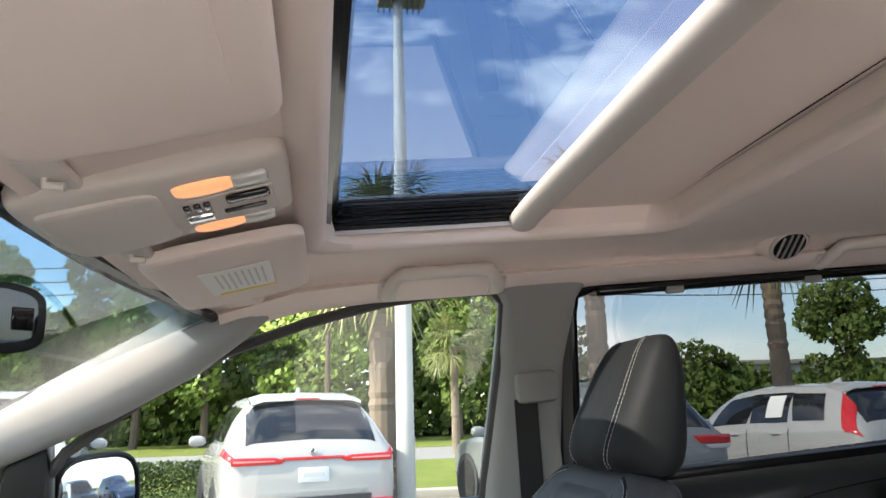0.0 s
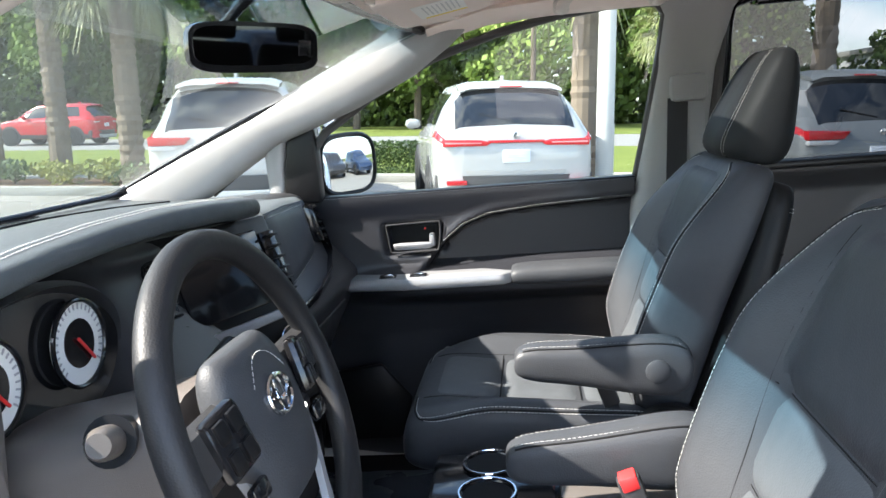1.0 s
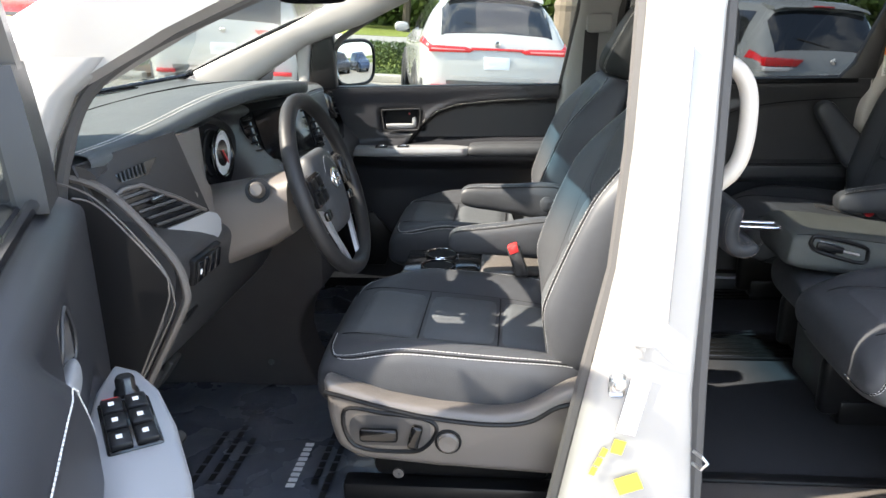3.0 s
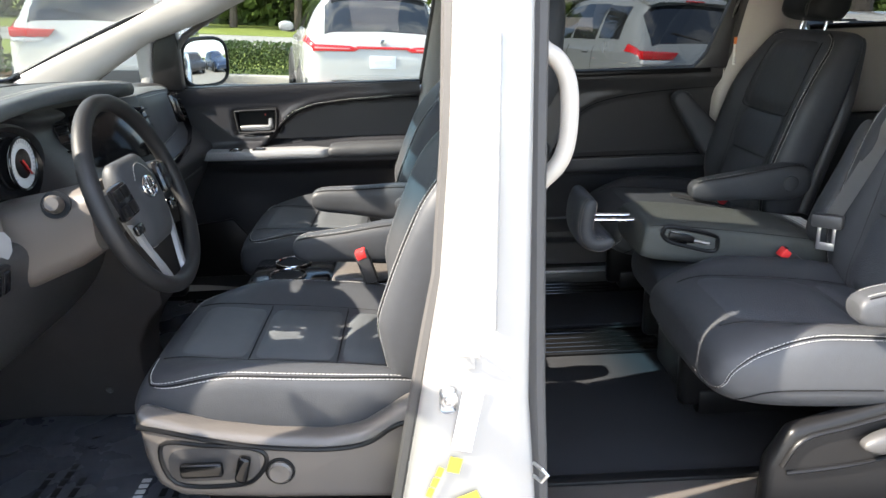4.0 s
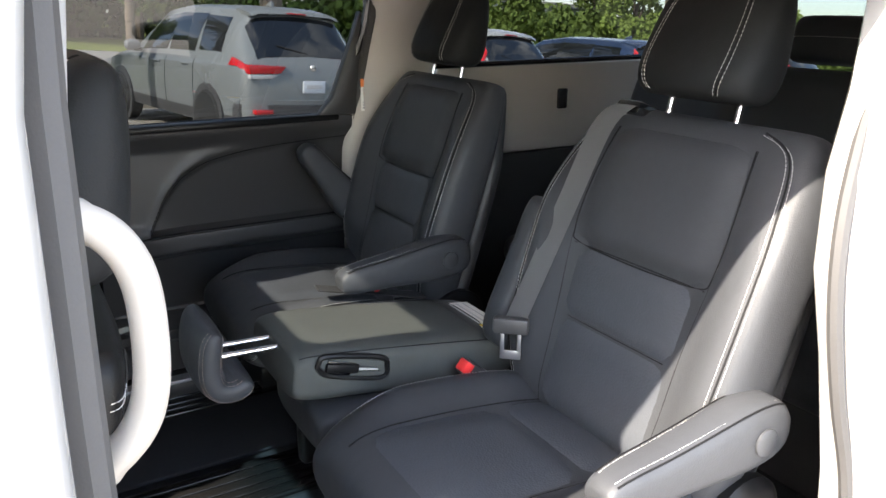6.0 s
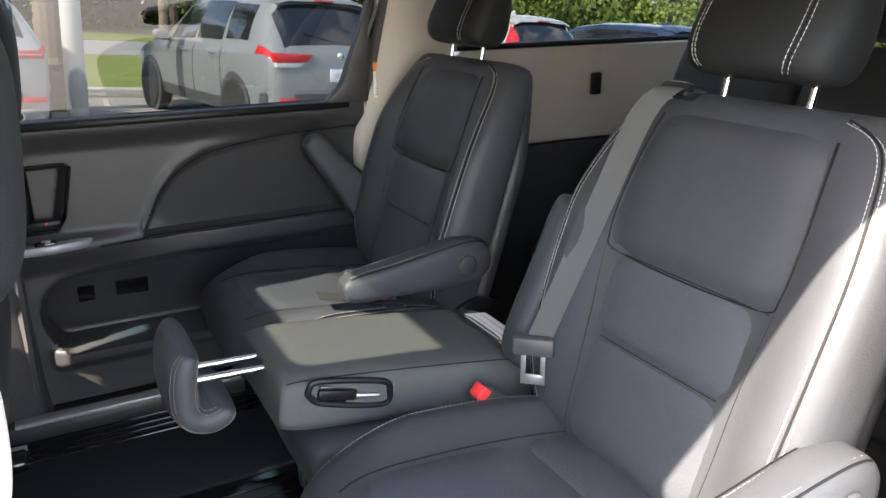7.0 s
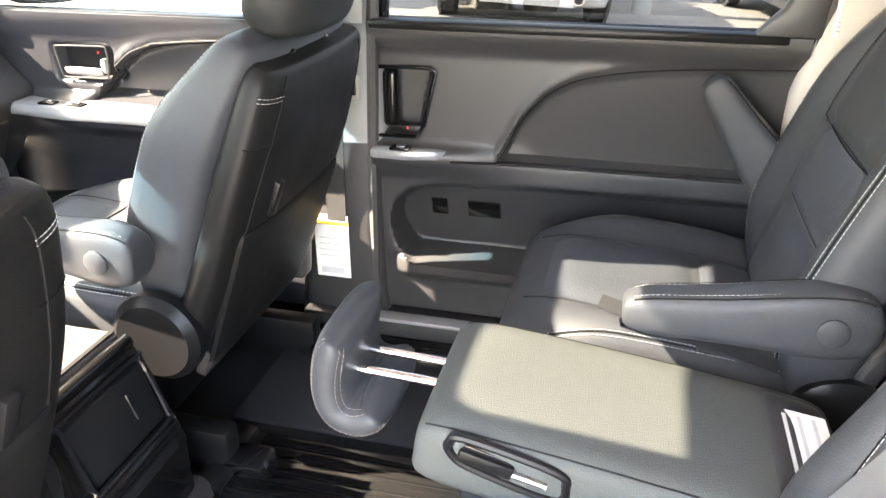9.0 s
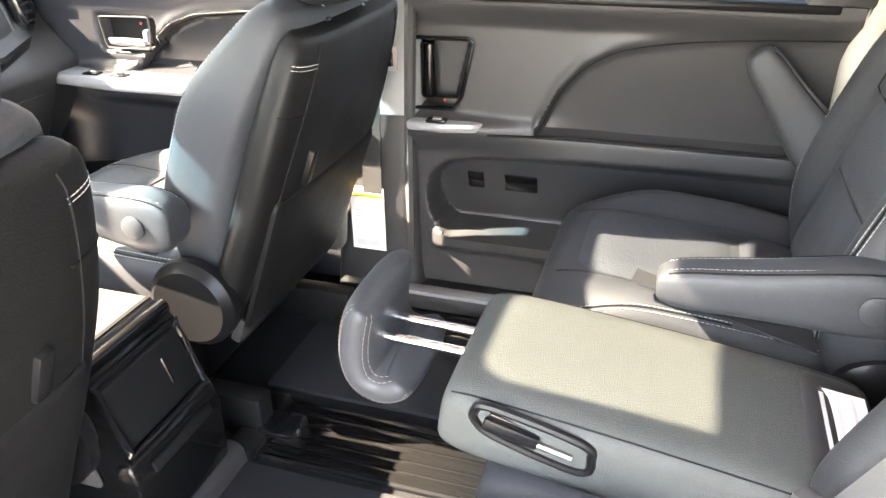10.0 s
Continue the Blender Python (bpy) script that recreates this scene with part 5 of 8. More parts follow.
def front_seat(yc, driver):
    out = -1 if driver else 1
    t = thing("front_seat", ("driver seat" if driver else "front passenger seat") + " in black leather with pale stitching", "car seat", "front seats")
    cushion(t, pose(-0.50, yc, 0.775, 0, 5, 0), out=out)
    bm_ = pose(0.0, yc, 0.765, 0, -69, 0)
    pad, back = backrest(t, bm_, 0.53)
    # back shell with its map pocket
    shell = Pad(0.60, lambda v: 0.252 * (1 - 0.10 * ease(0.6, 1, v)), lambda v: 0.044, bend=lambda v: -0.012 * math.sin(v * 3), n=3.2, p=6, taper=0.3, m=bm_ @ pose(-0.09, 0, -0.055))
    part("back_shell", shell.body(40, 24), SEAT_BACK_SHADE, back, "leather back cover")
    def behind(yf, v, lift=0.0008):
        c = power(yf, 1.6)
        return shell.at(c, -math.sqrt(max(1 - c * c, 0.0)), v) - bm_.to_3x3() @ Vector((0, 0, lift))
    for s in (-1, 1):
        part("piping", tube([behind(s * (0.86 - 0.10 * v), v) for v in span(0.05, 0.985, 30)], 0.0016, 5), SEAM_AND_HOLLOW, back)
    part("piping", tube([behind(y, 0.80) for y in span(-0.995, -0.72, 8)], 0.0014, 5), SEAM_AND_HOLLOW, back)
    part("piping", tube([behind(y, 0.80) for y in span(0.995, 0.72, 8)], 0.0014, 5), SEAM_AND_HOLLOW, back)
    for v in (0.925, 0.936):
        for s in (-1, 1):
            part("stitching", dashes([behind(s * y, v, 0.0010) for y in span(0.99, 0.74, 8)], 0.0006), STITCH, back)
    pocket = Pad(0.30, lambda v: 0.205 + 0.012 * v, lambda v: 0.016, n=3.6, p=8, taper=0.15, m=bm_ @ pose(-0.07, 0, -0.100))
    part("map_pocket", pocket.body(28, 16), SEAT_BACK_SHADE, back, "slack leather map pocket")
    hook = part("shopping_hook", moved(box((0.24, -0.012, -0.118), (0.31, 0.012, -0.095), 0.005), bm_ @ pose(0, -out * 0.13, 0)), PLASTIC_SHINE, back, "black bag hook")
    part("hem", moved(box((-0.105, -0.205, -0.100), (-0.045, 0.205, -0.078), 0.006), bm_), WELL, back, "carpet hem below the pocket")
    top = bm_ @ Vector((0.53, 0, 0))
    head_rest(t, pose(top.x + 0.035, yc, top.z - 0.012, 0, -77, 0), 0.140, 0.222, rod_len=0.05, thick=0.070)
    # side shield
    y0, y1 = yc + out * 0.245, yc + out * 0.305
    outline = [(-0.470, 0.800), (-0.463, 0.760), (-0.461, 0.715), (-0.447, 0.655), (-0.405, 0.627), (-0.25, 0.615), (0.06, 0.600), (0.075, 0.80), (0.035, 0.803), (-0.005, 0.792), (-0.040, 0.768), (-0.085, 0.740), (-0.145, 0.732), (-0.25, 0.741), (-0.35, 0.758), (-0.43, 0.783)]
    sh = part("side_shield", prism(outline, "y", y0, y1, 0.020, 4), CHARCOAL, t, "moulded charcoal side shield", angle=60)
    edge = smooth_path([(-0.462, y1 + out * 0.001, 0.775), (-0.42, y1 + out * 0.001, 0.764), (-0.34, y1 + out * 0.001, 0.742), (-0.25, y1 + out * 0.001, 0.724), (-0.145, y1 + out * 0.001, 0.715), (-0.075, y1 + out * 0.001, 0.724), (-0.02, y1 + out * 0.001, 0.757), (0.05, y1 + out * 0.001, 0.772)], 5)
    part("rib", tube(edge, 0.0045, 8), PLASTIC_SHINE, sh, "rolled upper edge of the shield")
    if driver:
        part("switch_surround", tube(smooth_path([(-0.425, y1, 0.738), (-0.35, y1, 0.733), (-0.275, y1, 0.724), (-0.250, y1, 0.704), (-0.268, y1, 0.668), (-0.305, y1, 0.652), (-0.41, y1, 0.662)], 5, True), 0.0045, 6, True), PLASTIC_SHINE, sh)
        part("switch_well", prism(rounded(-0.418, -0.262, 0.664, 0.728, 0.024), "y", y1 - 0.001, y1 + out * 0.0016, 0.001), PLASTIC, sh, "recess behind the switches")
        part("seat_switch", box((-0.398, y1 - 0.016, 0.676), (-0.324, y1 - 0.001, 0.704), 0.007, 3), PIANO_SATIN, sh, "seat adjuster bar")
        part("seat_switch", moved(box((-0.011, -0.009, -0.025), (0.011, 0.009, 0.025), 0.007, 3), pose(-0.291, y1 - 0.008, 0.688, 0, 15, 0)), PIANO_SATIN, sh, "upright seat adjuster")
        part("lumbar_ring", tube([(-0.229 + 0.0235 * math.cos(a), y1 - 0.001, 0.676 + 0.0235 * math.sin(a)) for a in span(0, 2 * math.pi * 27 / 28, 27)], 0.0026, 6, True), SEAM_AND_HOLLOW, sh, "dark ring round the switch")
        part("lumbar_switch", lathe([(0.0, 0.0), (0.021, 0), (0.021, 0.007), (0.017, 0.010), (0.0, 0.008)], 24, pose(-0.229, y1, 0.676, 90, 0, 0)), CHARCOAL, sh, "round lumbar switch")
        part("bolt", lathe([(0.0, 0.0), (0.011, 0), (0.011, 0.004), (0.006, 0.005), (0.0, 0.002)], 14, pose(-0.330, y1 + 0.018, 0.592, 90, 0, 0)), PLASTIC, sh, "bolt under the shield")
    part("base", box((-0.40, yc - 0.20, FLOOR + 0.09), (-0.03, yc + 0.20, 0.70), 0.02), PLASTIC_SHINE, t, "black seat base")
    for s in (-1, 1):
        part("rail", box((-0.46, yc + s * 0.21 - 0.025, FLOOR), (0.10, yc + s * 0.21 + 0.025, FLOOR + 0.095), 0.01), PLASTIC_SHINE, t, "black seat rail")
        part("rail_foot", box((0.09, yc + s * 0.21 - 0.035, FLOOR), (0.17, yc + s * 0.21 + 0.035, FLOOR + 0.035), 0.008), PIANO, t, "black rail foot")
    part("pivot_cover", lathe([(0.0, 0), (0.085, 0), (0.085, 0.02), (0.07, 0.035), (0.0, 0.035)], 28, pose(0.015, yc - out * 0.245, 0.75, 90 * out, 0, 0)), PLASTIC_SHINE, t, "round recliner cover")
    if driver:
        armrest("armrest", 0.30, pose(-0.275, yc - out * 0.295, 0.895, 0, -2, 0), t, LEATHER, -out, label="folded-down leather armrest")
    else:
        armrest("armrest", 0.31, pose(-0.265, yc - out * 0.295, 0.945, 0, 4, 0), t, LEATHER, -out, label="folded-down leather armrest")
    buckle(t, (-0.10, yc - out * 0.225, 0.865), -18)
    return t
front_seat(-0.44, True)
front_seat(0.44, False)


def second_row_seat(yc, x0, label, left):
    t = thing("second_row_seat", label, "car seat", "second row seats")
    cushion(t, pose(x0, yc, 0.788, 0, 6, 0), 0.54, 0.255, False)
    bm_ = pose(x0 + 0.475, yc, 0.76, 0, -73, 0)
    pad, back = backrest(t, bm_, 0.60, 0.275, False, 0.040)
    shell = Pad(0.60, lambda v: 0.255 * (1 - 0.20 * ease(0.6, 1, v)), lambda v: 0.036, n=3.2, p=6, taper=0.3, m=bm_ @ pose(0.0, 0, -0.050))
    part("back_shell", shell.body(32, 20), PLASTIC, back, "black back shell")
    top = bm_ @ Vector((0.60, 0, 0))
    head_rest(t, pose(top.x - 0.004, yc, top.z + 0.028, 0, -78, 0), 0.130, 0.205, rod_len=0.066, thick=0.068)
    for s in (-1, 1):
        y = yc + s * 0.235
        base = part("side_frame", prism([(x0 + 0.095, FLOOR + 0.03), (x0 + 0.095, 0.60), (x0 + 0.135, 0.672), (x0 + 0.235, 0.698), (x0 + 0.355, 0.732), (x0 + 0.435, 0.780), (x0 + 0.535, 0.812), (x0 + 0.60, 0.80), (x0 + 0.635, 0.62), (x0 + 0.635, FLOOR + 0.03)], "y", y - 0.022, y + 0.022, 0.016, 3), PLASTIC_SHINE, t, "black moulded seat side cover")
        yo = y + s * 0.022
        part("rib", tube(smooth_path([(x0 + 0.12, yo, 0.60), (x0 + 0.155, yo, 0.655), (x0 + 0.245, yo, 0.680), (x0 + 0.365, yo, 0.715), (x0 + 0.445, yo, 0.762), (x0 + 0.53, yo, 0.795)], 5), 0.008, 8, flat=0.6), PLASTIC_SHINE, base, "raised edge of the cover")
        part("rib", tube(smooth_path([(x0 + 0.13, yo, 0.585), (x0 + 0.24, yo, 0.595), (x0 + 0.33, yo, 0.615), (x0 + 0.41, yo, 0.66), (x0 + 0.47, yo, 0.735), (x0 + 0.535, yo, 0.775)], 5), 0.007, 8, flat=0.6), PLASTIC_SHINE, base, "raised rib in the cover")
        part("pivot_cover", lathe([(0.0, 0), (0.075, 0), (0.075, 0.015), (0.06, 0.026), (0.0, 0.026)], 28, pose(x0 + 0.52, yc + s * 0.255, 0.76, 90 * -s, 0, 0)), PLASTIC_SHINE, t, "round recliner cover")
        part("rail_foot", box((x0 + 0.14, y - 0.03, FLOOR), (x0 + 0.66, y + 0.03, FLOOR + 0.075), 0.01), PLASTIC_SHINE, t, "black rail carriage")
    return t
right_seat = second_row_seat(0.46, 0.60, "black leather captain seat beside the sliding door", False)
armrest("armrest", 0.335, pose(0.80, 0.19, 0.915, 0, -4, 0), right_seat, LEATHER, -1, label="lowered leather armrest")
armrest("armrest", 0.27, pose(0.925, 0.725, 1.130, 0, 52, 0), right_seat, LEATHER, 0, label="armrest folded upwards")
buckle(right_seat, (0.93, 0.235, 0.845), -35)
part("belt", moved(box((-0.22, -0.02, -0.002), (0.05, 0.02, 0.002)), pose(0.98, 0.215, 0.845, 0, 12, -8)), BELT_BLACK, right_seat, "black buckle strap")

left_seat = second_row_seat(-0.435, 0.565, "black leather captain seat at the open side door", True)
armrest("armrest", 0.335, pose(0.765, -0.715, 0.920, 0, -4, 0), left_seat, LEATHER, -1, label="lowered leather armrest")
armrest("armrest", 0.31, pose(1.105, -0.160, 1.150, 0, 108, 0), left_seat, LEATHER, 0, label="armrest folded upwards")
for x, z, r in ((0.935, 0.722, 8), (0.825, 0.648, 8)):
    lev = Pad(0.115, lambda v: 0.016 + 0.004 * math.sin(v * 3), lambda v: 0.016 + 0.008 * math.sin(v * 3), n=2.6, p=2.6, taper=0.55, m=pose(x - 0.005, -0.712, z, 0, -r, 0))
    part("lever", lev.body(22, 14), PLASTIC_GREY, left_seat, "grey seat release lever")
lab = part("label", prism([(0.972, 0.562), (1.105, 0.585), (1.108, 0.633), (0.975, 0.612)], "y", -0.6975, -0.6935), PAPER, left_seat, "white warning label on the seat base", smooth=False)
part("label_band", prism([(0.9745, 0.603), (1.1075, 0.624), (1.108, 0.634), (0.975, 0.613)], "y", -0.6990, -0.6970), ORANGE, lab, smooth=False)
# three-point belt built into the seat
belt_path = smooth_path([(1.185, -0.300, 1.342), (1.155, -0.300, 1.342), (1.13, -0.275, 1.300), (1.085, -0.252, 1.17), (1.035, -0.240, 1.05), (0.980, -0.240, 0.945)], 5)
belt_bm = bmesh.new()
rows = [(belt_bm.verts.new(p + Vector((0.006, -0.023, 0))), belt_bm.verts.new(p + Vector((-0.006, 0.023, 0.0)))) for p in belt_path]
for a, b in zip(rows, rows[1:]):
    belt_bm.faces.new((a[0], a[1], b[1], b[0]))
bmesh.ops.solidify(belt_bm, geom=belt_bm.faces[:], thickness=0.0022)
part("belt", belt_bm, BELT_GREY, left_seat, "grey seat belt webbing")
tm = pose(0.968, -0.243, 0.938, 0, 0, 48)
part("tongue_holder", moved(box((-0.012, -0.034, -0.016), (0.012, 0.034, 0.016), 0.006), tm), PLASTIC_GREY, left_seat, "black belt guide")
part("tongue", join(moved(box((-0.002, -0.020, -0.062), (0.002, -0.012, -0.010), 0.001), tm), moved(box((-0.002, 0.012, -0.062), (0.002, 0.020, -0.010), 0.001), tm), moved(box((-0.002, -0.020, -0.070), (0.002, 0.020, -0.052), 0.001), tm)), STEEL, left_seat, "steel belt tongue")
buckle(left_seat, (0.925, -0.190, 0.825), -50)
part("belt_guide", moved(box((-0.025, -0.03, -0.012), (0.03, 0.03, 0.012), 0.008), pose(1.19, -0.300, 1.335, 0, 20, 0)), PIANO, left_seat, "black belt guide on the shoulder")

# folded middle seat with its headrest hanging forward
mid = thing("middle_seat", "narrow middle seat with its backrest folded flat as a tray", "car seat", "second row seats")
tray = Pad(0.50, lambda v: 0.128 + 0.010 * v, lambda v: 0.055, bend=lambda v: 0.004 * math.sin(3 * v), n=5.0, p=8.0, taper=0.22, m=pose(0.575, -0.010, 0.872, 0, 8, 0))
tb = part("backrest", tray.body(56, 30), leather("sueded leather", (0.056, 0.060, 0.056), rough=0.70, cell=520.0, bump=0.5), mid, "folded back in soft sueded leather")
for s in (-1, 1):
    edge_t = [tray.at(math.cos(a), math.sin(a), v) for v, a in ((v, (0.62 if s > 0 else math.pi - 0.62)) for v in span(0.02, 0.98, 30))]
    part("piping", tube(edge_t, 0.0013, 5), SEAM_AND_HOLLOW, tb, "side seam")
# dark patch that paints the shade over the tray's rear end
part("insert", tray.patch(-0.90, 0.90, 0.80, 0.985, 0.002), PLASTIC, tb, "black patch for the shaded rear of the tray")
part("latch_surround", tube(smooth_path([(0.622, -0.139, 0.900), (0.640, -0.140, 0.909), (0.742, -0.141, 0.884), (0.756, -0.141, 0.864), (0.742, -0.140, 0.842), (0.645, -0.138, 0.868), (0.622, -0.138, 0.886)], 5, True), 0.0055, 8, True), PLASTIC_SHINE, mid, "black latch surround")
part("latch_recess", prism([(0.632, 0.868), (0.735, 0.850), (0.748, 0.868), (0.640, 0.900)], "y", -0.1400, -0.130, 0.002), PIANO, mid)
part("latch_lever", moved(box((-0.036, -0.010, -0.009), (0.030, 0.0, 0.009), 0.004), pose(0.668, -0.138, 0.880, 0, 14, 0)), PLASTIC_SHINE, mid, "black latch lever")
part("latch_pin", tube([(0.690, -0.143, 0.873), (0.735, -0.143, 0.862)], 0.004, 8), STEEL, mid, "bright latch pin")
cush_mid = Pad(0.45, lambda v: 0.135, lambda v: 0.065, n=4, p=5, taper=0.2, m=pose(0.62, 0.0, 0.735))
part("seat", cush_mid.body(30, 18), LEATHER, mid, "narrow leather cushion under the folded back")
part("base", box((0.70, -0.11, FLOOR), (1.02, 0.11, 0.70), 0.02), PLASTIC, mid, "black seat base")
for s in (-1, 1):
    part("rod", tube([(0.45, s * 0.024 - 0.008, 0.905), (0.60, s * 0.024 - 0.008, 0.898)], 0.006, 12), CHROME, mid, "chrome headrest rod")
jp = smooth_path([(0.462, 0, 0.968), (0.452, 0, 0.945), (0.446, 0, 0.910), (0.447, 0, 0.880), (0.458, 0, 0.858), (0.480, 0, 0.850), (0.500, 0, 0.856), (0.510, 0, 0.868)], 5)
def hook_ring(i, yc=0.002, half=0.090, h=0.027, n=3.0, count=28):
    """Padded cross-section at one point of the hook."""
    d = (jp[min(i + 1, len(jp) - 1)] - jp[max(i - 1, 0)]).normalized()
    nrm = Vector((d.z, 0, -d.x))
    f = abs(2 * i / (len(jp) - 1) - 1)
    k = max(1 - f ** 9, 0.0) ** 0.5 if 0 < i < len(jp) - 1 else 0.35
    return [jp[i] + nrm * (h * k * power(math.sin(2 * math.pi * q / count), 2 / n)) + Vector((0, yc + half * (0.90 + 0.10 * k) * power(math.cos(2 * math.pi * q / count), 2 / n), 0)) for q in range(count)]
rings = [hook_ring(i) for i in range(len(jp))]
hm = part("headrest", loft(rings), LEATHER, mid, "hook-shaped leather headrest", angle=80)
for q in (11, 12, 16, 17):
    part("stitching", dashes([r[q] + (r[q] - sum(r, Vector()) / len(r)).normalized() * 0.0008 for r in rings[1:-1]], 0.00042), STITCH_WARM, hm)
LM = pose(1.00, -0.01, 0.868, 0, 8, 0)
ml = part("label", moved(box((0.0, -0.09, 0.0), (0.06, 0.07, 0.003)), LM), PAPER, mid, "white instruction label", smooth=False)
for k in range(3):
    part("label_line", moved(box((0.005 + 0.018 * k, -0.065, 0.0032), (0.010 + 0.018 * k, 0.06, 0.0036)), LM), PRINT, ml, smooth=False)
part("label_band", moved(box((0.003, -0.088, 0.0032), (0.057, -0.072, 0.0036)), LM), YELLOW, ml, smooth=False)

# third row bench
bench = thing("third_row_seat", "black leather third row bench with low headrests", "car seat")
for yc in (-0.45, 0.0, 0.45):
    w = 0.225 if yc else 0.21
    p3 = Pad(0.62, lambda v: w, lambda v: 0.07, bolster=lambda v: 0.02, n=3.6, p=5, taper=0.25, m=pose(2.02, yc, 0.75, 0, -72, 0))
    part("backrest", p3.body(32, 20), LEATHER, bench, "black leather backrest")
    h3 = Pad(0.13, lambda v: 0.13, lambda v: 0.05, n=2.8, p=3.5, taper=0.3, m=pose(2.20, yc, 1.36, 0, -76, 0))
    h = part("headrest", h3.body(28, 16), LEATHER, bench, "low black headrest")
    part("stitching", dashes(h3.seam([(-0.85, 0.5), (0, 0.5), (0.85, 0.5)], 0.0008), 0.0009), STITCH, h)
p3c = Pad(0.50, lambda v: 0.68, lambda v: 0.075, n=5, p=5, taper=0.08, m=pose(1.58, 0, 0.74))
part("seat", p3c.body(40, 18), LEATHER, bench, "black leather bench cushion")
part("base", box((1.65, -0.62, FLOOR), (2.15, 0.62, 0.68), 0.03), PLASTIC, bench)

# ---- dashboard and controls ----
dash = thing("dashboard", "black dashboard with stitched top pad and charcoal trim", "dashboard")
def dash_profile(y):
    """Section of the dashboard at y: (x, z) points, from the glass over the top and down to the knees."""
    drv = gauss(y + 0.43, 0.24)
    mid_ = gauss(y, 0.16)
    end = (abs(y) / 0.80) ** 6
    left = ease(-0.36, -0.56, y)
    rec = 0.075 * ease(-0.63, -0.585, y) * ease(-0.19, -0.235, y)     # hollow for the dials
    return [(-1.62, 1.08), (-1.40, 1.155 - 0.02 * end), (-1.12, 1.215 + 0.012 * drv - 0.02 * end), (-0.93, 1.238 + 0.030 * drv - 0.02 * end), (-0.845, 1.235 + 0.035 * drv - 0.02 * end),
            (-0.815 - rec, 1.215 + 0.035 * drv - 0.02 * end), (-0.835 + 0.01 * mid_ - rec, 1.185 + 0.02 * drv), (-0.80 + 0.015 * mid_ - rec, 1.12), (-0.735 + 0.012 * left - 0.5 * rec, 1.045 + 0.02 * left), (-0.700 - 0.03 * mid_, 1.005 + 0.035 * left), (-0.705 - 0.03 * mid_, 0.965 + 0.02 * left),
            (-0.76, 0.86), (-0.83, 0.77), (-0.95, 0.70), (-1.30, 0.68), (-1.62, 0.75)]
def dense(profile):
    return [Vector((p.x, 0, p.y)) for p in smooth_path([(a, b, 0) for a, b in profile], 4, True)]
rings = []
for y in span(-0.80, 0.80, 40):
    ring = dense(dash_profile(y))
    rings.append([Vector((p.x, y, p.z)) for p in ring])
part("body", loft(rings), PLASTIC, dash, "black dash body", angle=50)
# the pad's stitched edge bulges toward the driver over the dials and the display
EDGE_X = [(-0.80, -0.842), (-0.70, -0.806), (-0.60, -0.783), (-0.50, -0.765), (-0.40, -0.752), (-0.30, -0.734), (-0.20, -0.704), (-0.10, -0.681), (0.0, -0.676), (0.08, -0.690), (0.125, -0.708), (0.17, -0.790), (0.30, -0.826), (0.80, -0.850)]
EDGE_Z = [(-0.80, 1.233), (-0.70, 1.246), (-0.60, 1.260), (-0.50, 1.276), (-0.40, 1.288), (-0.30, 1.296), (-0.20, 1.300), (-0.10, 1.296), (0.0, 1.288), (0.08, 1.281), (0.125, 1.275), (0.17, 1.258), (0.30, 1.248), (0.80, 1.215)]
def pad_at(y, k):
    """The pad's skin: k = 0 at the edge, 1 at the windshield."""
    ex, ez = curve_at(EDGE_X, y), curve_at(EDGE_Z, y)
    xb, zb = -1.50 + 0.145 * (y / 0.79) ** 2, 1.222 + 0.016 * (y / 0.79) ** 2
    x = ex + (xb - ex) * k
    return Vector((x, y, zb + (ez - zb) * (1 - k ** 1.7) + 0.006 * math.sin(math.pi * min(k * 3, 1)) ))
pad_rings = []
for y in span(-0.79, 0.79, 64):
    e = pad_at(y, 0)
    nose = smooth_path([(e.x - 0.030, y, e.z - 0.034), (e.x + 0.004, y, e.z - 0.030), (e.x + 0.012, y, e.z - 0.016), (e.x + 0.006, y, e.z - 0.003), tuple(e + Vector((-0.008, 0, 0.001)))], 4)
    pad_rings.append(nose + [pad_at(y, k) for k in (0.05, 0.1, 0.18, 0.3, 0.45, 0.6, 0.8, 1.0)])
pad_bm = bmesh.new()
grid_v = [[pad_bm.verts.new(p) for p in r] for r in pad_rings]
for i in range(len(grid_v) - 1):
    for j in range(len(grid_v[0]) - 1):
        pad_bm.faces.new((grid_v[i][j], grid_v[i + 1][j], grid_v[i + 1][j + 1], grid_v[i][j + 1]))
bmesh.ops.solidify(pad_bm, geom=pad_bm.faces[:], thickness=0.010)
top_pad = part("top_pad", pad_bm, DASH_TOP, dash, "grained black top pad", angle=60)
for k in (0.022, 0.040):
    part("stitching", dashes([pad_at(y, k) + Vector((0, 0, 0.0016)) for y in span(-0.785, 0.115, 60)], 0.0009), STITCH, top_pad, "double row of pale stitching")
part("fold", tube([pad_at(y, 0.42 - 0.25 * ease(-0.7, 0.1, y)) + Vector((0, 0, 0.0005)) for y in span(-0.74, 0.05, 30)], 0.0022, 6), SEAM_AND_HOLLOW, top_pad, "crease across the pad")
part("defroster_vent", box((-1.425, -0.52, 1.222), (-1.390, 0.52, 1.2335), 0.004), PIANO, dash, "long black defroster slot")
part("sensor", lathe([(0, 0), (0.02, 0), (0.016, 0.012), (0, 0.015)], 16, pose(-1.30, -0.05, 1.230)), PIANO, dash)

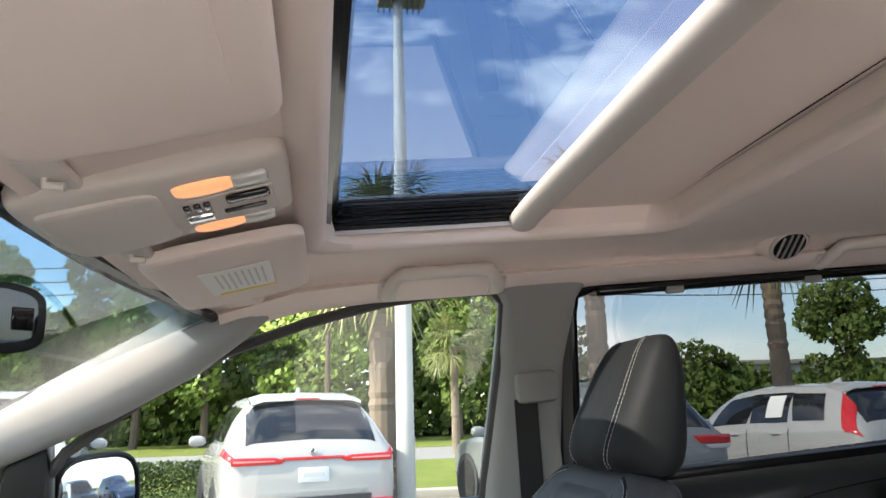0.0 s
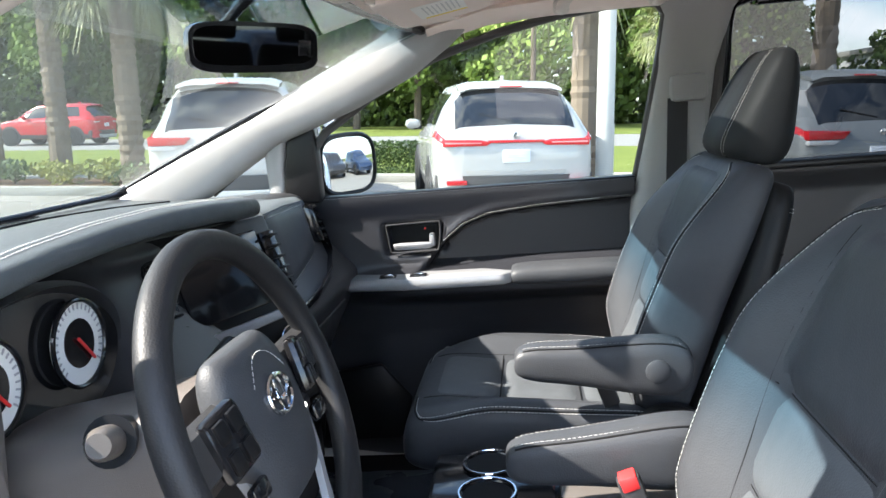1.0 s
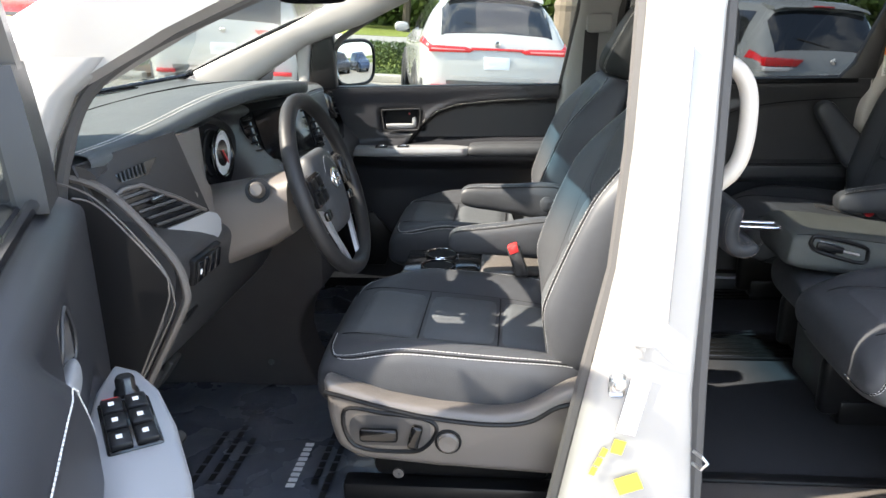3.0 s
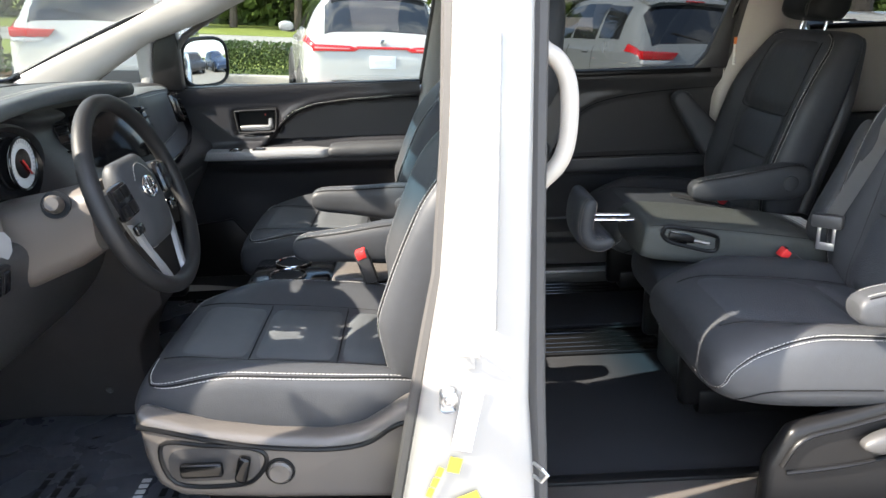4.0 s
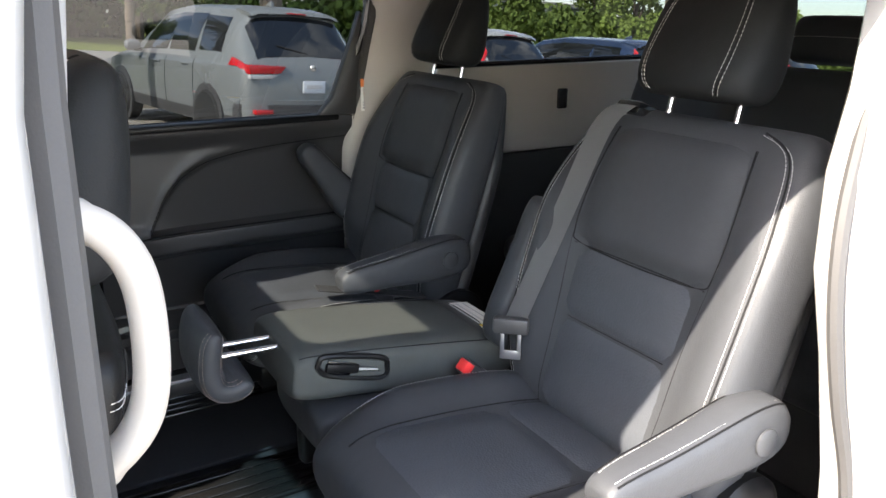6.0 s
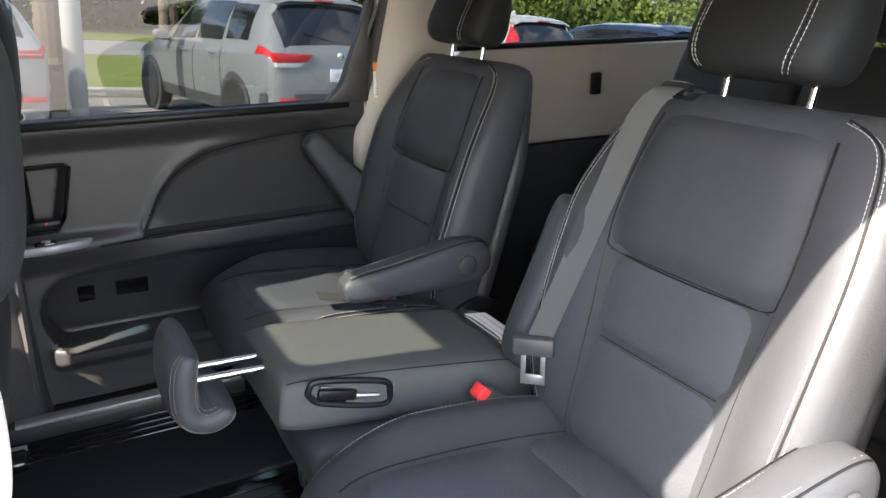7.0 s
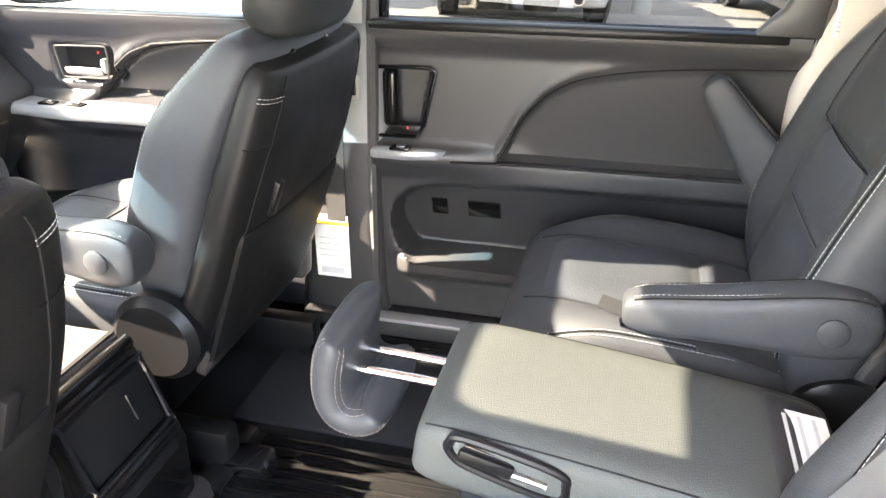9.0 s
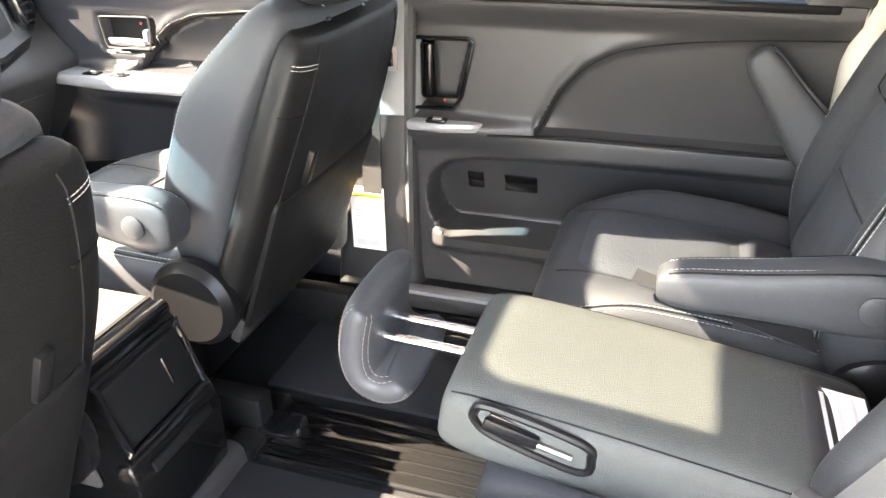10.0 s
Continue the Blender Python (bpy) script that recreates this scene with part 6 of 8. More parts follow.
# left end: cap, vents, silver sill, switch strip
part("end_cap", prism([(-0.93, 1.185), (-0.84, 1.15), (-0.73, 1.04), (-0.707, 0.99), (-0.722, 0.93), (-0.80, 0.82), (-0.93, 0.70), (-1.0, 0.75)], "y", -0.822, -0.800, 0.010), PLASTIC, dash, "black dash end cover")
END_A = [(-0.850, 1.168), (-0.803, 1.151), (-0.713, 1.046), (-0.702, 1.010), (-0.714, 0.966), (-0.795, 0.805)]
END_B = [(-0.868, 1.200), (-0.795, 1.168), (-0.704, 1.060), (-0.684, 0.998), (-0.698, 0.950), (-0.800, 0.775)]
part("end_inset", prism([(p.x, p.y) for p in smooth_path([(a, b, 0) for a, b in END_A], 4)] + [(-0.95, 0.72), (-0.98, 1.10)], "y", -0.8255, -0.8215, 0.0015), PLASTIC_SHINE, dash, "inset panel of the end cover")
part("end_lip", tube(smooth_path([(a, -0.8225, b) for a, b in END_A], 5), 0.0022, 6), CHARCOAL, dash, "fine bright edge of the inset panel")
part("end_lip", tube(smooth_path([(a, -0.796, b) for a, b in END_B], 5), [0.008] * 26, 8), CHARCOAL, dash, "rounded charcoal edge of the dash")
part("end_lip", tube(smooth_path([(a - 0.012, -0.8205, b - 0.004) for a, b in END_B], 5), 0.0018, 6), CHARCOAL, dash, "fine edge line")
def vent(parent, m, w, h, bars, tilt=0, label="black air vent"):
    v = part("air_vent", moved(box((-0.03, -w / 2, -h / 2), (0.0, w / 2, h / 2), 0.004), m), PIANO, parent, label)
    for k in range(bars):
        z = -h / 2 + h * (k + 0.5) / bars
        part("slat", moved(box((-0.002, -w / 2 + 0.004, z - 0.0025), (0.010, w / 2 - 0.004, z + 0.0025), 0.001), m @ pose(0, 0, 0, tilt, 0, 0)), PLASTIC_SHINE, v)
    return v
# panel left of the wheel, turned toward the door, with two vents in it
PA, PB = (Vector((-0.850, -0.80, 1.214)), Vector((-0.795, -0.80, 1.070))), (Vector((-0.742, -0.650, 1.246)), Vector((-0.706, -0.612, 1.078)))
PN = Vector((0.62, -0.62, 0.48)).normalized()
def side_p(u, v, o=0.0):
    return PA[0].lerp(PA[1], v).lerp(PB[0].lerp(PB[1], v), u) + PN * o
def side_patch(quad, o, thick=0.006, n=6):
    """A piece laid on the panel: quad of four (u, v) corners."""
    (a, b, c, d) = [Vector((p[0], p[1], 0)) for p in quad]
    def fn(i, j):
        p = a.lerp(b, i).lerp(d.lerp(c, i), j)
        return side_p(p.x, p.y, o)
    return sheet(fn, span(0, 1, n), span(0, 1, n), -PN, thick)
part("side_panel", sheet(lambda u, v: side_p(u, v), span(-0.02, 1.04, 8), span(-0.04, 1.06, 8), -PN, 0.02), DASH_GREY, dash, "charcoal panel beside the wheel", smooth=False)
slim = part("air_vent", side_patch([(0.30, 0.20), (0.75, 0.16), (0.60, 0.31), (0.32, 0.30)], 0.002), PIANO, dash, "slim demister vent")
for k in range(7):
    u = 0.335 + 0.042 * k
    part("fin", side_patch([(u, 0.195 - 0.004 * k), (u + 0.014, 0.195 - 0.004 * k), (u - 0.006, 0.295), (u - 0.02, 0.295)], 0.007, 0.005, 1), PLASTIC_SHINE, slim, smooth=False)
big = part("air_vent", side_patch([(0.20, 0.43), (0.45, 0.42), (0.97, 0.91), (0.43, 0.95)], 0.002), PIANO, dash, "large black air vent")
for k in range(5):
    v = 0.47 + 0.10 * k
    u0, u1 = 0.22 + 0.052 * k, 0.50 + 0.105 * k
    part("slat", side_patch([(u0, v), (u1, v), (u1 + 0.02, v + 0.030), (u0 + 0.01, v + 0.030)], 0.012, 0.010, 2), PLASTIC, big, smooth=False)
part("vane_knob", side_patch([(0.46, 0.60), (0.60, 0.585), (0.62, 0.635), (0.48, 0.65)], 0.020, 0.012, 2), PLASTIC_SHINE, big, "vane tab")
part("knob_cap", side_patch([(0.48, 0.605), (0.60, 0.592), (0.61, 0.612), (0.49, 0.625)], 0.022, 0.003, 1), CHROME, big, "bright edge of the tab", smooth=False)
part("vent_brow", tube([side_p(0.12, 0.44, 0.004), side_p(0.30, 0.385, 0.006), side_p(0.47, 0.40, 0.006), side_p(0.75, 0.65, 0.005), side_p(1.0, 0.90, 0.003)], [0.003, 0.005, 0.005, 0.004, 0.003], 8), CHARCOAL, dash, "rounded brow over the vent")
part("vent_trim", loft([[p + PN * 0.004, q + PN * 0.004, q + Vector((0, 0, -0.022)), p + Vector((0, 0, -0.022))] for p, q in ((side_p(0.30, 0.99), side_p(0.34, 1.16)), (side_p(0.46, 0.965), side_p(0.60, 1.20)), (side_p(0.72, 0.95), side_p(0.80, 1.19)), (side_p(1.02, 0.93), side_p(1.06, 1.12)), (side_p(1.10, 0.98), side_p(1.12, 1.06)))]), SILVER, dash, "silver shelf below the vent")
part("dial_cheek", loft([[Vector((-0.722 + dx, y0, z)), Vector((-0.712 + dx, (y0 + y1) / 2, z)), Vector((-0.738 + 0.4 * dx, y1, z)), Vector((-0.85, y1 + 0.012, z)), Vector((-0.80, y0, z))] for z, y0, y1, dx in ((1.240, -0.650, -0.500, -0.040), (1.19, -0.642, -0.514, -0.022), (1.13, -0.628, -0.532, 0.004), (1.066, -0.612, -0.543, 0.006))]), TRIM_BROWN, dash, "pale charcoal cheek beside the dials")
sw = part("switch_strip", moved(box((-0.012, -0.065, -0.026), (0.004, 0.065, 0.026), 0.005), pose(-0.694, -0.675, 1.005, 0, 12, 0)), PLASTIC_SHINE, dash, "strip of blank switches")
for k in range(4):
    part("switch", moved(box((0.0, -0.056 + 0.029 * k, -0.020), (0.008, -0.034 + 0.029 * k, 0.020), 0.003), pose(-0.694, -0.675, 1.005, 0, 12, 0)), PIANO, sw)
part("switch_mark", moved(box((0.008, -0.049, -0.004), (0.0088, -0.041, 0.006)), pose(-0.694, -0.675, 1.005, 0, 12, 0)), PAPER, sw)
part("hood_release", moved(box((-0.01, -0.03, -0.012), (0.012, 0.03, 0.012), 0.005), pose(-0.745, -0.68, 0.905, 0, 30, 0)), PLASTIC_SHINE, dash, "black release lever")
part("knee_panel", moved(box((-0.02, -0.24, -0.10), (0.0, 0.22, 0.10), 0.010), pose(-0.775, -0.40, 0.865, 0, 30, 0)), CHARCOAL, dash, "charcoal knee panel")

# instrument cluster
clus = thing("instrument_cluster", "instrument cluster with white-ringed dials and red needles", "instrument cluster")
hood_rings = []
for a in span(math.pi * 1.02, -math.pi * 0.02, 24):
    c, q = math.cos(a), math.sin(a)
    hood_rings.append([Vector((x, -0.415 + c * (0.185 + g), 1.135 + q * (0.098 + g * 0.7))) for x, g in ((-0.88, 0.01), (-0.781 - 0.02 * (1 - q), 0.020), (-0.768 - 0.02 * (1 - q), 0.010), (-0.781 - 0.02 * (1 - q), 0.0), (-0.88, -0.02))])
part("hood", loft(hood_rings), PLASTIC, clus, "black grained recess round the dials", angle=60)
part("face", prism([(-0.415 + 0.19 * math.cos(a), 1.140 + 0.10 * math.sin(a)) for a in span(0, 2 * math.pi * 27 / 28, 27)], "x", -0.825, -0.790), PIANO, clus, "black dial face")
DIAL = material("white dial ring", (0.70, 0.70, 0.68), 0.5, vary=0.03)
for y, r in ((-0.492, 0.050), (-0.331, 0.051)):
    d = part("dial", lathe([(r * 0.60, 0), (r, 0.0), (r, 0.004), (r * 0.60, 0.004)], 40, pose(-0.782, y, 1.157, 0, 90, 0)), DIAL, clus, "white dial ring")
    part("dial_centre", lathe([(0.0, 0.0), (r * 0.56, 0.0), (r * 0.60, 0.0055), (0.0, 0.0055)], 36, pose(-0.782, y, 1.157, 0, 90, 0)), PIANO, d, "black dial centre")
    part("bezel", tube([(-0.776, y + r * 1.05 * math.cos(a), 1.157 + r * 1.05 * math.sin(a)) for a in span(0, 2 * math.pi * 35 / 36, 35)], 0.003, 8, True), PIANO, d)
    part("needle", moved(box((0.007, -0.002, -0.010), (0.010, 0.002, r * 0.66), 0.001), pose(-0.782, y, 1.157, -140, 0, 0)), RED, d, "red needle")
    for k in range(25):
        a = radians(-40 + 260 * k / 24)
        part("tick", moved(box((0.0042, -0.0012, r * 0.82), (0.0050, 0.0012, r * 0.96)), pose(-0.782, y, 1.157, math.degrees(a) - 90, 0, 0)), INK, d, smooth=False)

# steering column and wheel
WC = pose(-0.505, -0.44, 1.108, 0, 72, 0) @ pose(0, 0, 0, 0, 0, 180)     # wheel plane: x up, z to the driver
steer = thing("steering_wheel", "leather steering wheel with silver lower spokes and buttons", "steering wheel")
rim = [WC @ Vector((0.185 * math.cos(a), 0.190 * math.sin(a), 0)) for a in span(0, 2 * math.pi * 71 / 72, 71)]
part("rim", tube(rim, 0.0165, 14, True), RIM, steer, "black leather rim")
part("stitching", dashes([WC @ Vector((0.1715 * math.cos(a), 0.1765 * math.sin(a), -0.0075)) for a in span(0.3, 2 * math.pi + 0.2, 120)], 0.0005), STITCH, steer)
hub = Pad(0.175, lambda v: 0.085 - 0.022 * abs(v - 0.6) ** 1.5 * 2, lambda v: 0.030, n=2.8, p=3.2, taper=0.35, m=WC @ pose(-0.098, 0, -0.012))
part("airbag_pad", hub.body(36, 24), LEATHER, steer, "grained airbag cover")
part("stitching", dashes(hub.seam([(-0.55, 0.72), (-0.3, 0.86), (0, 0.90), (0.3, 0.86), (0.55, 0.72)], 0.001), 0.0005), STITCH, steer)
em = WC @ pose(0.010, 0, 0.019)
part("badge", join(tube([em @ Vector((0.020 * math.cos(a), 0.029 * math.sin(a), 0)) for a in span(0, 2 * math.pi * 27 / 28, 27)], 0.003, 8, True),
     tube([em @ Vector((0.007 + 0.012 * math.cos(a), 0.022 * math.sin(a), 0.001)) for a in span(0, 2 * math.pi * 23 / 24, 23)], 0.0024, 6, True),
     tube([em @ Vector((0.019 * math.cos(a), 0.009 * math.sin(a), 0.001)) for a in span(0, 2 * math.pi * 23 / 24, 23)], 0.0024, 6, True)), CHROME, steer, "chrome oval badge")
for s in (-1, 1):
    part("spoke", loft([[WC @ Vector((0.012 + dx, s * y, -0.012 + dz)) for dx, dz in ((-0.030, 0), (-0.022, 0.012), (0.022, 0.012), (0.030, 0), (0.0, -0.012))] for y in (0.06, 0.11, 0.18)]), PLASTIC, steer, "black upper spoke")
    pod = part("button_pod", moved(box((-0.034, -0.027, -0.006), (0.034, 0.027, 0.010), 0.008), WC @ pose(0.010, s * 0.108, 0.004, s * -14, 0, s * 8)), PIANO, steer, "black button pod")
    for bx, by in ((-0.016, -0.010), (0.016, -0.010), (-0.016, 0.012), (0.016, 0.012)):
        part("button", moved(box((bx - 0.011, by - 0.008, 0.009), (bx + 0.011, by + 0.008, 0.014), 0.002), WC @ pose(0.010, s * 0.108, 0.004, s * -14, 0, s * 8)), PLASTIC_SHINE, pod)
    part("lower_spoke", loft([[WC @ Vector((x + dx, s * (y + dy), -0.010 + dz)) for dx, dy, dz in ((0.012, 0.014, 0), (0.009, 0.011, 0.008), (-0.009, -0.011, 0.008), (-0.012, -0.014, 0))] for x, y in ((-0.045, 0.088), (-0.09, 0.075), (-0.13, 0.055), (-0.172, 0.040))]), SILVER, steer, "silver lower spoke")
    part("paddle_button", moved(box((-0.010, -0.018, 0), (0.010, 0.018, 0.010), 0.004), WC @ pose(-0.048, s * 0.10, 0.002)), PIANO, steer)
part("column_cover", loft([[Vector((x, -0.44 + w * power(math.cos(a), 0.6), z + h * power(math.sin(a), 0.6))) for a in span(0, 2 * math.pi * 19 / 20, 19)] for x, z, w, h in ((-0.90, 0.97, 0.11, 0.11), (-0.72, 1.025, 0.098, 0.085), (-0.62, 1.055, 0.088, 0.075), (-0.575, 1.075, 0.080, 0.066))]), TRIM_BROWN, steer, "charcoal column cover")
stalk = part("stalk", tube([(-0.64, -0.47, 1.095), (-0.635, -0.51, 1.108), (-0.632, -0.528, 1.114)], [0.022, 0.024, 0.026], 18), PLASTIC_SHINE, steer, "black indicator stalk")
part("knob", tube([(-0.633, -0.526, 1.113), (-0.628, -0.548, 1.120), (-0.626, -0.556, 1.122)], [0.017, 0.0165, 0.012], 18), CHARCOAL, stalk, "round stalk end")
part("stalk_right", tube([(-0.62, -0.38, 1.105), (-0.61, -0.27, 1.125)], [0.010, 0.015], 12), PLASTIC_SHINE, steer)
part("key", join(box((-0.565, -0.29, 1.02), (-0.545, -0.27, 1.045), 0.004), tube([(-0.55, -0.285, 1.02), (-0.55, -0.285, 0.975)], 0.003, 6), box((-0.556, -0.30, 0.955), (-0.548, -0.27, 0.985), 0.003)), STEEL, steer, "keys hanging in the lock")

# centre stack, screen and passenger side
stack = thing("center_stack", "black centre stack with a display and climate knobs", "centre stack")
CS = pose(-0.745, 0.055, 1.105, 0, 0, -22) @ pose(0, 0, 0, 0, -18, 0)
part("panel", moved(box((-0.10, -0.165, -0.22), (0.0, 0.165, 0.140), 0.012), CS), PLASTIC_SHINE, stack, "black stack panel")
part("display", moved(box((0.0, -0.095, -0.025), (0.006, 0.115, 0.112), 0.004), CS), PIANO, stack, "dark glossy display")
for s in (-1, 1):
    vent(stack, CS @ pose(0.006, -0.130 if s < 0 else 0.142, 0.04), 0.040, 0.13, 6)
part("trim_strip", moved(box((0.0, -0.165, -0.060), (0.012, 0.165, -0.042), 0.004), CS), SILVER, stack, "silver trim strip")
for y in (-0.10, 0.0, 0.10):
    kn = part("knob", lathe([(0.0, 0.0), (0.026, 0), (0.024, 0.020), (0.020, 0.024), (0.0, 0.024)], 24, CS @ pose(0.006, y, -0.105, 0, 90, 0)), PLASTIC_SHINE, stack, "climate knob")
    part("ring", tube([CS @ Vector((0.012, y + 0.027 * math.cos(a), -0.105 + 0.027 * math.sin(a))) for a in span(0, 2 * math.pi * 23 / 24, 23)], 0.0025, 6, True), CHROME, kn)
for k in range(6):
    part("button", moved(box((0.0, -0.13 + 0.045 * k, -0.165), (0.006, -0.095 + 0.045 * k, -0.145), 0.002), CS), PIANO, stack)
shifter = thing("gear_lever", "black gear lever on the centre stack", "gear lever")
part("boot", lathe([(0.0, 0), (0.045, 0), (0.03, 0.03), (0.012, 0.05), (0, 0.05)], 20, pose(-0.70, -0.02, 0.955, 0, 60, 0)), LEATHER, shifter)
part("lever", tube([(-0.69, -0.02, 0.96), (-0.61, -0.02, 1.01)], 0.008, 10), CHROME, shifter)
part("grip", Pad(0.08, lambda v: 0.022, lambda v: 0.022, n=2.2, p=2.4, taper=0.4, m=pose(-0.625, -0.02, 1.0, 0, -50, 0)).body(18, 12), LEATHER, shifter, "leather lever grip")
# padded panel before the passenger, narrowing toward the door
PQ = [Vector((-0.742, 0.262, 1.230)), Vector((-0.800, 0.690, 1.206)), Vector((-0.780, 0.712, 1.070)), Vector((-0.728, 0.345, 1.060))]
def knee(u, v, lift=0.0):
    p = PQ[0].lerp(PQ[1], u).lerp(PQ[3].lerp(PQ[2], u), v)
    puff = 0.010 * (1 - (2 * u - 1) ** 8) * (1 - (2 * v - 1) ** 6)
    return p + Vector((puff + lift, 0, 0))
gl = part("passenger_panel", sheet(knee, span(0, 1, 24), span(0, 1, 12), Vector((-1, 0, 0)), 0.075), LEATHER, dash, "padded panel before the passenger", angle=50)
part("stitching", dashes([knee(u, 0.05, 0.001) for u in span(0.04, 0.96, 20)] + [knee(0.965, v, 0.001) for v in span(0.08, 0.92, 8)] + [knee(u, 0.95, 0.001) for u in span(0.95, 0.05, 20)], 0.0007), STITCH, gl, "pale stitched outline")
part("panel_top", loft([[Vector(q) for q in ((x0 - 0.01, y, z0 - 0.03), (x0 + 0.004, y, z0 - 0.004), (x0 - 0.012, y, z0 + 0.006), (-0.93, y, z0 + 0.012), (-0.93, y, z0 - 0.03))] for x0, y, z0 in ((-0.740, 0.245, 1.236), (-0.768, 0.45, 1.228), (-0.798, 0.69, 1.212), (-0.815, 0.765, 1.195))]), DASH_TOP, dash, "dash top before the passenger", angle=40)
vent(dash, pose(-0.775, 0.742, 1.145, 0, -14, 24), 0.042, 0.10, 5, label="end air vent")
part("vent_trim", loft([[Vector((x + 0.018 * math.sin(a), y + w * math.cos(a) * 0.3, z + w * math.sin(a + 0.5))) for a in span(0, 2 * math.pi * 11 / 12, 11)] for x, y, z, w in ((-0.715, 0.27, 1.000, 0.026), (-0.708, 0.42, 1.008, 0.032), (-0.720, 0.58, 1.020, 0.036), (-0.748, 0.70, 1.045, 0.034), (-0.785, 0.775, 1.10, 0.030), (-0.83, 0.795, 1.17, 0.018))]), PIANO, dash, "gloss black sweep of trim")
part("glovebox", moved(box((-0.03, 0.20, -0.10), (0.0, 0.72, 0.09), 0.015), pose(-0.745, 0, 0.86, 0, 25, 0)), PLASTIC, dash, "closed glovebox lid")
for s in (-1, 1):
    single("kick_panel", box((-1.45, s * 0.79, FLOOR), (-0.86, s * 0.86, 1.12), 0.02), PLASTIC, "black footwell side panel", "side trim", kind="structure")
single("toe_board", moved(box((-0.04, -0.80, 0.0), (0.0, 0.80, 0.50)), pose(-1.22, 0, FLOOR - 0.02, 0, -38, 0)), WELL, "black carpeted toe board", "bulkhead", kind="structure")
for y, w, lab in ((-0.30, 0.06, "accelerator"), (-0.43, 0.12, "brake")):
    pd = thing("pedal", "black rubber %s pedal" % lab, "pedal", "pedals")
    part("arm", tube([(-1.15, y, 0.80), (-1.02, y, 0.62)], 0.012, 8), STEEL, pd)
    part("pad", moved(box((-0.008, -w / 2, -0.045), (0.008, w / 2, 0.045), 0.006), pose(-1.0, y, 0.585, 0, 35, 0)), RUBBER, pd)
fb = thing("parking_brake_pedal", "small black parking brake pedal", "pedal", "pedals")
part("arm", tube([(-0.98, -0.66, 0.80), (-0.86, -0.66, 0.60)], 0.012, 8), STEEL, fb)
pbp = part("pad", moved(box((-0.010, -0.045, -0.035), (0.012, 0.045, 0.035), 0.006), pose(-0.84, -0.66, 0.575, 0, 40, 0)), RUBBER, fb)
for k in range(4):
    part("rib", moved(box((0.012, -0.040, -0.028 + 0.016 * k), (0.016, 0.040, -0.020 + 0.016 * k), 0.001), pose(-0.84, -0.66, 0.575, 0, 40, 0)), PLASTIC_SHINE, pbp)

single("stack_side", prism([(-1.35, FLOOR), (-0.66, FLOOR), (-0.695, 0.50), (-0.712, 0.57), (-0.705, 0.63), (-0.675, 0.69), (-0.63, 0.74), (-0.63, 0.93), (-1.30, 0.95)], "y", -0.085, 0.085, 0.012), WELL, "dark carpeted side of the centre stack", "side trim", kind="structure")
part("clip", lathe([(0.0, 0.0), (0.010, 0.0), (0.008, 0.003), (0.0, 0.004)], 12, pose(-0.80, -0.086, 0.51, 90, 0, 0)), PLASTIC_GREY, bpy.data.objects["stack_side"], "round trim clip")

# floor console between the front seats
con = thing("center_console", "black floor console with cup holders and a rear drawer", "console")
part("body", prism([(-0.42, FLOOR), (0.05, FLOOR), (0.055, 0.64), (0.02, 0.775), (-0.02, 0.79), (-0.30, 0.785), (-0.43, 0.74)], "y", -0.120, 0.120, 0.014), PIANO_SATIN, con, "black console body")
lidc = part("lid", box((-0.20, -0.112, 0.783), (-0.005, 0.112, 0.802), 0.012), CHARCOAL, con, "grey sliding console lid")
part("side_panel", prism([(-0.24, 0.60), (0.03, 0.60), (0.0, 0.75), (-0.24, 0.76)], "y", -0.132, -0.121, 0.006), CHARCOAL, con)
part("cup_tray", box((-0.415, -0.105, 0.770), (-0.205, 0.105, 0.792), 0.010), PIANO, con, "gloss black cup holder tray")
for y in (-0.052, 0.052):
    cup = part("cup_holder", lathe([(0.030, 0.706), (0.036, 0.708), (0.040, 0.79), (0.047, 0.796), (0.049, 0.793), (0.043, 0.785)], 28, pose(-0.315, y, 0)), PIANO, con, "round cup holder")
    # flat black disc stands in for the shade down in the cup
    part("well", lathe([(0.0, 0.7935), (0.040, 0.7935), (0.040, 0.7925), (0.0, 0.7925)], 28, pose(-0.315, y, 0)), SEAM_AND_HOLLOW, cup)
    part("ring", tube([(-0.315 + 0.046 * math.cos(a), y + 0.046 * math.sin(a), 0.797) for a in span(0, 2 * math.pi * 27 / 28, 27)], 0.0022, 6, True), CHROME, cup, "bright ring")
part("flange", prism([(-0.44, FLOOR), (0.11, FLOOR), (0.09, FLOOR + 0.05), (-0.43, FLOOR + 0.05)], "y", -0.150, 0.150, 0.018), PLASTIC, con, "flared foot of the console")
dr = part("drawer", prism([(-0.05, 0.475), (0.088, 0.475), (0.090, 0.60), (0.078, 0.640), (-0.05, 0.640)], "y", -0.116, 0.116, 0.014, 3), PIANO_SATIN, con, "black rear drawer")
# solid bar, its black painting the shade of a slot
part("drawer_slot", moved(box((-0.004, -0.078, -0.010), (0.004, 0.078, 0.010), 0.003), pose(0.089, 0, 0.612, 0, -14, 0)), SEAM_AND_HOLLOW, dr, "black bar for the shaded grip slot")
# solid block; the pocket's inner shade is only its black colour
pocket_c = part("pocket_shade", prism([(0.040, 0.652), (0.068, 0.652), (0.036, 0.758), (0.012, 0.758)], "y", -0.094, 0.094, 0.005), SEAM_AND_HOLLOW, con, "black block for the shaded pocket inside")
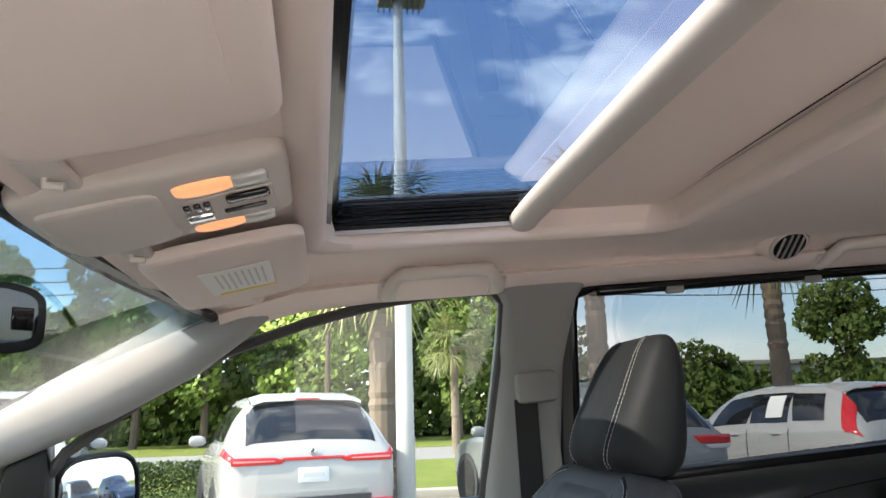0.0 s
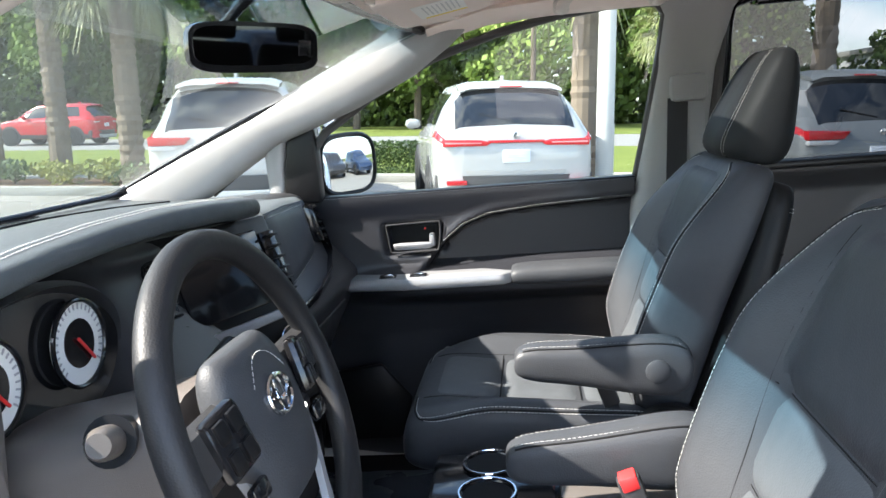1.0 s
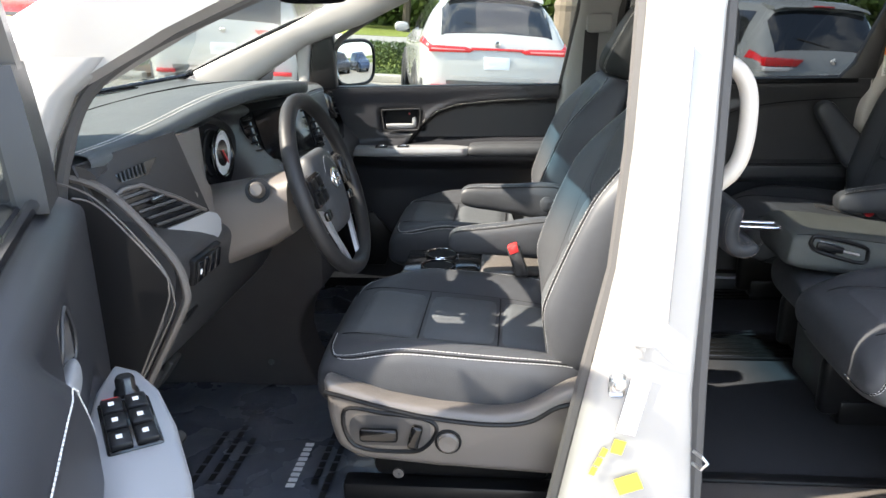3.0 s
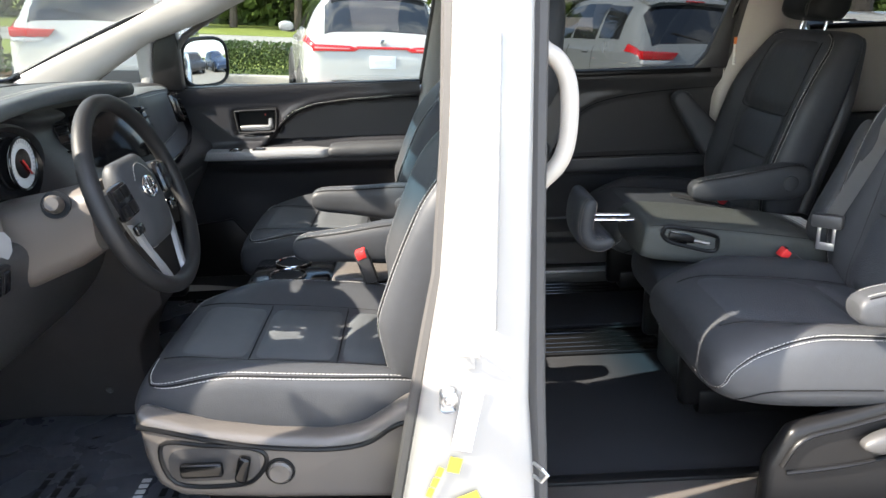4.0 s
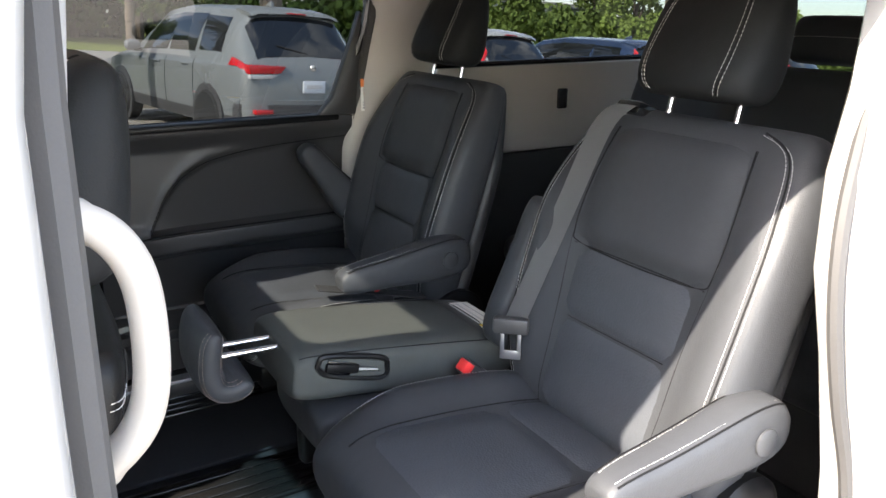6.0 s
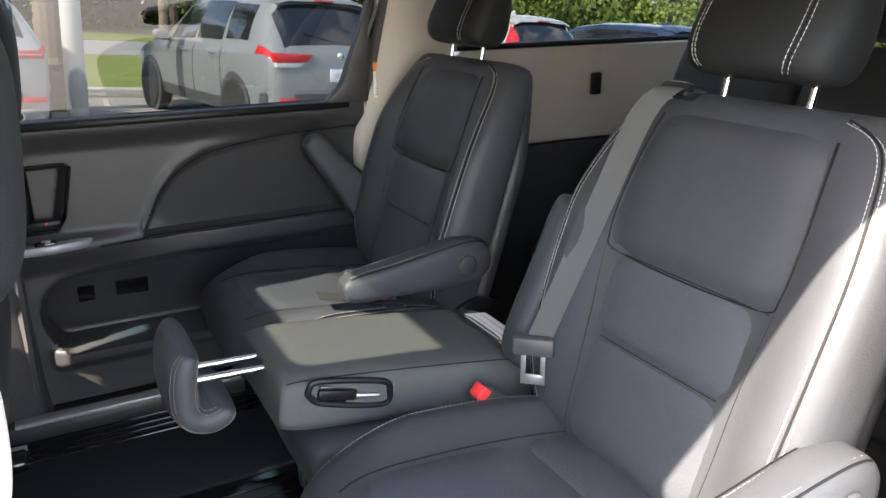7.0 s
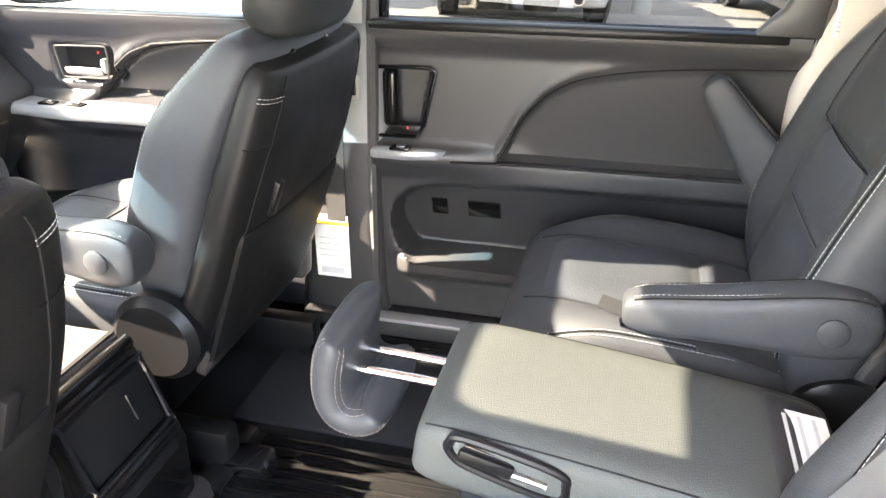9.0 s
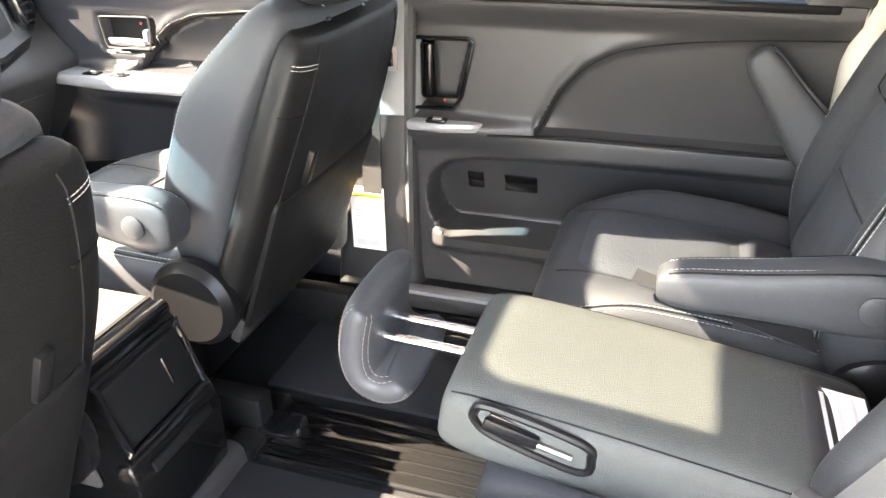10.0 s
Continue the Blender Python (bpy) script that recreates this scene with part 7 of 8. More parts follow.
part("pocket_rim", tube(smooth_path([(0.070, -0.098, 0.655), (0.036, -0.098, 0.757), (0.030, -0.088, 0.766), (0.030, 0.088, 0.766), (0.036, 0.098, 0.757), (0.070, 0.098, 0.655), (0.073, 0.088, 0.648), (0.073, -0.088, 0.648)], 4, True), 0.0055, 8, True), PIANO, pocket_c, "rolled gloss rim")
part("pocket_rib", tube([(0.060, 0.035, 0.690), (0.046, 0.035, 0.735)], 0.0025, 6), PIANO, pocket_c)
part("top_roll", tube([(0.004, -0.112, 0.782), (0.004, 0.112, 0.782)], 0.014, 12), PIANO_SATIN, con, "rolled rear edge of the console")
part("lid_groove", box((-0.018, -0.106, 0.8005), (-0.010, 0.106, 0.8035)), SEAM_AND_HOLLOW, lidc, "dark groove behind the lid", smooth=False)

# ---- overhead ----
def visor(yc, x0, x1, w, label, mirror=False):
    t = thing("sun_visor", label, "sun visor", "sun visors")
    xm = (x0 + x1) / 2
    tilt = -9
    p = Pad(x1 - x0, lambda v: w, lambda v: 0.013, n=6, p=5, taper=0.30, m=pose(x0, yc, roof_z(x0, 0) - 0.020, 0, tilt, 0))
    part("panel", p.body(40, 20), HEADLINER, t, "grey cloth visor panel")
    return t, p
dv, dvp = visor(-0.41, -0.475, -0.276, 0.195, "lowered-flat driver sun visor with a covered mirror")
part("mirror_cover", sheet(lambda u, v: dvp.m @ Vector((u, v, -0.0155)), span(0.035, 0.165, 2), span(-0.11, 0.10, 2), Vector((0, 0, -1)), 0.002), HEADLINER, dv, "cloth mirror flap")
pv, pvp = visor(0.345, -0.475, -0.268, 0.195, "passenger sun visor with a white warning label")
lb = part("label", sheet(lambda u, v: pvp.m @ Vector((u, v, -0.0140)), span(0.06, 0.155, 2), span(-0.10, 0.07, 2), Vector((0, 0, -1)), 0.0008), PAPER, pv, "white warning label")
for k in range(8):
    part("print_line", sheet(lambda u, v: pvp.m @ Vector((u, v, -0.0152)), span(0.078 + 0.009 * k, 0.081 + 0.009 * k, 1), span(-0.08, 0.025 + 0.010 * (k % 3), 1), Vector((0, 0, -1)), 0.0002), PRINT, lb, smooth=False)
part("label_band", sheet(lambda u, v: pvp.m @ Vector((u, v, -0.0152)), span(0.07, 0.155, 1), span(0.057, 0.07, 1), Vector((0, 0, -1)), 0.0004), YELLOW, lb, smooth=False)
for s, yy in ((-1, -0.16), (1, 0.13)):
    cl = thing("visor_clip", "grey plastic sun visor clip", "visor clip", "visor clips")
    z = roof_z(-0.47, yy) - 0.006
    part("base", box((-0.485, yy - 0.036, z - 0.012), (-0.450, yy + 0.036, z), 0.005), TRIM_OVER, cl)
    part("hook", tube([(-0.470, yy, z - 0.010), (-0.470, yy, z - 0.018), (-0.455, yy, z - 0.020)], 0.004, 8), TRIM_OVER, cl)

oc = thing("overhead_console", "grey overhead console with lit map lamps and buttons", "overhead console")
OC = pose(-0.395, 0.012, roof_z(-0.395, 0.0) - 0.004, 0, -10, 0)
part("body", moved(Pad(0.255, lambda v: 0.110 - 0.008 * v, lambda v: 0.022, n=4, p=5, taper=0.35, m=pose(-0.140, 0, 0)).body(36, 20), OC), TRIM_OVER, oc, "grey moulded console")
part("glasses_lid", moved(Pad(0.112, lambda v: 0.086, lambda v: 0.010, n=4, p=4, taper=0.35, m=pose(-0.124, 0, -0.018)).body(28, 14), OC), TRIM_OVER, oc, "closed glasses holder lid")
for s in (-1, 1):
    part("map_lamp", moved(Pad(0.060, lambda v: 0.018, lambda v: 0.007, n=2.8, p=2.8, taper=0.5, m=pose(0.0, s * 0.068, -0.018)).body(20, 12), OC), LAMP_AMBER, oc, "lit amber map lamp")
    part("lamp_lens", moved(box((0.056, s * 0.068 - 0.016, -0.025), (0.092, s * 0.068 + 0.016, -0.016), 0.005), OC), LENS_CLEAR, oc, "clear lamp lens")
part("switch_plate", moved(box((0.0, -0.044, -0.024), (0.095, 0.044, -0.016), 0.005), OC), TRIM_OVER, oc)
for k in range(3):
    part("button", moved(box((0.003 + 0.010 * k, -0.035, -0.028), (0.010 + 0.010 * k, -0.014, -0.023), 0.002), OC), PIANO, oc)
part("roof_switch", moved(box((0.002, -0.006, -0.031), (0.030, 0.018, -0.023), 0.003), OC), CHROME, oc, "bright sunroof switch")
part("display", moved(box((0.046, -0.042, -0.028), (0.090, -0.018, -0.022), 0.004), OC), PIANO, oc, "black indicator window")
part("slot", moved(box((0.040, 0.004, -0.0275), (0.085, 0.012, -0.022), 0.002), OC), PIANO, oc)

rvm = thing("rear_view_mirror", "black framed rear view mirror on the windshield", "rear view mirror")
RM = pose(-0.620, 0.0, 1.520, 0, 6, -33)
part("housing", loft([[RM @ Vector((d, a * s, b * s)) for a, b in oval(0, 0, 0.122, 0.038, 32, 4.5)] for d, s in ((-0.045, 0.55), (-0.035, 0.85), (-0.012, 1.0), (0.0, 1.0))]), PIANO, rvm, "gloss black mirror shell")
part("mirror_glass", loft([[RM @ Vector((d, a, b)) for a, b in oval(-0.002, 0.002, 0.113, 0.029, 32, 4.5)] for d in (0.0, 0.0015)]), MIRROR_DIM, rvm, "mirror glass", smooth=False)
part("stem", tube([(-0.645, 0.01, 1.53), (-0.67, 0.01, 1.575), (-0.70, 0.01, 1.60)], 0.012, 10), PIANO, rvm)
part("wiring_cover", tube([(-0.672, 0.005, 1.560), (-0.61, -0.06, 1.582), (-0.545, -0.125, 1.600)], [0.008, 0.010, 0.011], 10), PIANO, rvm, "black wiring cover along the glass")
part("button", moved(box((0.0015, 0.080, -0.012), (0.0030, 0.105, 0.012), 0.001), RM), PIANO, rvm)

def grab(x0, x1, y, label):
    t = thing("grab_handle", label, "grab handle", "ceiling grab handles")
    xm = (x0 + x1) / 2
    zo, zi = roof_z(xm, 0.705) - 0.012, roof_z(xm, 0.635) - 0.020
    p = smooth_path([(x0, 0.712, zo + 0.012), (x0, 0.700, zo - 0.004), (x0 + 0.002, 0.668, (zo + zi) / 2 - 0.010), (x0 + 0.022, 0.640, zi), (x0 + 0.05, 0.632, zi + 0.002), (x1 - 0.05, 0.632, zi + 0.002), (x1 - 0.022, 0.640, zi), (x1 - 0.002, 0.668, (zo + zi) / 2 - 0.010), (x1, 0.700, zo - 0.004), (x1, 0.712, zo + 0.012)], 4)
    part("grip", tube(p, 0.0135, 12), TRIM_OVER, t)
    for x in (x0, x1):
        part("mount", moved(box((x - 0.020, -0.026, -0.012), (x + 0.020, 0.026, 0.012), 0.009), pose(0, 0.692, zo + 0.006, -28, 0, 0)), TRIM_OVER, t)
grab(-0.12, 0.10, 0.672, "warm grey grab handle over the passenger door")
grab(0.83, 1.09, 0.672, "warm grey grab handle over the sliding door")
rv = thing("roof_vent", "round slotted air vent in the headliner", "air vent")
RV = pose(0.715, 0.626, roof_z(0.715, 0.626) - 0.012, -36, 0, 0)
part("boss", moved(lathe([(0.040, 0.03), (0.066, 0.03), (0.050, 0.004), (0.043, -0.002), (0.040, 0.0)], 32), RV), HEADLINER, rv, "cloth-covered collar round the vent")
part("bezel", moved(lathe([(0.034, 0.0), (0.043, 0.0), (0.042, -0.006), (0.038, -0.009), (0.034, -0.006)], 32), RV), TRIM_OVER, rv)
part("backing", moved(lathe([(0.0, -0.008), (0.035, -0.008), (0.035, -0.001), (0.0, -0.001)], 28), RV), SEAM_AND_HOLLOW, rv)
for k in (-1.5, -0.5, 0.5, 1.5):
    h = math.sqrt(0.034 ** 2 - (0.0145 * k) ** 2)
    part("slat", moved(box((0.0145 * k - 0.0016, -h, -0.0125), (0.0145 * k + 0.0016, h, -0.006), 0.001), RV), TRIM_BEIGE, rv)

# belts on the right-hand middle pillar
sb = thing("seat_belt", "black front passenger seat belt on the middle pillar", "seat belt", "seat belts")
part("anchor_cover", box((0.13, 0.735, 1.375), (0.22, 0.775, 1.44), 0.014), TRIM_GREY, sb, "grey upper belt guide")
part("track", box((0.125, 0.757, 1.20), (0.215, 0.782, 1.43), 0.010), TRIM_GREY, sb, "grey height adjuster")
part("webbing", sheet(lambda u, v: Vector((0.150 - 0.035 * v + u, 0.752 - 0.01 * math.sin(v * 3) + 0.03 * (1.38 - (1.38 - 0.75 * v)) , 1.385 - 0.75 * v)), span(-0.024, 0.024, 1), span(0, 1, 12), (0, 1, 0), 0.003), BELT_BLACK, sb, "black belt webbing")
part("tongue", box((0.095, 0.730, 1.02), (0.14, 0.755, 1.06), 0.006), PIANO, sb)
bsw = thing("pillar_switch", "small switch on the middle pillar trim", "switch")
part("bezel", moved(box((-0.018, -0.004, -0.028), (0.018, 0.006, 0.028), 0.005), pose(0.175, 0.776, 1.06)), TRIM_BEIGE, bsw)
part("button", moved(box((-0.010, -0.008, -0.016), (0.010, 0.0, 0.016), 0.003), pose(0.175, 0.774, 1.06)), PIANO, bsw)
wl = thing("warning_label", "white and yellow warning label on the black pillar trim", "label", "labels")
part("sheet", box((0.060, 0.7665, 0.580), (0.148, 0.7685, 0.748)), PAPER, wl, smooth=False)
part("band", box((0.060, 0.7655, 0.722), (0.148, 0.7660, 0.732)), YELLOW, wl, smooth=False)
for k in range(4):
    part("print_line", box((0.070, 0.7655, 0.685 - 0.016 * k), (0.118 + 0.006 * (k % 3), 0.7660, 0.688 - 0.016 * k)), PRINT, wl, smooth=False)
part("print_mark", box((0.072, 0.7655, 0.590), (0.132, 0.7660, 0.606)), PRINT, wl, smooth=False)
al = thing("warning_label", "white label with an orange head on the rear pillar trim", "label", "labels")
part("sheet", box((1.125, 0.7555, 1.215), (1.165, 0.7575, 1.285)), PAPER, al, smooth=False)
part("band", box((1.125, 0.7545, 1.285), (1.165, 0.7575, 1.308)), ORANGE, al, smooth=False)
part("mark", lathe([(0.008, 0), (0.011, 0), (0.011, 0.0006), (0.008, 0.0006)], 20, pose(1.145, 0.7553, 1.263, 90, 0, 0)), ORANGE, al)
for k in range(3):
    part("print_line", box((1.130, 0.7548, 1.222 + 0.008 * k), (1.16, 0.7554, 1.226 + 0.008 * k)), INK, al, smooth=False)

for ob in list(scene.collection.objects):
    if ob not in BEFORE and ob.parent is None:
        ob.matrix_basis = CAR @ ob.matrix_basis

# ---- outside ----
def strip_ground(name, y0, y1, z, mat, label, x0=-160, x1=160, kind="structure", n=40):
    return single(name, sheet(lambda x, y: Vector((x, y, z)), span(x0, x1, n), span(y0, y1, 6), (0, 0, -1), 0.05), mat, label, name.split("_")[0], kind=kind)
single("ground", sheet(lambda x, y: Vector((x, y, -0.06)), span(-1500, 1500, 10), span(-1500, 1500, 10)), GRASS, "flat grassland round the car lot", "ground", kind="structure")
strip_ground("pavement", -60, 12.6, 0.0, ASPHALT, "sun-bleached car lot surface")
strip_ground("verge_near", 13.0, 24.0, 0.02, GRASS, "mown grass verge behind the lot")
single("kerb", box((-120, 12.6, -0.05), (120, 12.95, 0.14), 0.03), CONCRETE, "pale concrete kerb along the lot", "kerb", kind="structure")
strip_ground("road", 24.0, 34.0, 0.0, ROAD, "pale asphalt road beyond the verge")
strip_ground("verge_far", 34.0, 70.0, 0.02, GRASS, "grass strip before the woods")


def wheel(parent, x, y, r, w, side):
    t = part("tyre", lathe([(r * 0.62, -w / 2), (r * 0.9, -w / 2), (r, -w * 0.35), (r, w * 0.35), (r * 0.9, w / 2), (r * 0.62, w / 2)], 28, pose(x, y, r, 90, 0, 0)), TYRE, parent)
    part("rim", lathe([(0.0, side * w * 0.30), (r * 0.14, side * w * 0.34), (r * 0.2, side * w * 0.26), (r * 0.56, side * w * 0.40), (r * 0.64, side * w * 0.46), (r * 0.64, side * w * 0.2)], 28, pose(x, y, r, 90, 0, 0)), ALLOY, t)
    for k in range(5):
        part("spoke", moved(box((-0.02, side * w * 0.30, 0.04), (0.02, side * w * 0.44, r * 0.6), 0.006), pose(x, y, r, 0, 72 * k, 0)), ALLOY, t)


def parked_suv(label, m, length=4.6, width=1.86, height=1.67, paint=WHITE_PAINT, style=0, group="parked cars", paper=False):
    """Nose at +x, rear bumper at x = 0, on z = 0."""
    t = thing("parked_car", label, "car", group)
    W, H, k = width / 2, height, length / 4.6
    # stations: x, underside, roof or hood height, belt height, half width at the belt, half width at the top
    st = [(0.0, 0.36, 0.93, 0.92, 0.76, 0.62), (0.035, 0.31, 1.03, 0.98, 0.875, 0.68), (0.10, 0.28, 1.14, 1.02, 0.935, 0.70), (0.20, 0.27, 1.29, 1.05, 0.965, 0.685), (0.34, 0.27, 1.46, 1.06, 0.98, 0.665), (0.50, 0.27, H - 0.07, 1.06, 0.99, 0.655), (0.72, 0.27, H - 0.02, 1.06, 1.0, 0.665),
          (1.3, 0.27, H, 1.045, 1.0, 0.69), (2.0, 0.27, H - 0.005, 1.03, 1.0, 0.70), (2.55, 0.27, H - 0.07, 1.01, 1.0, 0.69), (3.0, 0.27, H - 0.27, 1.0, 0.99, 0.70), (3.4, 0.27, 1.10, 0.99, 0.985, 0.74), (3.8, 0.27, 1.02, 0.96, 0.97, 0.76), (4.2, 0.28, 0.93, 0.88, 0.93, 0.74), (4.45, 0.30, 0.80, 0.76, 0.85, 0.66), (4.58, 0.36, 0.62, 0.60, 0.70, 0.55)]
    def at(x):
        x = x / k
        return [curve_at([(q[0], q[c]) for q in st], x) for c in range(1, 6)]
    def half(x):
        low, top, belt, a, b = at(x)
        a, b, h = a * W, b * W, top - belt
        return smooth_path([(0, low, 0), (a * 0.84, low, 0), (a * 0.955, low + 0.06, 0), (a * 0.985, low + 0.22, 0), (a, min(0.72, belt - 0.1), 0), (a * 0.99, belt - 0.07, 0), (a * 0.962, belt, 0), ((a * 0.95 + b) / 2 + 0.012, belt + 0.52 * h, 0), (b, top - min(0.10, 0.25 * h), 0), (b * 0.90, top - min(0.035, 0.1 * h), 0), (b * 0.5, top, 0), (0, top + 0.012, 0)], 4)
    def skin_at(x, i, side, o=0.0):
        """A point on the body side: i runs 0 at the keel to 11 at the roof's middle."""
        pts = half(x)
        f = min(max(i * 4, 0), len(pts) - 1.001)
        j = int(f)
        p = pts[j].lerp(pts[j + 1], f - j)
        d = (pts[j + 1] - pts[j]).normalized()
        p = p + Vector((d.y, -d.x, 0)) * o
        return Vector((x, side * p.x, p.y))
    def patch(name, mat, x0, x1, i0, i1, side, lab="", o=0.006, nx=6, ni=5, slant=0.0, parent=None, thick=0.008):
        out = Vector((0, side, 0)) if i1 < 9 else Vector((-0.5, 0, 1))
        return part(name, sheet(lambda u, v: skin_at(x0 + (x1 - x0) * u + slant * v, i0 + (i1 - i0) * v, side, o), span(0, 1, nx), span(0, 1, ni), -out, thick), mat, parent or t, lab)
    rings = []
    for x in [q * k for q in (0.0, 0.015, 0.035, 0.065, 0.10, 0.15, 0.20, 0.27, 0.34, 0.42, 0.50, 0.60, 0.72, 0.95, 1.3, 1.65, 2.0, 2.3, 2.55, 2.78, 3.0, 3.2, 3.4, 3.6, 3.8, 4.0, 4.2, 4.34, 4.45, 4.53, 4.58)]:
        hp = half(x)
        rings.append([Vector((x, p.x, p.y)) for p in hp] + [Vector((x, -p.x, p.y)) for p in hp[-2:0:-1]])
    part("body", loft(rings), paint, t, angle=50)
    for sx in (0.86 * k, 3.62 * k):
        for s in (-1, 1):
            part("wheel_arch", lathe([(0.0, -0.012), (0.415, -0.012), (0.415, 0.012), (0.0, 0.012)], 32, pose(sx, s * (W * 0.985 + 0.004), 0.37, 90, 0, 0)), UNDER, t, "dark wheel arch")
            wheel(t, sx, s * (W - 0.09), 0.355, 0.235, -s)
    # rear window in one curved sheet
    def rear(u, v):
        x = (0.105 + 0.345 * v) * k
        w = 7.75 + 3.25 * (1 - abs(u))
        return skin_at(x, w, 1 if u >= 0 else -1, 0.007)
    part("rear_window", sheet(rear, span(-1, 1, 14), span(0, 1, 6), (0.5, 0, -1), 0.008), GLASS_CAR, t, "dark curved rear window")
    part("spoiler", loft([[Vector((x, y, z)) for x, z in ((0.40 * k, H - 0.085 - dz), (0.44 * k, H - 0.045 - dz), (0.75 * k, H + 0.005 - dz), (0.75 * k, H - 0.06 - dz))] for y, dz in ((-W * 0.64, 0.05), (-W * 0.5, 0.012), (0, 0), (W * 0.5, 0.012), (W * 0.64, 0.05))]), paint, t, "roof spoiler")
    part("brake_light", box((0.395 * k, -0.13, H - 0.083), (0.41 * k, 0.13, H - 0.066), 0.004), TAIL_RED, t)
    part("aerial", prism([(1.0, H), (1.20, H), (1.03, H + 0.075)], "y", -0.02, 0.02, 0.006), paint, t, "shark-fin aerial")
    part("wiper", tube([(0.13, 0.02, 1.19), (0.19, W * 0.42, 1.28)], 0.010, 6), PIANO, t)
    for s in (-1, 1):
        patch("side_window", GLASS_CAR, 0.62 * k, 1.18 * k, 6.35, 7.75, s, "dark side window", slant=0.10)
        patch("side_window", GLASS_CAR, 1.28 * k, 2.02 * k, 6.3, 7.85, s, "dark side window")
        patch("side_window", GLASS_CAR, 2.10 * k, 2.90 * k, 6.3, 7.8, s, "dark side window", slant=-0.22)
        if paper:
            patch("paper", PAPER, 1.38 * k, 1.70 * k, 6.5, 7.6, s, "white paper sheet in the window", o=0.016)
        patch("door_seam", SEAM_AND_HOLLOW, 1.225 * k, 1.240 * k, 2.4, 6.0, s, o=0.002, nx=1, ni=10, thick=0.002)
        patch("door_seam", SEAM_AND_HOLLOW, 2.06 * k, 2.075 * k, 2.4, 6.0, s, o=0.002, nx=1, ni=10, thick=0.002)
        patch("cladding", UNDER, 0.16 * k, 4.40 * k, 1.5, 2.75, s, "dark lower cladding", o=0.006, nx=24, ni=4)
        part("wing_mirror", Pad(0.13, lambda v: 0.11, lambda v: 0.075, n=2.6, p=2.6, taper=0.4, m=pose(2.84 * k, s * (W + 0.09), 1.12)).body(20, 12), paint, t)
        part("mirror_arm", box((2.86 * k, s * (W + 0.02) - 0.06, 1.04), (2.93 * k, s * (W + 0.02) + 0.06, 1.09), 0.01), PIANO, t)
        for hx in (1.36, 2.22):
            part("door_handle", tube([skin_at(hx * k, 5.0, s, 0.004), skin_at((hx + 0.03) * k, 5.0, s, 0.022), skin_at((hx + 0.17) * k, 5.0, s, 0.022), skin_at((hx + 0.20) * k, 5.0, s, 0.004)], 0.011, 8), paint, t)
        part("lamp", box((4.22 * k, s * W * 0.56, 0.70), (4.36 * k, s * W * 0.84, 0.79), 0.02), TAIL_CLEAR, t, "headlamp")
        if style == 0:
            patch("tail_light", TAIL_RED, 0.03 * k, 0.34 * k, 5.35, 6.15, s, "wide red tail light", o=0.012, nx=8)
            part("tail_light", prism([(s * W * 0.88, 0.925), (s * W * 0.885, 1.005), (s * W * 0.42, 0.995), (s * W * 0.30, 0.965), (s * W * 0.36, 0.93)], "x", -0.016, 0.09, 0.008), TAIL_RED, t, "wide red tail light")
            part("lens_strip", prism([(s * W * 0.86, 0.955), (s * W * 0.86, 0.975), (s * W * 0.42, 0.968), (s * W * 0.42, 0.955)], "x", -0.019, 0.0, 0.002), TAIL_PINK, t, "pale strip in the tail light")
        elif style == 1:
            patch("tail_light", TAIL_RED, 0.03 * k, 0.36 * k, 5.5, 6.3, s, "red tail light", o=0.012, nx=8)
            part("tail_light", prism([(s * W * 0.90, 0.955), (s * W * 0.905, 1.06), (s * W * 0.40, 1.05), (s * W * 0.48, 0.965)], "x", -0.014, 0.10, 0.010), TAIL_RED, t, "red tail light")
            part("tail_lens", prism([(s * W * 0.89, 0.90), (s * W * 0.89, 0.953), (s * W * 0.50, 0.955), (s * W * 0.60, 0.905)], "x", -0.012, 0.08, 0.008), TAIL_CLEAR, t, "clear lower tail lens")
        else:
            patch("tail_light", TAIL_RED, 0.05 * k, 0.26 * k, 5.2, 8.3, s, "tall red tail light", o=0.012, nx=6, ni=14, slant=0.24)
        part("reflector", box((-0.062, s * W * 0.74 - 0.13, 0.50), (0.03, s * W * 0.74 + 0.10, 0.55), 0.008), TAIL_RED, t, "red bumper reflector")
        if style == 0:
            ex = part("exhaust", tube([(-0.105, s * W * 0.56, 0.37), (0.15, s * W * 0.56, 0.37)], 0.062, 18, flat=0.8), CHROME, t, "chrome tailpipe")
            part("bore", tube([(-0.109, s * W * 0.56, 0.37), (0.0, s * W * 0.56, 0.37)], 0.046, 18, flat=0.8), PIANO, ex)
    if style == 0:
        part("light_bar", box((-0.014, -W * 0.34, 0.962), (0.03, W * 0.34, 0.992), 0.006), TAIL_RED, t, "thin red light bar")
    def lip(w, z0, z1, d, n=12):
        return loft([[Vector((x + d * (1 - abs(u) ** 3), u * W * w, z)) for x, z in ((0.16 * u * u, z0), (0.15 * u * u - 0.01, z1), (0.30, z1), (0.30, z0))] for u in span(-1, 1, n)])
    part("bumper", lip(0.965, 0.40, 0.60, -0.085), UNDER, t, "grey rear bumper")
    part("bumper_top", lip(0.955, 0.602, 0.66, -0.075), paint, t, "painted bumper top")
    part("skid_plate", prism([(-W * 0.52, 0.29), (W * 0.52, 0.29), (W * 0.74, 0.44), (W * 0.42, 0.425), (-W * 0.42, 0.425), (-W * 0.74, 0.44)], "x", -0.095, 0.10, 0.012), SKID, t, "silver skid plate")
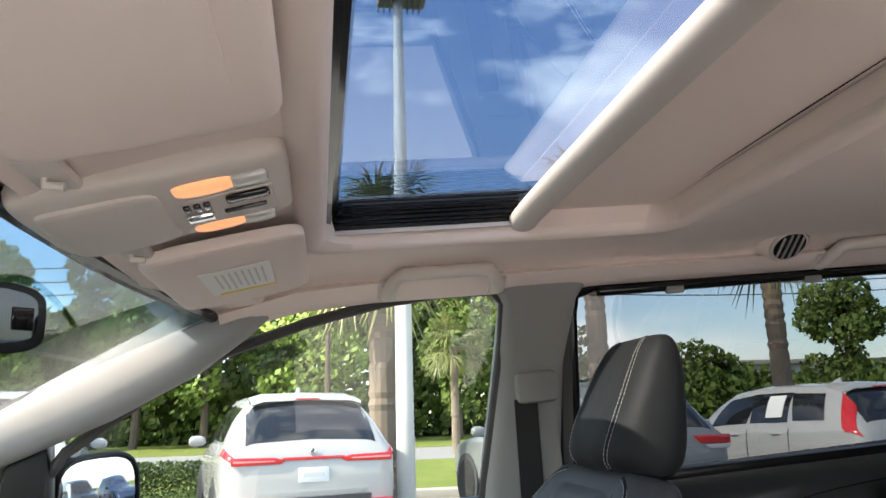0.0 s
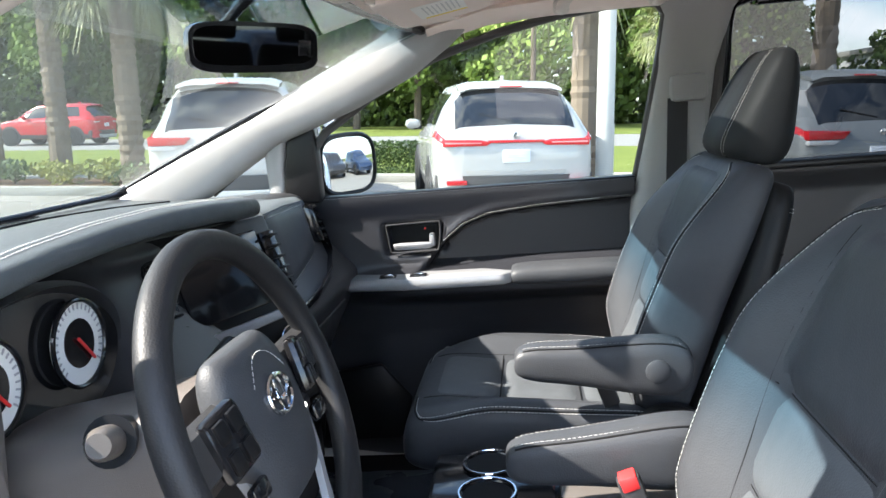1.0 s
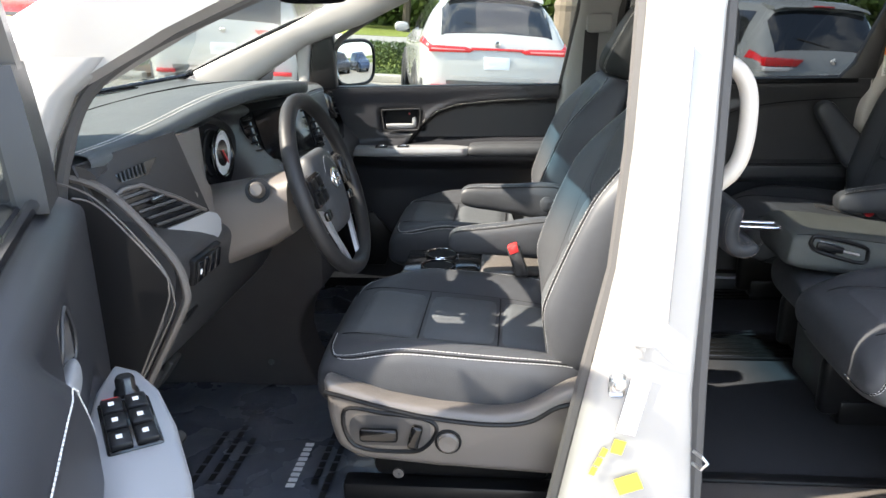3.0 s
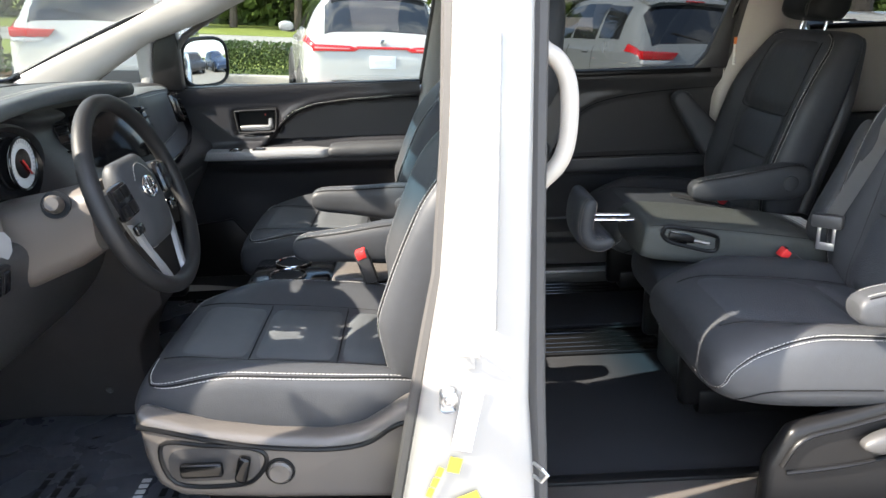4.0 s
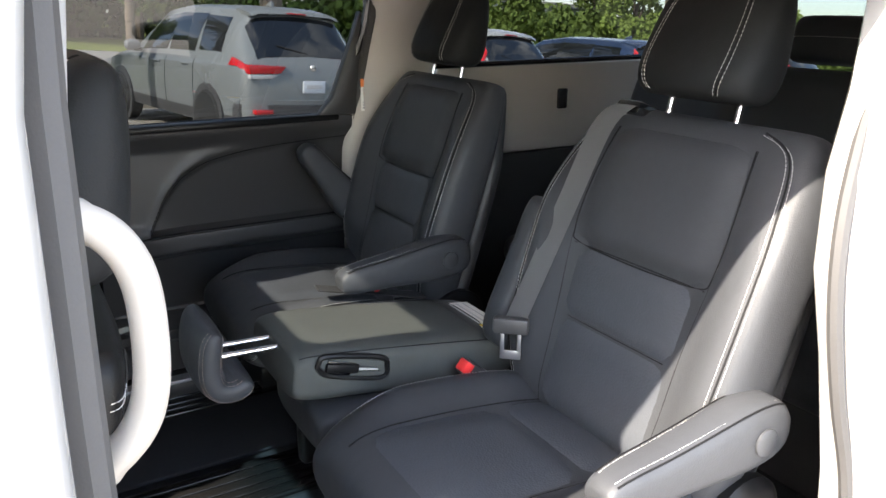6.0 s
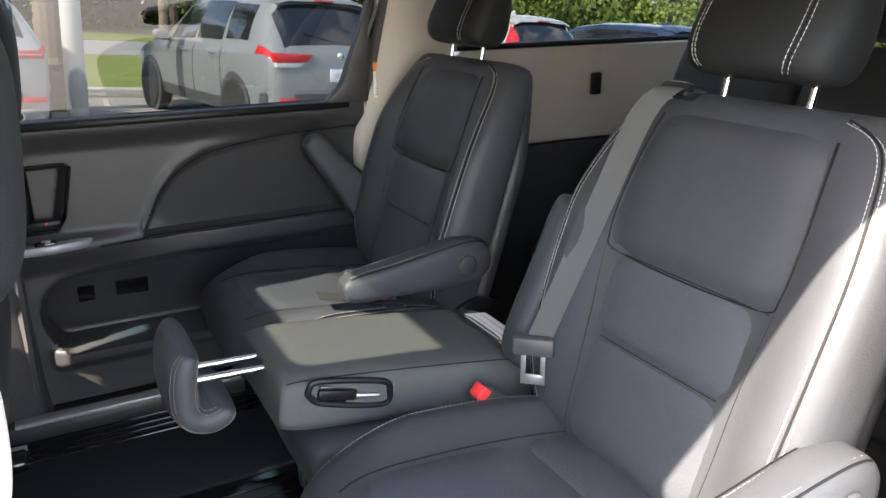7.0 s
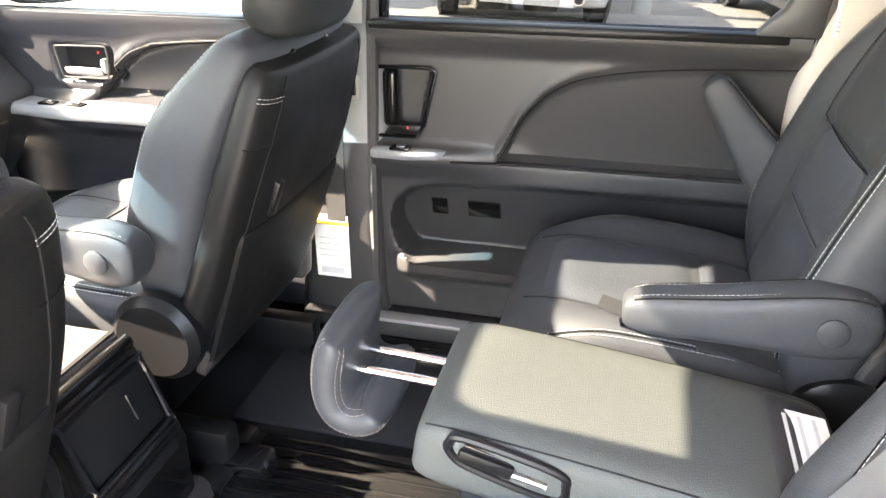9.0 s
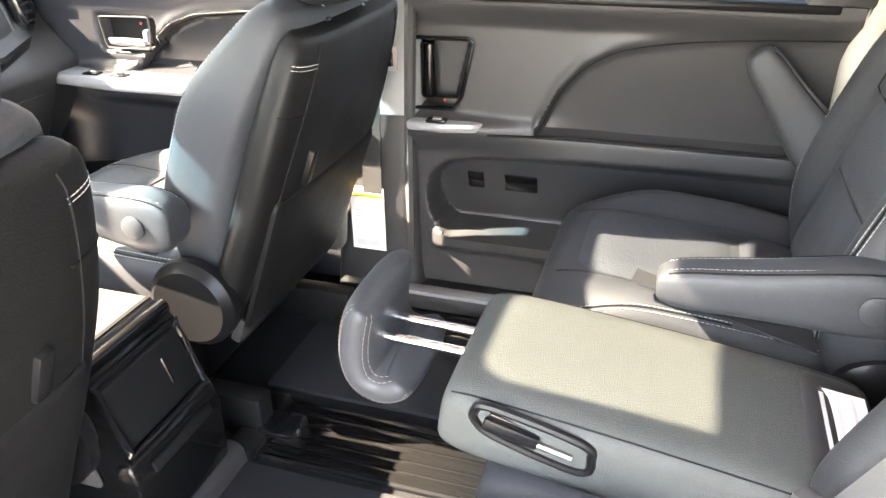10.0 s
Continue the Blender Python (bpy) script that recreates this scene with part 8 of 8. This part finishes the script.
    pl = part("number_plate", box((-0.016, -0.155, 0.74), (0.02, 0.155, 0.885), 0.004), PLATE, t, "pale number plate")
    part("plate_bars", box((-0.0185, -0.11, 0.79), (-0.0155, 0.11, 0.835)), PRINT, pl, smooth=False)
    part("badge", lathe([(0.0, 0), (0.040, 0.0), (0.035, 0.008), (0, 0.010)], 20, pose(0.020, 0, 1.035, 0, -90, 0)), CHROME, t, "chrome badge")
    t.matrix_basis = m
    return t

HEAD = 101.0       # the row is parked nose-in at this angle
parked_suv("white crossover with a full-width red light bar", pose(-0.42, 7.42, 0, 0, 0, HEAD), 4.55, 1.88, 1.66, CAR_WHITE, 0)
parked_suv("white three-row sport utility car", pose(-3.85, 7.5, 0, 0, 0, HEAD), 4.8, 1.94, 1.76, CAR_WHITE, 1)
parked_suv("silver three-row sport utility car", pose(3.55, 7.6, 0, 0, 0, HEAD), 4.88, 1.92, 1.73, CAR_SILVER, 1)
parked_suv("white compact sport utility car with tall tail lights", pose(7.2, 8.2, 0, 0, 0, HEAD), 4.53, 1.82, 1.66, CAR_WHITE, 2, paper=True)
parked_suv("dark blue estate sport utility car", pose(10.6, 8.4, 0, 0, 0, HEAD), 4.7, 1.9, 1.66, CAR_BLUE, 2)
parked_suv("dark blue sport utility car with tall tail lights", pose(14.4, 8.2, 0, 0, 0, HEAD), 4.7, 1.9, 1.66, CAR_BLUE, 2)
parked_suv("dark grey sport utility car in the row behind", pose(15.0, 1.2, 0, 0, 0, 170), 4.8, 1.95, 1.82, CAR_DARK, 1, "cars in the row behind")
parked_suv("dark blue sport utility car in the row behind", pose(15.6, 4.4, 0, 0, 0, 170), 4.8, 1.95, 1.80, CAR_BLUE, 1, "cars in the row behind")
parked_suv("silver sport utility car in the row behind", pose(14.6, -2.2, 0, 0, 0, 170), 4.7, 1.9, 1.70, CAR_SILVER, 1, "cars in the row behind")

parked_suv("red sport utility car waiting on the far road", pose(-17.4, 28.6, 0, 0, 0, 180), 4.6, 1.86, 1.68, CAR_RED, 1, "cars on the road")

# lamp pole
pole = thing("lamp_pole", "tall pale concrete lamp pole with a flat lamp head", "lamp pole")
part("post", loft([[Vector((0.766 + r * math.cos(2 * math.pi * k / 16), 9.6 + r * math.sin(2 * math.pi * k / 16), z)) for k in range(16)] for z, r in ((0, 0.125), (3.2, 0.115), (7.6, 0.07))]), POLE, pole)
part("lamp_head", box((0.45, 9.35, 7.52), (1.20, 9.85, 7.75), 0.05), LAMPHEAD, pole)
for i in range(8):
    part("fin", box((0.47 + 0.09 * i, 9.37, 7.44), (0.49 + 0.09 * i, 9.83, 7.53), 0.004), LAMPHEAD, pole)
part("conduit", tube([(0.87, 9.55, 0), (0.87, 9.55, 1.1)], 0.02, 8), POLE, pole)


def palm(x, y, h, r, label, crown=1.7, n=46, seed=1):
    rng = random.Random(seed)
    t = thing("palm_tree", label, "palm tree", "palm trees")
    prof = []
    steps = int(h / 0.09)
    for i in range(steps + 1):
        z = h * i / steps
        prof.append((r * (1.12 - 0.14 * z / h) * (1.0 + (0.07 if i % 2 else -0.03)) + rng.uniform(-0.008, 0.008), z))
    part("trunk", lathe([(0.001, 0)] + prof + [(0.001, h + 0.05)], 14, pose(x, y, 0)), BARK, t, "rough ringed trunk", angle=20)
    verts, faces = [], []
    def quad(a, b, c, d):
        k = len(verts)
        verts.extend((a, b, c, d))
        faces.append((k, k + 1, k + 2, k + 3))
    for f in range(n):
        az, el = rng.uniform(0, 2 * math.pi), rng.uniform(-0.9, 1.25)
        L = crown * rng.uniform(0.75, 1.1)
        d = Vector((math.cos(az) * math.cos(el), math.sin(az) * math.cos(el), math.sin(el)))
        p = Vector((x, y, h + 0.1))
        stem = [p + d * L * s - Vector((0, 0, 0.35 * L * s * s)) for s in span(0.05, 0.6, 4)]
        for a, b in zip(stem, stem[1:]):
            w = Vector((-d.y, d.x, 0)).normalized() * 0.018
            quad(a - w, a + w, b + w, b - w)
        hub = stem[-1]
        fwd = (stem[-1] - stem[-2]).normalized()
        side = fwd.cross(Vector((0, 0, 1))).normalized()
        up = side.cross(fwd)
        for j in range(15):
            ang = radians(-80 + 160 * j / 14 + rng.uniform(-4, 4))
            leaf = (fwd * math.cos(ang) + side * math.sin(ang) + up * rng.uniform(-0.05, 0.2)).normalized()
            ll = L * rng.uniform(0.42, 0.58) * (0.7 + 0.3 * math.cos(ang))
            mid_ = hub + leaf * ll * 0.55
            tip = hub + leaf * ll - Vector((0, 0, ll * rng.uniform(0.15, 0.45)))
            wv = leaf.cross(up).normalized() * 0.022
            quad(hub - wv * 0.3, hub + wv * 0.3, mid_ + wv, mid_ - wv)
            quad(mid_ - wv, mid_ + wv, tip + wv * 0.1, tip - wv * 0.1)
    me = bpy.data.meshes.new("crown")
    me.from_pydata(verts, [], faces)
    me.materials.append(FROND)
    c = new("crown", me)
    c.parent = t
    c["label"] = "fan-leaved palm crown"
    return t
palm(0.58, 11.0, 4.1, 0.19, "cabbage palm with a thick trunk behind the lot", seed=3)
palm(4.6, 27.6, 3.9, 0.14, "slim cabbage palm on the far verge", 1.5, seed=4)
palm(7.9, 12.0, 5.0, 0.16, "cabbage palm with a thick trunk by the kerb", seed=5)
palm(4.45, 12.0, 4.9, 0.17, "cabbage palm with a thick trunk by the kerb", seed=6)
palm(-7.7, 12.5, 4.2, 0.20, "cabbage palm with a thick trunk by the kerb", seed=7)
palm(-9.2, 12.6, 5.0, 0.18, "tall cabbage palm by the kerb", seed=8)
palm(-10.4, 12.3, 5.0, 0.19, "tall cabbage palm by the kerb", seed=9)


def leaf_cloud(blobs, n, size, rng, flat=0.7):
    """Many small leaf clumps in uneven blobs, as one list of quads."""
    verts, faces = [], []
    tot = sum(b[3] * b[4] for b in blobs)
    for cx, cy, cz, rx, rz in blobs:
        for _ in range(int(n * rx * rz / tot)):
            u = rng.uniform(-1, 1)
            a = rng.uniform(0, 2 * math.pi)
            rr = rng.uniform(0.55, 1.05) ** 0.6
            s = math.sqrt(1 - u * u)
            p = Vector((cx + rx * rr * s * math.cos(a), cy + rx * rr * s * math.sin(a), cz + rz * rr * u))
            d = Vector((rng.gauss(0, 1), rng.gauss(0, 1), rng.gauss(0, 1) * flat)).normalized()
            e = d.orthogonal().normalized()
            w = size * rng.uniform(0.5, 1.3)
            f = d.cross(e) * w * rng.uniform(0.4, 0.8)
            k = len(verts)
            verts.extend((p - e * w, p - f, p + e * w, p + f))
            faces.append((k, k + 1, k + 2, k + 3))
    return verts, faces

def leaf_mesh(name, vf, mat, parent=None):
    me = bpy.data.meshes.new(name)
    me.from_pydata(vf[0], [], vf[1])
    me.materials.append(mat)
    ob = new(name, me)
    ob.parent = parent
    return ob

# clipped hedge on the kerb
rngh = random.Random(11)
vf = ([], [])
for x0, x1 in ((-4.6, -1.5),):
    for _ in range(int(2600 * (x1 - x0))):
        p = Vector((rngh.uniform(x0, x1), 13.4 + 0.36 * rngh.uniform(-1, 1), 0.1 + 0.62 * rngh.random() ** 0.6))
        d = Vector((rngh.gauss(0, 1), rngh.gauss(0, 1), rngh.gauss(0, 1))).normalized()
        e = d.orthogonal().normalized() * rngh.uniform(0.018, 0.04)
        f = d.cross(e) * 0.6
        k = len(vf[0])
        vf[0].extend((p - e, p - f, p + e, p + f))
        vf[1].append((k, k + 1, k + 2, k + 3))
tagged(leaf_mesh("hedge", vf, HEDGE), "clipped green hedge behind the kerb", "hedge", kind="stuff")

# planted bed at the corner of the lot: mulch, kerb and loose yellow-green shrubs
MULCH = material("brown mulch", (0.16, 0.10, 0.06), 0.95, vary=0.45, scale=2.5, grain=30.0, bump=1.0, spec=0.1)
SHRUB = material("yellow-green shrub leaves", (0.12, 0.17, 0.03), 0.55, vary=0.5, scale=2.5, grain=14.0, tint=(0.34, 0.33, 0.07))
single("planting_bed", sheet(lambda x, y: Vector((x, y, 0.10 + 0.03 * noise.noise((x * 1.3, y * 1.3, 2.0)))), span(-40, -6.6, 60), span(10.75, 12.62, 8), (0, 0, -1), 0.12), MULCH, "brown mulched planting bed beside the lot", "planting bed", kind="structure")
single("kerb", box((-40, 10.55, -0.05), (-6.45, 10.75, 0.15), 0.03), CONCRETE, "pale concrete kerb round the planting bed", "kerb", kind="structure")
for i in range(26):
    cx, cy = -7.1 - 0.62 * i + rngh.uniform(-0.15, 0.15), 11.55 + rngh.uniform(-0.35, 0.45)
    bush = thing("shrub", "low loose shrub with yellow-green leaves on mulch", "shrub", "shrubs in the bed")
    part("stem", tube([(cx, cy, 0.08), (cx + 0.03, cy, 0.28)], [0.02, 0.008], 6), TRUNK, bush)
    blobs = [(cx + rngh.uniform(-0.2, 0.2), cy + rngh.uniform(-0.2, 0.2), rngh.uniform(0.22, 0.42), rngh.uniform(0.16, 0.30), rngh.uniform(0.10, 0.20)) for _ in range(5)]
    leaf_mesh("crown", leaf_cloud(blobs, 420, 0.045, rngh), SHRUB if i % 4 else HEDGE, bush)

# wood beyond the road
rngw = random.Random(21)
def broadleaf(x, y, h, r, mat, label, n=2600):
    t = thing("tree", label, "tree", "woodland trees")
    part("trunk", tube([(x, y, 0), (x + rngw.uniform(-0.2, 0.2), y, h * 0.35), (x + rngw.uniform(-0.5, 0.5), y + 0.2, h * 0.8)], [0.24, 0.17, 0.06], 8), TRUNK, t)
    blobs = []
    for _ in range(13):
        a, q = rngw.uniform(0, 2 * math.pi), rngw.uniform(0, 0.75)
        blobs.append((x + r * q * math.cos(a), y + r * q * math.sin(a), h * rngw.uniform(0.22, 0.95), r * rngw.uniform(0.3, 0.55), h * rngw.uniform(0.08, 0.16)))
    for b in blobs[:5]:
        part("limb", tube([(x, y, h * 0.35), ((x + b[0]) / 2, (y + b[1]) / 2, (h * 0.45 + b[2]) / 2), b[:3]], [0.11, 0.07, 0.03], 6), TRUNK, t)
    leaf_mesh("crown", leaf_cloud(blobs, n * 2, 0.21, rngw), mat, t)
for i in range(34):
    x = -62 + 3.9 * i + rngw.uniform(-1, 1)
    if 15 < x and i % 4:
        continue
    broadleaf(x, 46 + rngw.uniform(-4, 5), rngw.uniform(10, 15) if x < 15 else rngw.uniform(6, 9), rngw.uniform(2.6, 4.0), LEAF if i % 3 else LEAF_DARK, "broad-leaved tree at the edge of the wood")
for x, y, h, r in ((23.0, 51.0, 5.6, 1.9), (27.0, 52.0, 6.4, 2.1), (29.6, 52.5, 5.7, 1.7), (47.0, 52.0, 8.0, 2.3)):
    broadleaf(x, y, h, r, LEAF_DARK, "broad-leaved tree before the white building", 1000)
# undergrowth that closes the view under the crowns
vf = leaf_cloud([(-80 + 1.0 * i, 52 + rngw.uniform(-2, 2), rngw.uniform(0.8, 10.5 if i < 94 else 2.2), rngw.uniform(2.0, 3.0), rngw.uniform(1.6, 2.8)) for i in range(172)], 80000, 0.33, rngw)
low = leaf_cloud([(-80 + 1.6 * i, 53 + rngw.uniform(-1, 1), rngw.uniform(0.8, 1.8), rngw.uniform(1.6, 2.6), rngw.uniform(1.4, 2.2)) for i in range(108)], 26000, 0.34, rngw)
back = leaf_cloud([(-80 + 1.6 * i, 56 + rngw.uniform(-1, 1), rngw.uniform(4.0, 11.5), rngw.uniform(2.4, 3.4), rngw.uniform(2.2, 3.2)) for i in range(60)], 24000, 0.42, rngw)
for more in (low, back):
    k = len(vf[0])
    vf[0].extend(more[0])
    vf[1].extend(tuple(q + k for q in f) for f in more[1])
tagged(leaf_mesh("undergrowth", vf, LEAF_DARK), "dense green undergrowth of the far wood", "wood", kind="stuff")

# low white building and power cables beyond the road
hall = thing("commercial_building", "low white commercial building beyond the road", "building")
part("wall", box((24, 56, 0), (52, 70, 4.6), 0.05), BUILDING, hall)
part("roof", box((23.6, 55.6, 4.6), (52.4, 70.4, 5.0), 0.05), CONCRETE, hall, "flat pale roof edge")
for i in range(6):
    part("window", box((26 + 4.2 * i, 55.93, 1.0), (28.6 + 4.2 * i, 56.02, 3.2), 0.02), GLASS_CAR, hall, "dark shop window")
for z, y in ((8.2, 37.0), (8.9, 37.4), (9.5, 37.0)):
    single("power_cable", tube([(x, y, z - 0.9 * (1 - ((x % 40) - 20) ** 2 / 400.0)) for x in span(-80, 80, 64)], 0.03, 5), CABLE, "black overhead power cable", "power cable", "power cables")
for x in (-40, 0.0, 40):
    up = thing("utility_pole", "wooden utility pole carrying the cables", "utility pole", "utility poles")
    part("post", tube([(x, 37.2, 0), (x, 37.2, 10.2)], [0.16, 0.11], 10), TRUNK, up)
    part("crossarm", box((x - 0.08, 36.6, 9.3), (x + 0.08, 37.8, 9.45), 0.01), TRUNK, up)
